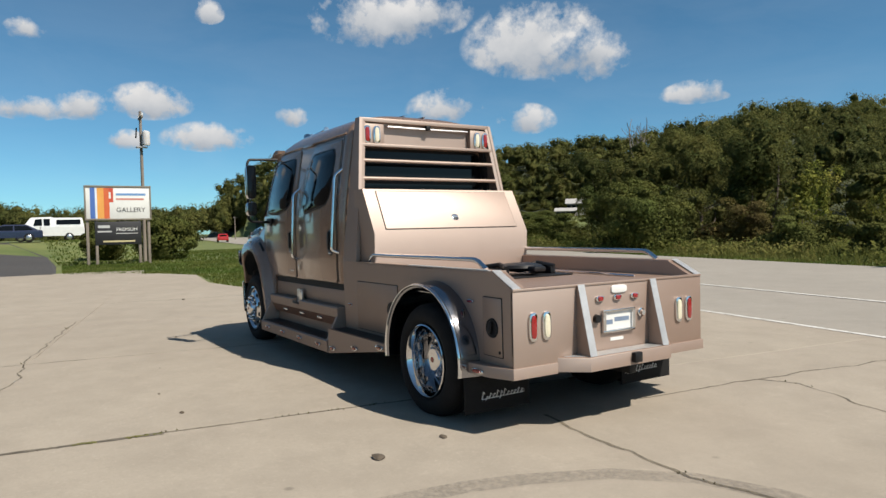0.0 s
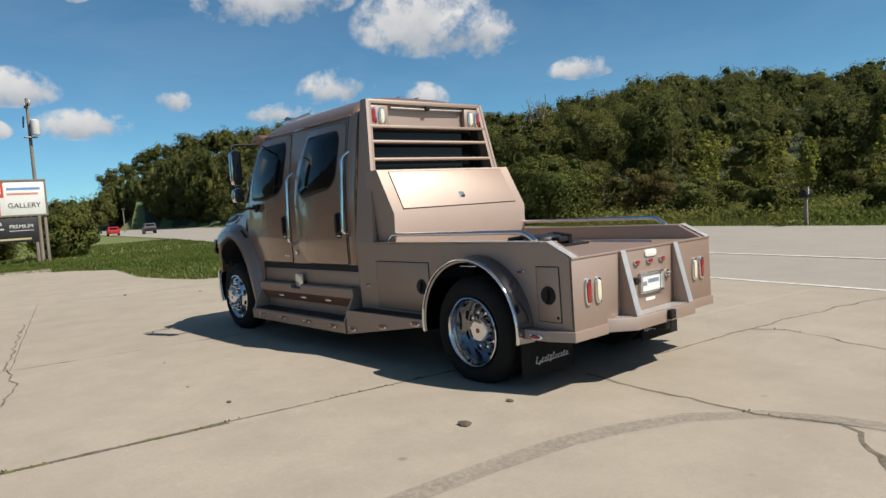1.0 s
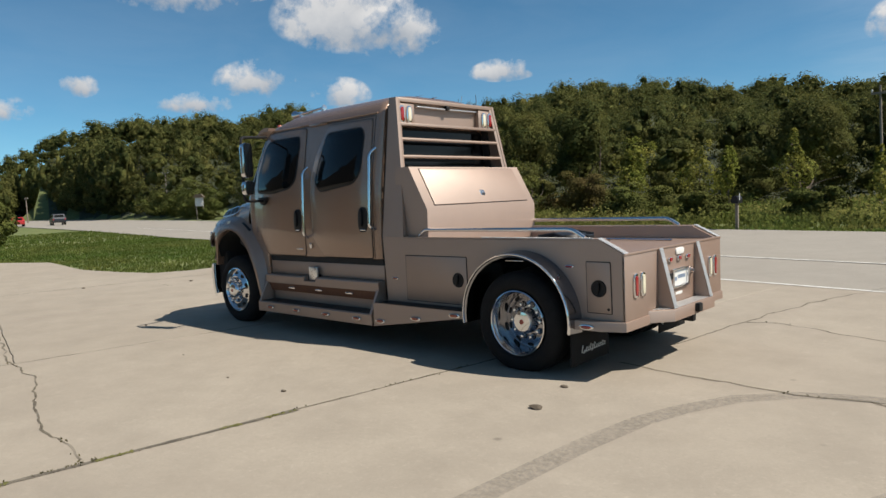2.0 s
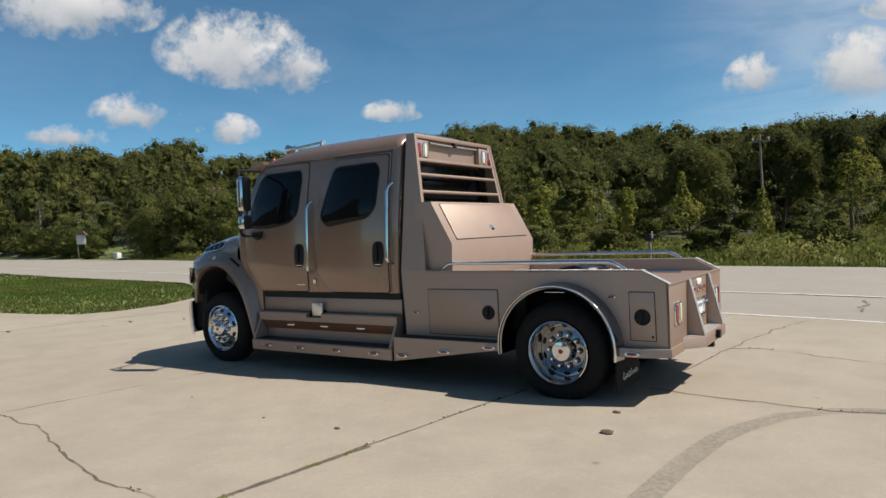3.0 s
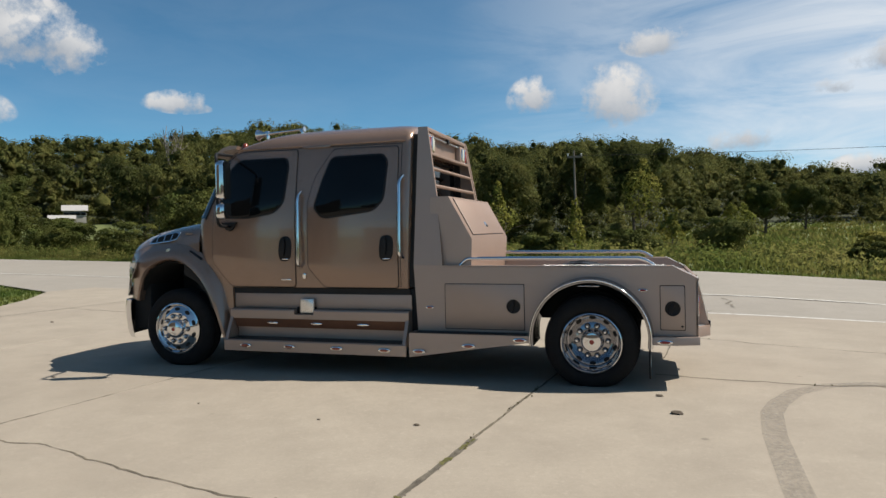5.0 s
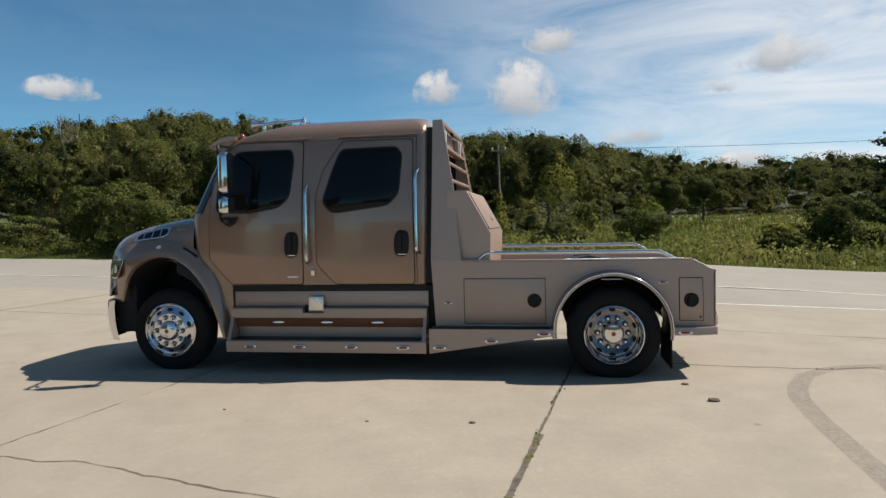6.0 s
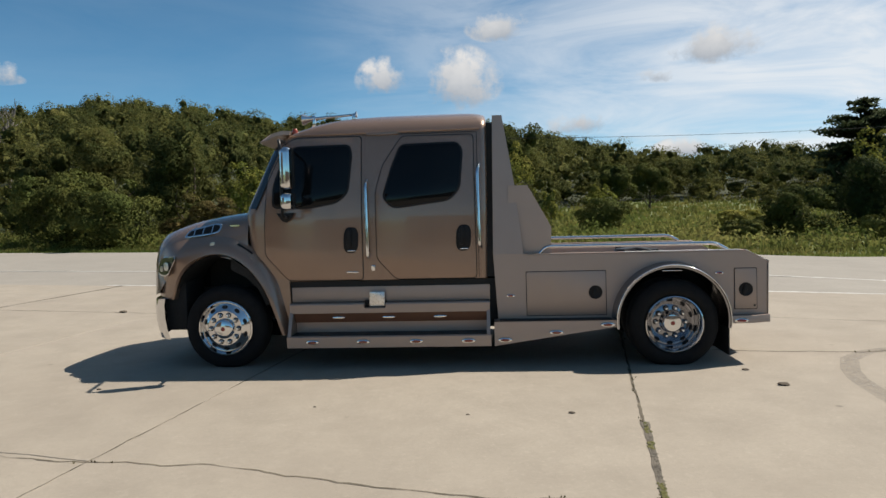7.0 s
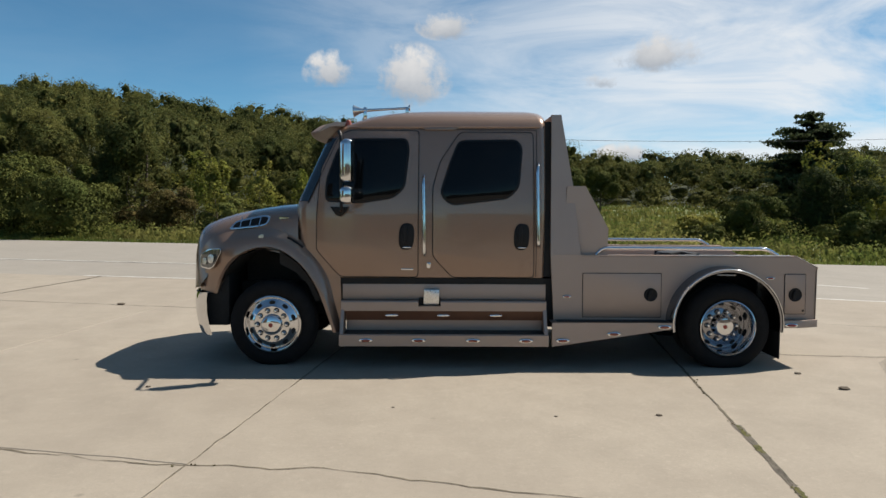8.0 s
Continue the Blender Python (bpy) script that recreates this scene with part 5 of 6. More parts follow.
part("cab_body", build_cab(), PAINT, truck)
CUTS = [1.1 + 0.12 * k for k in range(13)]


def side_panel(pts, rad, proud, thick, mat, name, parent, label="", bevel=0.006, right=False):
    bm = slab(rounded(pts, rad), thick, lambda x, z, w: Vector((x, lean(z) - proud + (thick - w) - 0.0, z)), CUTS, bevel)
    if right:
        other = mirror_y(bm)
        bm.free()
        bm = other
    return part(name, bm, mat, parent, label)


def grow(pts, d):
    """The polygon pushed outwards by d from its middle lines."""
    out, n = [], len(pts)
    area = sum(pts[k - 1][0] * pts[k][1] - pts[k][0] * pts[k - 1][1] for k in range(n))
    sgn = 1 if area > 0 else -1
    for k in range(n):
        a, p, b = Vector(pts[k - 1]), Vector(pts[k]), Vector(pts[(k + 1) % n])
        e, f = (p - a).normalized(), (b - p).normalized()
        na, nb = Vector((e.y, -e.x)) * sgn, Vector((f.y, -f.x)) * sgn
        m = (na + nb)
        m /= max(0.3, m.length_squared / 2)
        out.append((p + m * d)[:])
    return out


DOOR_F = [(-1.725, 0.95), (-0.895, 0.945), (-0.89, 2.505), (-1.62, 2.505), (-1.76, 2.43), (-1.925, 2.08), (-1.965, 1.6), (-1.97, 1.23)]
DOOR_R = [(-0.53, 0.945), (0.342, 0.945), (0.33, 2.49), (-0.445, 2.49), (-0.655, 2.18), (-0.735, 1.9), (-0.735, 1.17)]
WIN_F = [(-1.86, 1.76), (-1.50, 1.745), (-1.16, 1.80), (-1.05, 1.90), (-1.005, 2.31), (-1.03, 2.40), (-1.63, 2.395), (-1.73, 2.31), (-1.85, 1.98)]
WIN_R = [(-0.54, 1.725), (0.06, 1.80), (0.165, 1.91), (0.20, 2.32), (0.15, 2.395), (-0.45, 2.385), (-0.545, 2.15), (-0.645, 1.83)]


def lozenge(x, z, w, h, tilt=0.0, n=18, power=0.7):
    out = []
    for k in range(n):
        t = 2 * math.pi * k / n
        u = math.copysign(abs(math.cos(t)) ** power, math.cos(t)) * w / 2
        v = math.copysign(abs(math.sin(t)) ** power, math.sin(t)) * h / 2
        out.append((x + u + v * tilt, z + v))
    return out


def build_door(pts, win, hx, right):
    rad = [0.05] * len(pts)
    side_panel(grow(pts, 0.0075), rad, 0.003, 0.02, BLACK, "door_seal", truck, "black door gap seal", 0.0, right)
    door = side_panel(pts, rad, 0.013, 0.026, PAINT, "door", truck, "", 0.007, right)
    side_panel(grow(win, 0.022), 0.07, 0.017, 0.01, BLACK, "window_seal", door, "black rubber window seal", 0.003, right)
    side_panel(win, 0.065, 0.020, 0.01, GLASS, "window_pane", door, "dark tinted side window", 0.002, right)
    side_panel(lozenge(hx, 1.378, 0.165, 0.285, 0.05), 0.0, 0.020, 0.012, BLACK, "handle_recess", door, "", 0.004, right)
    side_panel(lozenge(hx - 0.02, 1.40, 0.055, 0.20, 0.03), 0.0, 0.042, 0.02, BLACK, "door_handle", door, "black pull handle", 0.006, right)
    side_panel(lozenge(hx + 0.005, 1.262, 0.09, 0.014, 0.0), 0.0, 0.030, 0.015, CHROME, "handle_trim", door, "chrome handle trim", 0.003, right)


for far in (False, True):
    build_door(DOOR_F, WIN_F, -1.015, far)
    build_door(DOOR_R, WIN_R, 0.21, far)
    # roof gutter and pillar trim
    bm = tube([(-1.70, lean(2.535) + 0.004, 2.50), (-1.62, lean(2.535) - 0.004, 2.535), (-0.9, lean(2.535) - 0.006, 2.54), (0.40, lean(2.535) - 0.006, 2.55)], 0.011, 8)
    bm2 = mirror_y(bm) if far else bm
    part("roof_gutter", bm2, PAINT, truck)
    # thin black strip put in for the shade below the gutter
    side_panel([(-0.885, 2.516), (0.36, 2.516), (0.36, 2.522), (-0.885, 2.522)], 0.0, 0.006, 0.01, BLACK, "gutter_shade_strip", truck, "", 0.0, far)
    side_panel([(-0.83, 2.515), (-0.50, 2.515), (-0.46, 2.545), (-0.83, 2.545)], 0.01, 0.02, 0.018, PAINT, "pillar_cap", truck, "", 0.004, far)
    side_panel([(0.366, 0.95), (0.372, 0.95), (0.372, 2.52), (0.366, 2.52)], 0.0, 0.004, 0.01, BLACK, "panel_gap", truck, "", 0.0, far)
    side_panel([(-0.80, 1.04), (-0.76, 1.04), (-0.755, 1.10), (-0.80, 1.10)], 0.01, 0.018, 0.01, CHROME, "badge", truck, "small chrome badge", 0.003, far)
    side_panel([(-1.07, 1.02), (-0.94, 1.02), (-0.94, 1.035), (-1.07, 1.035)], 0.006, 0.019, 0.006, CHROME, "badge", truck, "small chrome badge", 0.002, far)
    for gx, z0, z1, bend in ((-0.825, 1.17, 2.02, 0.0), (0.40, 1.27, 2.16, 0.02)):
        y0, y1 = lean(z0), lean(z1)
        pts = soft_path([(gx, y0, z0), (gx - bend, y0 - 0.075, z0 + 0.03), (gx - bend - 0.01, y1 - 0.075, z1 - 0.06), (gx - 0.005, y1 + 0.005, z1)], 0.06)
        bm = tube(pts, 0.0185, 12)
        if far:
            bm = mirror_y(bm)
        part("grab_handle", bm, CHROME, truck, "chrome grab handle")


def build_windscreen():
    rows = []
    for z in [1.745 + 0.075 * k for k in range(10)]:
        ring = cab_ring(z, 0.006)
        rows.append(ring[7:21])
    return loft(rows)


part("windscreen", build_windscreen(), SCREEN_GLASS, truck, "dark windscreen")
for far in (False, True):
    pts = [Vector(cab_ring(z, 0.006)[7]) for z in [1.73 + 0.08 * k for k in range(10)]]
    bm = tube(pts, 0.009, 6)
    part("windscreen_trim", mirror_y(bm) if far else bm, BLACK, truck)


def build_visor():
    prof = [(-1.68, 2.585), (-1.80, 2.590), (-1.93, 2.562), (-2.03, 2.492), (-2.03, 2.480), (-1.95, 2.512), (-1.87, 2.540), (-1.70, 2.545)]
    sections = []
    for k in range(13):
        t = k / 12
        y = 0.09 + (2 * MID - 0.18) * t
        bow = 0.10 * (1 - (2 * t - 1) ** 2) - (0.07 if k in (0, 12) else 0.0)
        sections.append([(x - bow * (0.3 + 0.7 * smoothstep(-1.7, -2.0, x)) if x > -3 else x, y, z) for x, z in prof])
    return loft(sections, closed=True)


part("sun_visor", build_visor(), PAINT_FLAT, truck, "painted visor over the windscreen")
for y in (0.5, 1.54):
    prof = [(0.0, -1.625), (0.045, -1.628), (0.062, -1.635), (0.066, -1.625), (0.05, -1.595), (0.03, -1.55), (0.018, -1.48), (0.014, -1.30), (0.014, -1.06), (0.016, -1.02), (0.034, -1.01), (0.036, -0.998), (0.0, -0.992)]
    bm = lathe(prof, 20, "x", (0, y, 2.778))
    bmesh.ops.rotate(bm, verts=bm.verts[:], cent=(-1.3, y, 2.785), matrix=Matrix.Rotation(radians(-3.5), 3, "Y"))
    horn = part("air_horn", bm, CHROME, truck, "chrome roof air horn")
    part("horn_bracket", box(-1.52, -1.48, y - 0.02, y + 0.02, 2.66, 2.80, 0.005), CHROME, horn)
    part("horn_bracket", box(-1.05, -1.01, y - 0.02, y + 0.02, 2.72, 2.80, 0.005), CHROME, horn)
for y in (0.26, 0.64, 1.02, 1.40, 1.78):
    cl = part("clearance_lamp", lathe([(0.0, 0.032), (0.02, 0.028), (0.030, 0.014), (0.034, 0.0), (0.034, -0.04)], 14, "z", (-1.66, y, 2.60)), AMBER_LENS, truck, "small amber roof lamp")


# hood, fenders and bumper
HOOD = [(-2.17, [(0.03, 1.15), (0.03, 1.45), (0.065, 1.60), (0.19, 1.68), (0.5, 1.72), (1.02, 1.735)]),
        (-2.40, [(0.025, 1.20), (0.045, 1.45), (0.09, 1.58), (0.22, 1.665), (0.5, 1.705), (1.02, 1.72)]),
        (-2.62, [(0.02, 1.26), (0.06, 1.44), (0.12, 1.555), (0.25, 1.635), (0.5, 1.675), (1.02, 1.695)]),
        (-2.90, [(0.02, 1.18), (0.075, 1.37), (0.155, 1.49), (0.28, 1.575), (0.5, 1.615), (1.02, 1.64)]),
        (-3.10, [(0.03, 1.0), (0.09, 1.27), (0.19, 1.42), (0.32, 1.50), (0.5, 1.54), (1.02, 1.565)]),
        (-3.24, [(0.07, 0.82), (0.13, 1.16), (0.23, 1.33), (0.36, 1.42), (0.52, 1.455), (1.02, 1.48)]),
        (-3.315, [(0.16, 0.80), (0.20, 1.08), (0.29, 1.25), (0.41, 1.345), (0.56, 1.38), (1.02, 1.41)]),
        (-3.345, [(0.26, 0.80), (0.29, 1.0), (0.36, 1.16), (0.47, 1.25), (0.6, 1.29), (1.02, 1.32)])]


NOSE_LIFT = {-2.17: 0, -2.40: 0, -2.62: 0, -2.90: 0.005, -3.10: 0.02, -3.24: 0.05, -3.315: 0.085, -3.345: 0.10}


def build_hood():
    rows = []
    for x, half in HOOD:
        half = [(y, z + (0.0 if k == 0 else NOSE_LIFT[x])) for k, (y, z) in enumerate(half)]
        pts = []
        for (ya, za), (yb, zb) in zip(half, half[1:]):
            pts += [(x, ya + (yb - ya) * t, za + (zb - za) * t) for t in (0, 0.5)]
        pts.append((x, *half[-1]))
        rows.append(pts + [(x, 2 * MID - y, z) for x, y, z in pts[-2::-1]])
    bm = loft(rows)
    bmesh.ops.smooth_vert(bm, verts=[v for v in bm.verts if not v.is_boundary], factor=0.5, use_axis_x=False, use_axis_y=True, use_axis_z=True)
    bm.faces.new([v for v in bm.verts if abs(v.co.x + 3.345) < 1e-4][:])
    return bm


part("hood", build_hood(), PAINT, truck)
ARCH_IN = [(-3.03, 0.76), (-2.99, 0.88), (-2.90, 1.04), (-2.76, 1.17), (-2.55, 1.25), (-2.34, 1.225), (-2.14, 1.085), (-1.99, 0.88), (-1.89, 0.65), (-1.79, 0.36)]
ARCH_OUT = [(-3.22, 0.78), (-3.21, 1.02), (-3.12, 1.23), (-2.93, 1.355), (-2.60, 1.41), (-2.30, 1.375), (-2.05, 1.20), (-1.88, 0.96), (-1.795, 0.68), (-1.715, 0.36)]


def build_fender():
    rows = []
    n = len(ARCH_IN)
    for k in range((n - 1) * 4 + 1):
        t = k / 4
        i = min(int(t), n - 2)
        f = t - i

        def cr(tab):
            p = [Vector(tab[max(0, min(n - 1, i + d))]) for d in (-1, 0, 1, 2)]
            return 0.5 * ((2 * p[1]) + (p[2] - p[0]) * f + (2 * p[0] - 5 * p[1] + 4 * p[2] - p[3]) * f * f + (3 * p[1] - p[0] - 3 * p[2] + p[3]) * f ** 3)

        a, b = cr(ARCH_IN), cr(ARCH_OUT)
        wrap = 0.20 * smoothstep(-2.85, -3.25, (a.x + b.x) / 2) ** 1.5
        m = a.lerp(b, 0.45)
        q = a.lerp(b, 0.8)
        rows.append([(a.x, 0.02 + wrap * 0.6, a.y), (a.x, -0.075 + wrap * 0.6, a.y), (a.lerp(b, 0.08).x, -0.10 + wrap * 0.7, a.lerp(b, 0.08).y), (m.x, -0.095 + wrap, m.y),
                     (q.x, -0.055 + wrap, q.y), (b.x, 0.0 + wrap, b.y), (b.lerp(a, -0.25).x, 0.045 + wrap, b.lerp(a, -0.25).y)])
    return loft(rows)


for far in (False, True):
    bm = build_fender()
    part("front_fender", mirror_y(bm) if far else bm, PAINT, truck)
    bm = slab([(-2.06, 1.24), (-1.72, 0.96), (-1.70, 0.38), (-1.76, 0.38), (-1.86, 0.72), (-2.02, 1.08)], 0.03, lambda x, z, w: Vector((x, 0.05 - w, z)))
    part("cowl_panel", mirror_y(bm) if far else bm, PAINT, truck)
    # lamp, vent and small trim
    lamp_pts = [(-3.235, 1.03), (-3.09, 1.02), (-3.03, 1.06), (-2.945, 1.215), (-2.955, 1.25), (-3.10, 1.24), (-3.235, 1.17)]

    def on_nose(x, z, w):
        return Vector((x, -0.088 + 0.75 * max(0.0, -3.0 - x) + 0.35 * max(0.0, -3.14 - x) - w, z))

    bm = slab(rounded(lamp_pts, 0.03), 0.020, on_nose, (), 0.005)
    lamp = part("headlamp", mirror_y(bm) if far else bm, CHROME, truck, "chrome-framed clear headlamp")
    bm = slab(rounded(grow(lamp_pts, -0.014), 0.03), 0.004, lambda x, z, w: on_nose(x, z, w + 0.020))
    part("lens", mirror_y(bm) if far else bm, HEAD_LENS, lamp, "clear lens over a dark bowl")
    for cx, cz, r in ((-3.075, 1.135, 0.042), (-3.165, 1.105, 0.032)):
        bm = slab(lozenge(cx, cz, 2 * r, 2.2 * r, 0.1, 16, 0.8), 0.004, lambda x, z, w: on_nose(x, z, w + 0.024), (), 0.001)
        part("reflector", mirror_y(bm) if far else bm, ALU, lamp)
    vent = [(-2.92, 1.435), (-2.85, 1.53), (-2.55, 1.598), (-2.47, 1.585), (-2.50, 1.495), (-2.60, 1.47)]

    def on_hood(x, z, w, d=0.0):
        y = 0.055 + 0.42 * (z - 1.42) + 0.02 * smoothstep(-2.5, -2.9, x)
        return Vector((x, y - 0.004 - w - d, z))

    bm = slab(rounded(vent, 0.04), 0.02, on_hood, (), 0.006)
    v_ob = part("hood_vent", mirror_y(bm) if far else bm, CHROME, truck, "chrome hood vent surround")
    bm = slab(rounded(grow(vent, -0.018), 0.03), 0.004, lambda x, z, w: on_hood(x, z, w, 0.02))
    part("vent_mesh", mirror_y(bm) if far else bm, BLACK, v_ob, "black vent mesh")
    for fx in (-2.80, -2.70, -2.60):
        bm = slab([(fx, 1.47), (fx + 0.012, 1.47), (fx + 0.03, 1.575), (fx + 0.018, 1.575)], 0.004, lambda x, z, w: on_hood(x, z, w, 0.024))
        part("vent_bar", mirror_y(bm) if far else bm, CHROME, v_ob)
    bm = slab(lozenge(-2.32, 1.565, 0.11, 0.02), 0.008, lambda x, z, w: Vector((x, 0.055 - w, z)))
    part("hood_badge", mirror_y(bm) if far else bm, CHROME, truck, "small chrome badge")
    bm = lathe([(0.0, -0.022), (0.022, -0.02), (0.032, -0.008), (0.034, 0.02)], 16, "y", (-2.54, -0.05, 1.362))
    part("fender_lamp", mirror_y(bm) if far else bm, CLEAR_LENS, truck, "small round fender marker lamp")
    # black bar drawn as the dark gap between hood and fender
    bm = box(-2.30, -2.10, -0.02, 0.05, 1.29, 1.325, 0.012)
    bmesh.ops.rotate(bm, verts=bm.verts[:], cent=(-2.2, 0, 1.30), matrix=Matrix.Rotation(radians(33), 3, "Y"))
    part("hood_gap_line", mirror_y(bm) if far else bm, BLACK, truck, "black gap line between hood and fender")
    # inner arch
    bm = loft([[(x, -0.06 + 0.12 * smoothstep(-2.85, -3.05, x), z), (x, 0.62, z)] for x, z in grow(ARCH_IN, -0.006)[1:-1]])
    part("wheel_arch_liner", mirror_y(bm) if far else bm, UNDER, truck)
    well = [(-2.36, 1.225), (-2.15, 1.085), (-2.0, 0.88), (-1.92, 0.70), (-1.98, 0.68), (-2.06, 0.86), (-2.2, 1.0), (-2.36, 1.08)]
    bm = slab(well, 0.012, lambda x, z, w: Vector((x, 0.004 - w, z)))
    part("splash_shield", mirror_y(bm) if far else bm, UNDER, truck)


def build_bumper():
    path = [(-0.005, -3.13), (0.005, -3.20), (0.06, -3.262), (0.2, -3.32), (0.5, -3.375), (1.02, -3.40)]
    path += [(2 * MID - y, x) for y, x in path[-2::-1]]
    rows = []
    for y, x in path:
        back = smoothstep(-3.3, -3.10, x)
        lo = 0.33 - 0.02 * back
        rows.append([(x + 0.05, y, 0.775), (x, y, 0.77), (x - 0.012, y, 0.70), (x - 0.008, y, 0.55), (x + 0.012, y, 0.42), (x + 0.045, y, lo), (x + 0.05, y, lo)])
    return loft(rows)


part("front_bumper", build_bumper(), CHROME, truck, "chrome front bumper")
part("inner_skirt", box(-3.18, -2.93, 0.10, 0.60, 0.40, 0.95, 0.02), UNDER, truck)
part("inner_skirt", box(-3.18, -2.93, 2 * MID - 0.60, 2 * MID - 0.10, 0.40, 0.95, 0.02), UNDER, truck)
part("radiator_block", box(-3.25, -2.95, 0.34, 1.7, 0.5, 1.3, 0.03), UNDER, truck)


def build_mirror(far):
    def side(bm):
        return mirror_y(bm) if far else bm

    bm = box(-1.675, -1.535, -0.375, -0.25, 1.935, 2.375, 0.058, 6)
    mirror = part("wing_mirror", side(bm), CHROME, truck, "chrome wing mirror")
    # dark glass on both faces stands for the dark reflection in them
    part("mirror_glass", side(slab(rounded([(-0.37, 1.945), (-0.255, 1.945), (-0.255, 2.365), (-0.37, 2.365)], 0.04), 0.016, lambda a, b, c: Vector((-1.547 + c, a, b)), (), 0.005)), GLASS, mirror, "mirror face with its dark reflection put in as colour")
    part("spot_mirror", side(box(-1.678, -1.535, -0.375, -0.25, 1.715, 1.905, 0.058, 6)), CHROME, mirror, "small chrome convex mirror")
    part("spot_mirror_glass", side(slab(rounded([(-0.37, 1.725), (-0.255, 1.725), (-0.255, 1.895), (-0.37, 1.895)], 0.04), 0.016, lambda a, b, c: Vector((-1.547 + c, a, b)), (), 0.005)), GLASS, mirror)
    pts = soft_path([(-1.74, 0.10, 2.47), (-1.68, -0.30, 2.45), (-1.66, -0.33, 2.40), (-1.66, -0.33, 1.68), (-1.66, -0.28, 1.645), (-1.72, 0.02, 1.64)], 0.05)
    part("mirror_arm", side(tube(pts, 0.017, 8)), BLACK, mirror, "black tubular mirror arm")
    part("arm_base", side(slab([(-1.82, 1.69), (-1.62, 1.69), (-1.66, 1.62), (-1.71, 1.585), (-1.76, 1.60)], 0.03, lambda x, z, w: Vector((x, -0.01 - w, z)), (), 0.008)), BLACK, mirror)


build_mirror(False)
build_mirror(True)


# steps and running boards
def marker(x, y, z, parent, red=False, k=1.0):
    bm = slab(lozenge(x, z, 0.145 * k, 0.044 * k, 0, 20, 0.9), 0.014, lambda u, v, w: Vector((u, y - w, v)), (), 0.005)
    lamp = part("marker_lamp", bm, CHROME, parent, "oval marker lamp with chrome bezel")
    bm = slab(lozenge(x, z, 0.095 * k, 0.029 * k, 0, 16, 0.9), 0.012, lambda u, v, w: Vector((u, y - 0.012 - w, v)), (), 0.004)
    part("lens", bm, RED_LENS if red else AMBER_LENS, lamp)


def step_profile(profile, x0, x1):
    """A profile of (y, z) points drawn out along x."""
    return slab(profile, x1 - x0, lambda y, z, w: Vector((x0 + w, y, z)))


for far in (False, True):
    def side(bm):
        return mirror_y(bm) if far else bm

    whole = [(-0.055, 0.588), (-0.06, 0.68), (-0.05, 0.694), (0.06, 0.697), (0.06, 0.588)]
    notch = [(-0.055, 0.588), (-0.06, 0.638), (-0.05, 0.642), (0.015, 0.643), (0.015, 0.588)]
    upper = part("upper_step", side(join(step_profile(whole, -1.705, -0.885), step_profile(notch, -0.885, -0.65), step_profile(whole, -0.65, 0.475))), PAINT_FLAT, truck)
    part("step_face", side(step_profile([(-0.05, 0.586), (0.0, 0.482), (0.05, 0.482), (0.05, 0.586)], -1.66, 0.44)), STEP_BROWN, upper, "darker brown step face")
    part("step_riser", side(box(-1.66, 0.44, 0.035, 0.06, 0.36, 0.485)), PAINT_FLAT, upper)
    for ex in (-1.705, 0.44):
        part("step_end_plate", side(step_profile([(-0.185, 0.345), (-0.06, 0.60), (0.06, 0.60), (0.06, 0.345)], ex, ex + 0.036)), PAINT_FLAT, upper)
    for lx in (-1.17, -0.62, -0.06):
        bm = slab(lozenge(lx, 0.538, 0.14, 0.024, 0, 16, 0.8), 0.018, lambda u, v, w: Vector((u, -0.026 - w, v)), (), 0.004)
        part("step_latch", side(bm), CHROME, upper, "chrome latch")
    lower = part("running_board", side(step_profile([(-0.185, 0.235), (-0.19, 0.35), (-0.175, 0.362), (0.10, 0.362), (0.10, 0.33), (-0.16, 0.33), (-0.16, 0.235)], -1.71, 0.485)), PAINT_FLAT, truck)
    part("board_tread", side(box(-1.66, 0.44, -0.165, 0.06, 0.363, 0.368)), BLACK, lower, "black grip tread")
    rear = part("rear_running_board", side(slab([(0.52, 0.235), (1.79, 0.425), (1.79, 0.49), (0.52, 0.49)], 0.03, lambda x, z, w: Vector((x, -0.185 + w, z)))), PAINT_FLAT, truck)
    part("board_top", side(box(0.52, 1.79, -0.18, 0.02, 0.478, 0.489, 0.0)), PAINT_FLAT, rear)
    part("board_tread", side(box(0.58, 1.75, -0.15, 0.0, 0.4905, 0.494)), BLACK, rear, "black grip tread")
    part("tank_panel", side(slab([(-1.70, 0.70), (0.48, 0.70), (0.48, 0.865), (-1.70, 0.865)], 0.02, lambda x, z, w: Vector((x, 0.06 - w, z)), (), 0.004)), PAINT_FLAT, truck)
    part("sill", side(box(-1.72, 0.46, 0.05, 0.5, 0.70, 0.93)), UNDER, truck)
    part("tank_cap_plate", side(slab(rounded([(-0.832, 0.652), (-0.665, 0.652), (-0.662, 0.812), (-0.828, 0.812)], 0.012), 0.02, lambda x, z, w: Vector((x, 0.004 - w, z)), (), 0.004)), ALU, truck, "bare aluminium tank plate")
    part("step_notch", side(box(-0.884, -0.651, 0.012, 0.03, 0.60, 0.72)), BLACK, upper)
    if not far:
        for mx in (-1.43, -0.88, -0.31, 0.245):
            marker(mx, -0.19, 0.298, lower)
        for mx, mz in ((0.63, 0.30), (1.165, 0.372), (1.695, 0.447)):
            marker(mx, -0.186, mz, rear)

# ---- the bed
ARCH_C, ARCH_R = (2.375, 0.47), 0.575


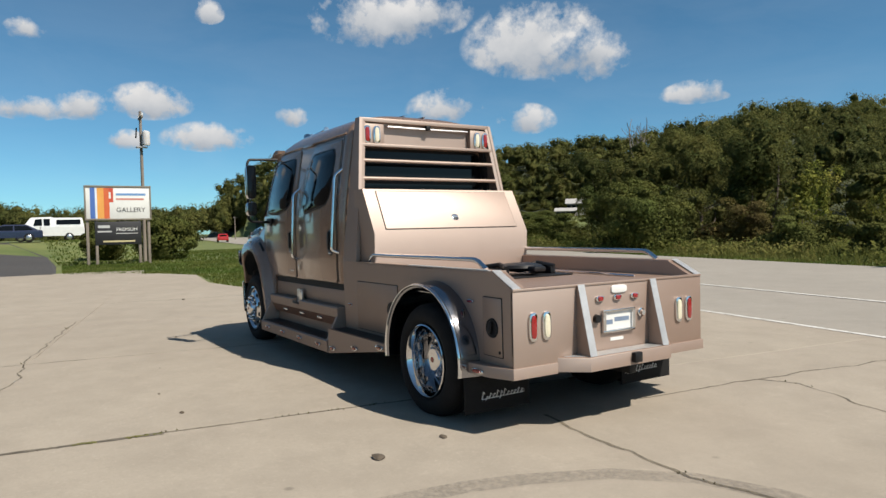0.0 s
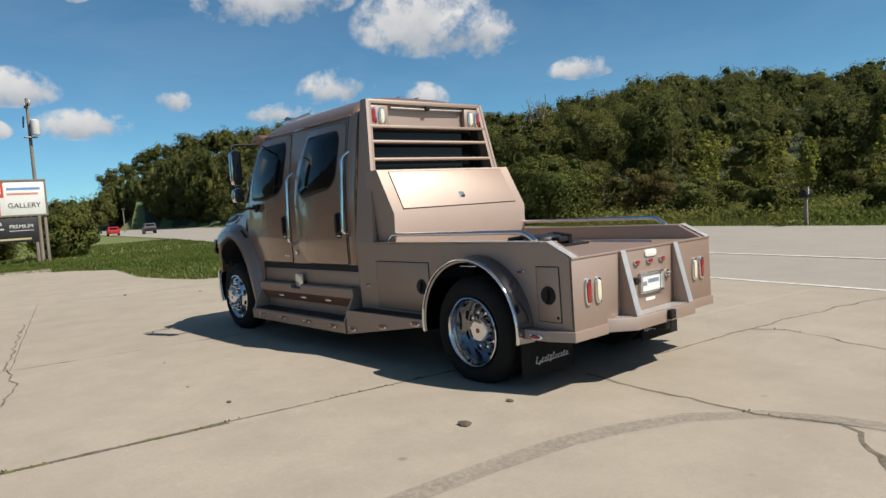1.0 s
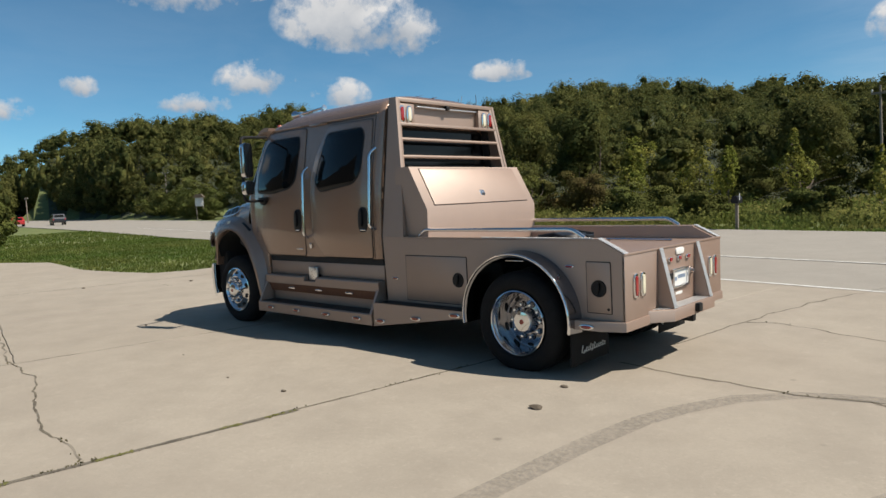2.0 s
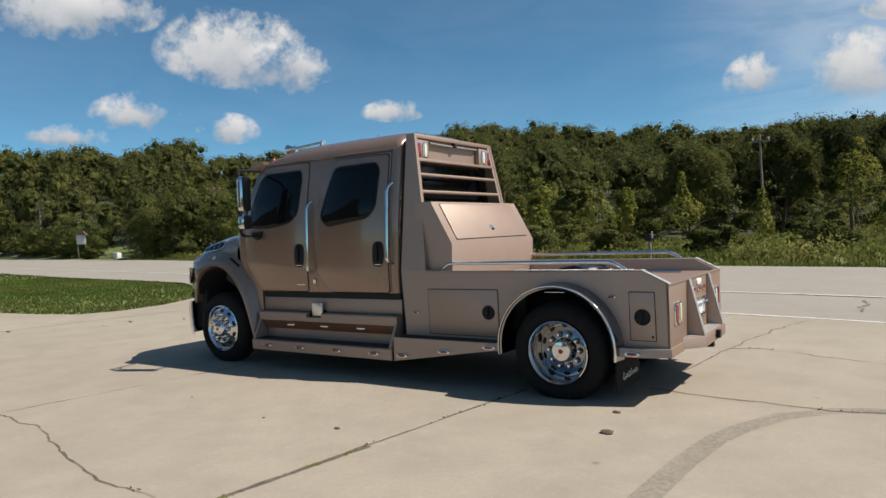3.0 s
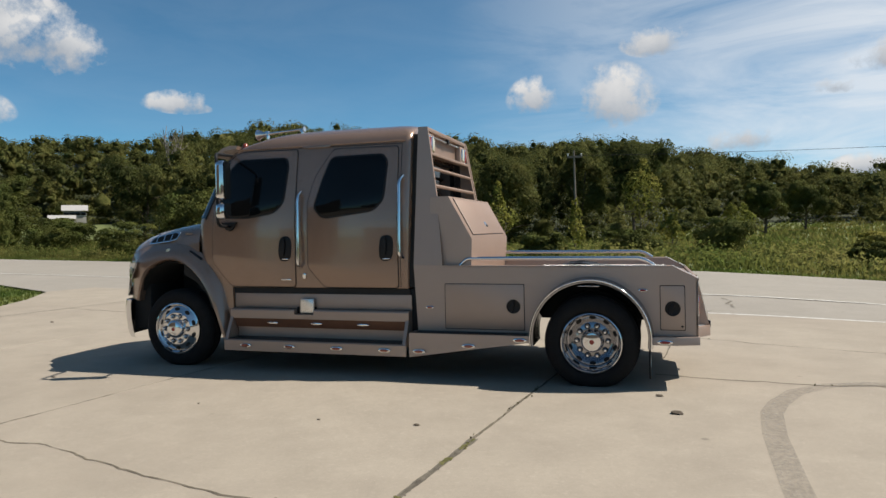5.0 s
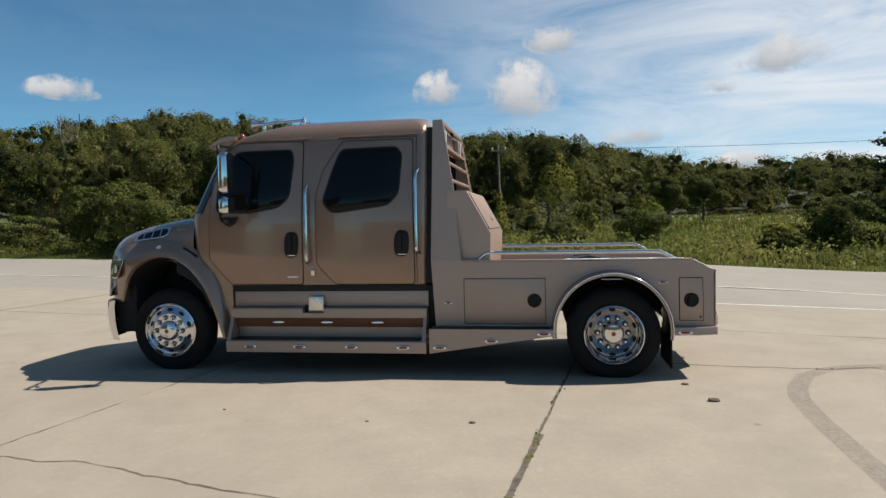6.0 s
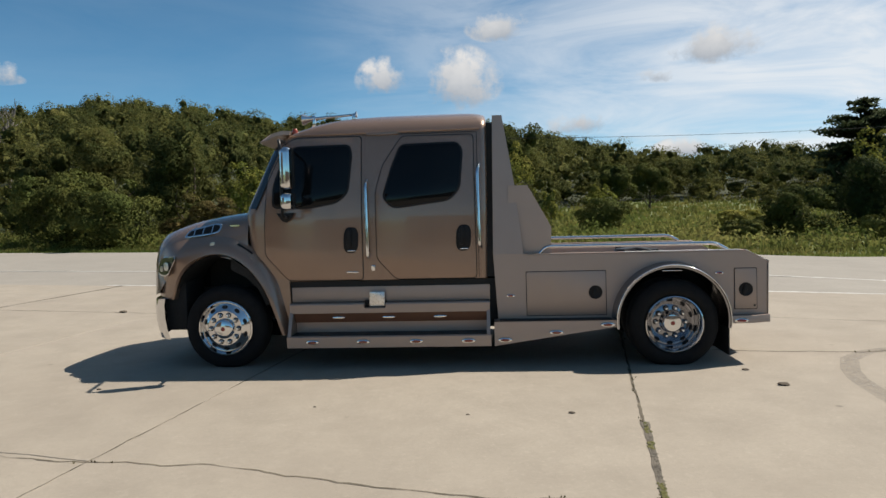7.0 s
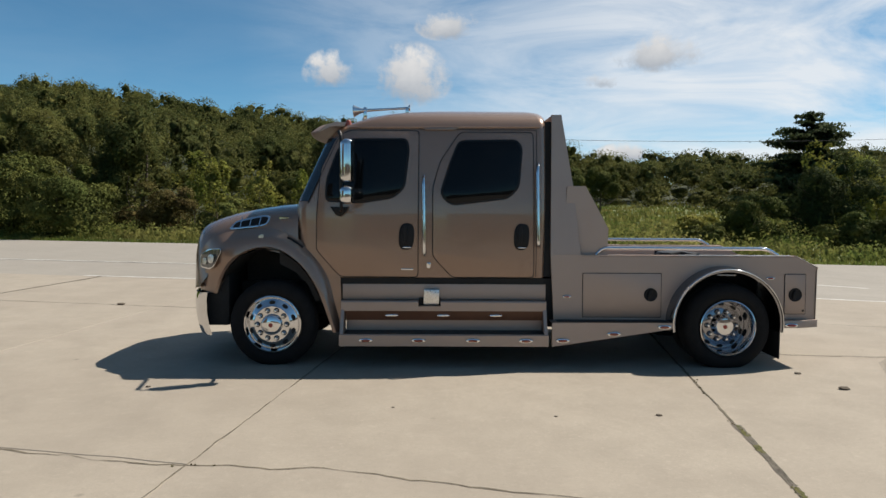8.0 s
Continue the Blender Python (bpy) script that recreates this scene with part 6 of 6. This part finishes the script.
def arch_points(r, a0, a1, n=26):
    return [(ARCH_C[0] + r * math.cos(radians(a0 + (a1 - a0) * k / n)), ARCH_C[1] + r * math.sin(radians(a0 + (a1 - a0) * k / n))) for k in range(n + 1)]


def tread(origin, u, v, nu, nv, size=0.011, high=0.005):
    """Rows of raised lozenges on a plate: origin and the two steps from one to the next."""
    bm = bmesh.new()
    o, u, v = Vector(origin), Vector(u), Vector(v)
    n = u.cross(v).normalized()
    a, b = u.normalized() * size, v.normalized() * size
    for i in range(nu):
        for k in range(nv):
            c = o + u * (i + 0.5 * (k % 2)) + v * k
            ring = [bm.verts.new(c + w) for w in (a, b, -a, -b)]
            tip = bm.verts.new(c + n * high)
            for j in range(4):
                bm.faces.new((ring[j], ring[(j + 1) % 4], tip))
    return bm


for far in (False, True):
    def side(bm):
        return mirror_y(bm) if far else bm

    outline = [(0.565, 0.475), (0.522, 1.19), (3.16, 1.18), (3.385, 1.06), (3.385, 0.50)] + arch_points(ARCH_R, -2, 182)
    panel = part("bed_side", side(slab(outline, 0.03, lambda x, z, w: Vector((x, 0.03 - w, z)))), PAINT_FLAT, truck)
    # top rail of the side, with its sloped end
    part("side_rail_top", side(box(0.84, 3.16, 0.0, 0.13, 1.165, 1.184, 0.004)), PAINT_FLAT, panel)
    part("side_inner", side(slab([(0.84, 1.03), (3.385, 1.03), (3.385, 1.058), (3.155, 1.175), (0.84, 1.175)], 0.13, lambda x, z, w: Vector((x, 0.012 + w * 0.9, z)))), PAINT_FLAT, panel)
    bm = loft([[(3.15, 0.0, 1.19), (3.15, 0.075, 1.19)], [(3.392, 0.0, 1.067), (3.392, 0.075, 1.067)], [(3.392, 0.0, 1.05), (3.392, 0.075, 1.05)]])
    cap = part("corner_plate", side(bm), DIAMOND, panel, "bright diamond-plate corner cap")
    part("tread_pattern", side(tread((3.165, 0.010, 1.185), (0.0225, 0, -0.01145), (0, 0.024, 0), 10, 3, 0.009, 0.003)), DIAMOND, cap)
    # lockers with latches
    for pts, lx, lz in (([(0.875, 0.525), (1.713, 0.525), (1.708, 0.992), (0.872, 0.992)], 1.60, 0.765), ([(3.045, 0.565), (3.268, 0.565), (3.262, 0.99), (3.042, 0.99)], 3.155, 0.77)):
        seal = side(slab(rounded(grow(pts, 0.006), 0.012), 0.004, lambda x, z, w: Vector((x, -w, z))))
        part("locker_seal", seal, BLACK, panel)
        locker = part("locker_door", side(slab(rounded(pts, 0.012), 0.009, lambda x, z, w: Vector((x, -w, z)), (), 0.003)), PAINT_FLAT, panel)
        part("locker_latch", side(lathe([(0.0, -0.010), (0.045, -0.013), (0.068, -0.018), (0.073, -0.012), (0.074, 0.0)], 24, "y", (lx, 0, lz))), BLACK, locker, "round black paddle latch")
        part("latch_handle", side(slab(lozenge(lx - 0.012, lz, 0.04, 0.10, 0.2), 0.014, lambda x, z, w: Vector((x, -0.016 - w, z)), (), 0.004)), BLACK, locker)
    if not far:
        marker(2.88, -0.001, 0.947, panel, True, 0.62)
        marker(0.70, -0.001, 0.742, panel, False, 0.62)
        part("keyhole", lathe([(0.0, -0.006), (0.011, -0.006), (0.012, 0.0)], 10, "y", (3.243, -0.008, 0.60)), BLACK, panel)
    # rack leg
    leg = [(0.522, 1.19), (0.845, 1.19), (0.768, 1.92), (0.645, 2.69), (0.54, 2.69)]
    part("rack_leg", side(slab(leg, 0.035, lambda x, z, w: Vector((x, 0.035 + rack_lean(z) - w, z)), [1.4, 1.7, 2.0, 2.3, 2.5])), PAINT_FLAT, truck)
    inner = [(0.845, 1.19), (0.768, 1.92), (0.645, 2.69)]
    bm = loft([[(x, rack_lean(z), z), (x - 0.015, rack_lean(z) + 0.075, z)] for x, z in inner])
    part("leg_flange", side(bm), PAINT_FLAT, truck)
    # black strip that fills the gap between cab and rack
    rows = [[(x, rack_lean(z) + d, z) for x, d in ((0.45, 0.05), (0.56, 0.05), (0.56, 0.08), (0.45, 0.08))] for z in (0.95, 1.19, 1.9, 2.62)]
    part("cab_gap_filler", side(loft(rows, closed=True)), UNDER, truck, "black strip between cab and rack")
    # rear wheel flare
    rows = []
    for x, z in arch_points(1.0, -8, 188, 40):
        dx, dz = x - ARCH_C[0], z - ARCH_C[1]
        rows.append([(ARCH_C[0] + dx * r, y, ARCH_C[1] + dz * r) for r, y in ((0.608, 0.005), (0.601, -0.05), (0.595, -0.10), (0.590, -0.14), (0.587, -0.165), (0.570, -0.17), (0.556, -0.16), (0.552, -0.10), (0.556, 0.32))])
    flare = part("rear_fender", side(loft(rows)), STEEL, truck, "polished steel fender")
    rows = []
    for x, z in arch_points(1.0, -8, 188, 40):
        dx, dz = x - ARCH_C[0], z - ARCH_C[1]
        rows.append([(ARCH_C[0] + dx * r, y, ARCH_C[1] + dz * r) for r, y in ((0.589, -0.155), (0.592, -0.165), (0.590, -0.178), (0.584, -0.184), (0.577, -0.182), (0.573, -0.172))])
    part("fender_trim", side(loft(rows)), CHROME, flare, "polished fender lip")
    part("fender_lamp_bar", side(box(2.27, 2.47, -0.11, -0.10, 0.987, 0.994, 0.002)), CHROME, flare)
    # chrome cargo rail
    rail = [(1.02, 0.07, 1.185), (1.09, 0.07, 1.258), (2.87, 0.07, 1.258), (2.99, 0.07, 1.185)]
    part("cargo_rail", side(tube(soft_path(rail, 0.06), 0.02, 12)), CHROME, truck, "chrome tubular cargo rail")
    if not far:
        strip = part("rail_strip", side(box(1.9, 3.1, 0.004, 0.03, 1.184, 1.19)), DIAMOND, truck)
        part("tread_pattern", tread((1.92, 0.012, 1.191), (0.0245, 0, 0), (0, 0.012, 0), 48, 1, 0.008, 0.006), DIAMOND, strip)
    # tail ledge at the corner
    part("tail_ledge", side(slab([(2.93, -0.10), (3.20, -0.085), (3.402, -0.012), (3.402, 0.40), (2.93, 0.40)], 0.08, lambda a, b, c: Vector((a, b, 0.425 + c)), (), 0.005)), PAINT_FLAT, truck)
    flap = part("mud_flap", side(box(2.935, 2.95, -0.125, 0.50, 0.10, 0.42, 0.003)), RUBBER, truck, "black rubber mud flap with white script")
    for k in range(12):
        h = (0.055, 0.032, 0.036, 0.032, 0.05, 0.058, 0.056, 0.03, 0.032, 0.032, 0.045, 0.032)[k]
        y0 = (0.03 if not far else 2 * MID - 0.46) + 0.034 * k
        base = 0.200 - 0.016 * (k in (1, 5))
        bm = tube([(2.953, y0, base), (2.953, y0 + 0.010, base + h * 0.5), (2.953, y0 + 0.016, base + h), (2.953, y0 + 0.028, base + h * 0.7)], 0.0035, 5)
        part("script_stroke", bm, WHITE, flap)
    part("script_stroke", tube([(2.953, (0.03 if not far else 2 * MID - 0.46), 0.198), (2.953, (0.44 if not far else 2 * MID - 0.05), 0.205)], 0.003, 5), WHITE, flap)
marker(3.08, -0.089, 0.455, truck, True)

part("bed_deck", box(0.60, 3.386, 0.03, 2 * MID - 0.03, 1.025, 1.05), PAINT_FLAT, truck)
part("tail_cap", box(3.36, 3.396, 0.0, 2 * MID, 1.046, 1.066, 0.004), PAINT_FLAT, truck)
tail = part("tailgate_panel", box(3.365, 3.39, 0.0, 2 * MID, 0.44, 1.046, 0.004), PAINT_FLAT, truck)
bm = slab([(3.37, 0.40), (3.385, 0.40), (3.545, 0.59), (3.545, 2 * MID - 0.575), (3.385, 2 * MID - 0.40), (3.37, 2 * MID - 0.40)], 0.105, lambda x, y, w: Vector((x, y, 0.432 + w)), (), 0.006)
part("step_bumper", bm, PAINT_FLAT, truck)
part("bumper_tread", slab([(3.40, 0.46), (3.525, 0.62), (3.525, 2 * MID - 0.61), (3.40, 2 * MID - 0.46)], 0.004, lambda x, y, w: Vector((x, y, 0.538 + w))), DIAMOND, truck, "diamond-plate step tread")
for y in (0.60, 1.385):
    strut = part("tail_strut", slab([(3.388, 1.055), (3.41, 1.055), (3.532, 0.54), (3.388, 0.54)], 0.06, lambda x, z, w, y=y: Vector((x, y + w, z))), PAINT_FLAT, truck)
    bm = loft([[(3.412, y - 0.004, 1.062), (3.412, y + 0.064, 1.062)], [(3.538, y - 0.004, 0.54), (3.538, y + 0.064, 0.54)]])
    face = part("strut_face", bm, DIAMOND, strut, "bright diamond-plate face")
    part("tread_pattern", tread((3.416, y + 0.008, 1.05), (0, 0.024, 0), (0.00565, 0, -0.0234), 2, 22, 0.009, 0.003), DIAMOND, face)


def oval_lamp(x, y, z, w, h, mat, parent, name="tail_lamp"):
    bm = slab(lozenge(y, z, w, h, 0, 22, 0.62), 0.016, lambda a, b, c: Vector((x + c, a, b)), (), 0.006)
    lamp = part(name, bm, CHROME, parent, "oval lamp with chrome bezel")
    bm = slab(lozenge(y, z, w * 0.6, h * 0.80, 0, 20, 0.62), 0.012, lambda a, b, c: Vector((x + 0.012 + c, a, b)), (), 0.005)
    part("lens", bm, mat, lamp)


for y, mat in ((0.175, RED_LENS), (0.30, CLEAR_LENS), (1.745, CLEAR_LENS), (1.87, RED_LENS)):
    oval_lamp(3.39, y, 0.785, 0.085, 0.21, mat, truck)
for y in (0.835, 1.025, 1.215):
    oval_lamp(3.39, y, 0.94, 0.085, 0.045, RED_LENS, truck, "tail_marker_lamp")
part("maker_badge", slab(lozenge(1.045, 1.004, 0.17, 0.062, 0, 20, 0.5), 0.012, lambda a, b, c: Vector((3.39 + c, a, b)), (), 0.004), WHITE, truck, "white oval badge")
plate_frame = part("plate_holder", join(box(3.39, 3.415, 0.855, 1.205, 0.672, 0.69, 0.003), box(3.39, 3.415, 0.855, 1.205, 0.832, 0.85, 0.003), box(3.39, 3.415, 0.855, 0.885, 0.69, 0.832), box(3.39, 3.415, 1.175, 1.205, 0.69, 0.832)), CHROME, truck, "chrome plate frame")
part("dealer_plate", box(3.39, 3.397, 0.886, 1.174, 0.691, 0.831), WHITE, plate_frame, "white dealer plate")
BAR_BLUE = material("plate_bar", (0.16, 0.21, 0.29), 0.5)
part("plate_bar", box(3.397, 3.3985, 0.99, 1.15, 0.752, 0.785), BAR_BLUE, plate_frame)
part("plate_bar", box(3.397, 3.3985, 0.90, 0.97, 0.735, 0.77), BAR_BLUE, plate_frame)
part("plug_socket", lathe([(0.0, 0.03), (0.03, 0.03), (0.034, 0.0)], 16, "x", (3.39, 0.80, 0.79)), BLACK, truck, "black trailer socket")
part("tail_lock", lathe([(0.0, 0.035), (0.02, 0.035), (0.024, 0.012), (0.036, 0.01), (0.036, 0.0)], 16, "x", (3.39, 1.29, 0.80)), CHROME, truck, "chrome tail lock")
part("tail_tag", box(3.39, 3.393, 0.95, 1.09, 0.605, 0.63), WHITE, truck, "small pale tag")
part("hitch_receiver", join(box(3.50, 3.585, 1.015, 1.095, 0.452, 0.53, 0.008), box(3.2, 3.52, 1.02, 1.09, 0.36, 0.44, 0.005)), BLACK, truck, "black hitch receiver")

# gooseneck hitch on the deck
hitch = part("hitch_plate", join(box(2.0, 2.48, 0.62, 1.42, 1.05, 1.066, 0.004), box(2.05, 2.36, 0.72, 0.78, 1.06, 1.13, 0.01), box(2.05, 2.36, 1.26, 1.32, 1.06, 1.13, 0.01)), BLACK, truck, "black fifth-wheel hitch")
part("hitch_head", join(lathe([(0.0, 1.165), (0.10, 1.17), (0.20, 1.155), (0.22, 1.13), (0.16, 1.10), (0.0, 1.08)], 26, "z", (2.2, 1.02, 0)), box(2.2, 2.50, 0.95, 1.09, 1.10, 1.15, 0.02), tube([(2.05, 0.74, 1.14), (2.2, 0.80, 1.16), (2.36, 0.74, 1.13)], 0.025, 8), tube([(2.05, 1.30, 1.14), (2.2, 1.24, 1.16), (2.36, 1.30, 1.13)], 0.025, 8)), BLACK, hitch)
part("deck_rod", tube([(1.5, 1.62, 1.062), (3.1, 1.55, 1.062)], 0.010, 8), CHROME, truck)

# headache rack: tool box, louvre bars, lamps
tool_prof = [(0.66, 1.06), (1.135, 1.06), (1.152, 1.465), (0.90, 1.922), (0.70, 1.922)]
part("tool_box", slab(tool_prof, 2 * MID - 0.13, lambda x, z, w: Vector((x, 0.065 + w, z)), (), 0.0), PAINT_FLAT, truck)


def on_lid(u, v, w):
    """A place on the tool box's slanted lid: u across, v up the slope."""
    a, b = Vector((1.152, 0, 1.465)), Vector((0.90, 0, 1.922))
    d = (b - a).normalized()
    n = Vector((-d.z, 0, d.x)) * -1
    return a + d * v + n * w + Vector((0, u, 0))


length = (Vector((1.152, 1.465)) - Vector((0.90, 1.922))).length
lid_pts = [(0.205, 0.05), (2 * MID - 0.20, 0.05), (2 * MID - 0.20, length - 0.03), (0.205, length - 0.03)]
part("lid_seal", slab(grow(lid_pts, 0.006), 0.004, on_lid), BLACK, truck)
lid = part("tool_box_lid", slab(rounded(lid_pts, 0.015), 0.011, on_lid, (), 0.003), PAINT_FLAT, truck)
part("lid_latch", join(slab(lozenge(1.06, 0.175, 0.085, 0.075, 0, 18, 0.6), 0.014, on_lid, (), 0.004)), CHROME, lid, "chrome paddle latch")
part("latch_paddle", slab(lozenge(1.065, 0.155, 0.055, 0.03, 0, 14, 0.8), 0.022, on_lid, (), 0.004), BLACK, lid)


def rack_x(z):
    return along([(1.19, 0.845), (1.92, 0.768), (2.69, 0.645)], z)


def rack_bar(z, h, x_back, name, mat=PAINT_FLAT):
    y0 = rack_lean(z) + 0.02
    x = rack_x(z)
    return part(name, box(x - x_back, x - 0.008, y0, 2 * MID - y0, z - h / 2, z + h / 2, 0.006), mat, truck)


rack_bar(2.67, 0.045, 0.10, "rack_top_bar")
y0 = rack_lean(2.5) + 0.02
part("rack_upper_plate", box(0.555, 0.57, y0, 2 * MID - y0, 2.40, 2.66), PAINT_FLAT, truck)
rack_bar(2.40, 0.032, 0.09, "rack_bar")
for z in (2.235, 2.045):
    x, y0 = rack_x(z) - 0.03, rack_lean(z) + 0.01
    part("rack_bar", tube([(x, y0, z), (x, MID, z), (x, 2 * MID - y0, z)], 0.019, 12), PAINT_FLAT, truck)
part("rack_wire", tube([(0.615, 0.52, 2.612), (0.62, 1.0, 2.607), (0.615, 1.56, 2.612)], 0.010, 8), ALU, truck)
for y, mat in ((0.262, RED_LENS), (0.375, CLEAR_LENS), (1.675, CLEAR_LENS), (1.788, RED_LENS)):
    oval_lamp(0.635, y, 2.515, 0.085, 0.19, mat, truck, "rack_lamp")
for y in (0.335, 1.715):
    part("lamp_plate", box(0.57, 0.635, y - 0.13, y + 0.13, 2.41, 2.63, 0.006), PAINT_FLAT, truck)
part("rack_camera", box(0.60, 0.65, 0.99, 1.05, 2.595, 2.645, 0.01), BLACK, truck, "small black rear camera")
window_pts = rounded([(0.20, 1.97), (2 * MID - 0.20, 1.97), (2 * MID - 0.25, 2.36), (0.25, 2.36)], 0.09)
part("cab_rear_window", slab(window_pts, 0.012, lambda y, z, w: Vector((0.478 + w, y, z))), GLASS, truck, "dark rear cab window")
part("window_seal", slab(rounded(grow([(0.20, 1.97), (2 * MID - 0.20, 1.97), (2 * MID - 0.25, 2.36), (0.25, 2.36)], 0.03), 0.11), 0.006, lambda y, z, w: Vector((0.478 + w, y, z))), BLACK, truck)
part("cab_mount", box(0.482, 0.53, 0.30, 2 * MID - 0.30, 0.95, 1.9), BLACK, truck)


# ---- running gear
def build_wheel(name, x, y, z, dish, far, parent):
    wheel = new(name)
    wheel.parent = parent
    wheel.location = (x, y, z)
    wheel.rotation_euler = (0, 0, math.pi if far else 0)
    tyre = [(0.292, 0.045), (0.300, 0.020), (0.318, -0.004), (0.352, -0.016), (0.395, -0.012), (0.428, 0.004), (0.445, 0.020), (0.458, 0.040), (0.464, 0.060),
            (0.465, 0.085), (0.455, 0.087), (0.455, 0.095), (0.465, 0.097), (0.466, 0.125), (0.456, 0.127), (0.456, 0.135), (0.466, 0.137), (0.465, 0.165), (0.455, 0.167),
            (0.455, 0.175), (0.465, 0.177), (0.462, 0.20), (0.445, 0.235), (0.40, 0.255), (0.34, 0.255), (0.295, 0.235)]
    bm = lathe(tyre, 64)
    for v in bm.verts:
        v.co.z = max(v.co.z, 0.003 - z)
    part("tyre", bm, RUBBER, wheel, "black truck tyre")
    if dish:
        prof = [(0.292, 0.07), (0.300, 0.012), (0.297, -0.008), (0.288, -0.013), (0.281, -0.004), (0.278, 0.012), (0.268, 0.03), (0.264, 0.07), (0.262, 0.17), (0.258, 0.192)]
        disc, hub = [(0.258, 0.192), (0.252, 0.200), (0.232, 0.203), (0.205, 0.190), (0.190, 0.180), (0.100, 0.178)], [(0.118, 0.180), (0.112, 0.170), (0.106, 0.145), (0.103, 0.110), (0.100, 0.088), (0.088, 0.074), (0.045, 0.068), (0.0, 0.067)]
        hole_at, lug_at = 0.202, 0.178
    else:
        prof = [(0.296, 0.06), (0.306, 0.012), (0.302, -0.008), (0.290, -0.012), (0.280, 0.008), (0.268, 0.018), (0.245, 0.008), (0.205, -0.018), (0.190, -0.028), (0.188, -0.024)]
        disc, hub = [(0.188, -0.024), (0.110, -0.024)], [(0.112, -0.023), (0.108, -0.060), (0.098, -0.075), (0.082, -0.082), (0.035, -0.088), (0.0, -0.089)]
        hole_at, lug_at = 0.0, -0.025
    part("rim", lathe(prof, 56), ALLOY, wheel, "polished alloy rim")
    # the shade deep in the rear dish is put in as a darker metal
    part("wheel_disc", lathe(disc, 56), STEEL if dish else ALLOY, wheel)
    part("hub_cap", lathe(hub, 32), CHROME, wheel, "chrome hub cap")
    for k in range(10):
        t = 2 * math.pi * (k + 0.5) / 10
        bm = bmesh.new()
        c = Vector((0.2315 * math.cos(t), 0, 0.2315 * math.sin(t)))
        rad, tan = Vector((math.cos(t), 0, math.sin(t))), Vector((-math.sin(t), 0, math.cos(t)))
        slope = 0.45 if not dish else 0.25
        ring = [bm.verts.new(c + tan * 0.033 * math.cos(q) + rad * 0.0195 * math.sin(q) + Vector((0, hole_at - 0.005 + slope * 0.0195 * math.sin(q), 0))) for q in [2 * math.pi * i / 14 for i in range(14)]]
        bm.faces.new(ring)
        part("hand_hole", bm, UNDER, wheel)
    for k in range(10):
        t = 2 * math.pi * k / 10
        at = (0.153 * math.cos(t), 0, 0.153 * math.sin(t))
        part("nut_seat", lathe([(0.0, lug_at - 0.003), (0.029, lug_at - 0.003), (0.032, lug_at + 0.004)], 12, "y", at), UNDER, wheel)
        nut = lathe([(0.0, lug_at - 0.052), (0.012, lug_at - 0.050), (0.018, lug_at - 0.042), (0.0215, lug_at - 0.030), (0.0225, lug_at - 0.006), (0.0235, lug_at)], 10, "y", at)
        part("lug_nut", nut, CHROME, wheel)
    face = 0.065 if dish else -0.091
    part("hub_emblem", lathe([(0.0, face - 0.002), (0.022, face - 0.001), (0.024, face + 0.004)], 16), RED_LENS, wheel, "small red hub emblem")
    return wheel


build_wheel("front_wheel", -2.43, -0.055, 0.445, False, False, truck)
build_wheel("front_wheel", -2.43, 2 * MID + 0.055, 0.445, False, True, truck)
build_wheel("rear_wheel", 2.39, -0.13, 0.43, True, False, truck)
build_wheel("rear_wheel", 2.39, 2 * MID + 0.13, 0.43, True, True, truck)
for y in (0.16, 2 * MID - 0.41):
    bm = lathe([(0.30, 0.0), (0.40, -0.005), (0.455, 0.03), (0.465, 0.06), (0.465, 0.19), (0.455, 0.22), (0.40, 0.25), (0.30, 0.25)], 40, "y", (2.395, y, 0.445))
    for v in bm.verts:
        v.co.z = max(v.co.z, 0.003)
    part("inner_tyre", bm, RUBBER, truck)
for y in (0.58, 1.36):
    part("frame_rail", box(-3.1, 3.30, y, y + 0.08, 0.58, 0.83, 0.01), UNDER, truck)
part("rear_axle", join(tube([(2.395, 0.1, 0.445), (2.395, 1.94, 0.445)], 0.075, 14), lathe([(0.0, -0.2), (0.14, -0.15), (0.19, 0.0), (0.14, 0.15), (0.0, 0.2)], 18, "x", (2.395, 1.02, 0.445))), UNDER, truck)
part("front_axle", tube([(-2.43, 0.15, 0.42), (-2.43, 1.89, 0.42)], 0.06, 12), UNDER, truck)
part("fuel_tank", box(-1.6, 0.4, 0.10, 0.52, 0.32, 0.70, 0.05), UNDER, truck)
part("battery_box", box(-1.6, 0.4, 1.52, 1.94, 0.32, 0.70, 0.05), UNDER, truck)
part("engine_sump", box(-2.9, -1.7, 0.66, 1.36, 0.42, 1.2, 0.05), UNDER, truck)
for y in (0.065, 1.54):
    part("frame_bracket", box(0.40, 0.60, y, y + 0.43, 0.40, 0.93, 0.01), UNDER, truck)
part("bed_underside", join(box(0.62, 1.78, 0.04, 2.0, 0.56, 0.98), box(2.98, 3.36, 0.04, 2.0, 0.5, 0.98), box(1.78, 2.98, 0.55, 1.5, 0.60, 1.0)), UNDER, truck)
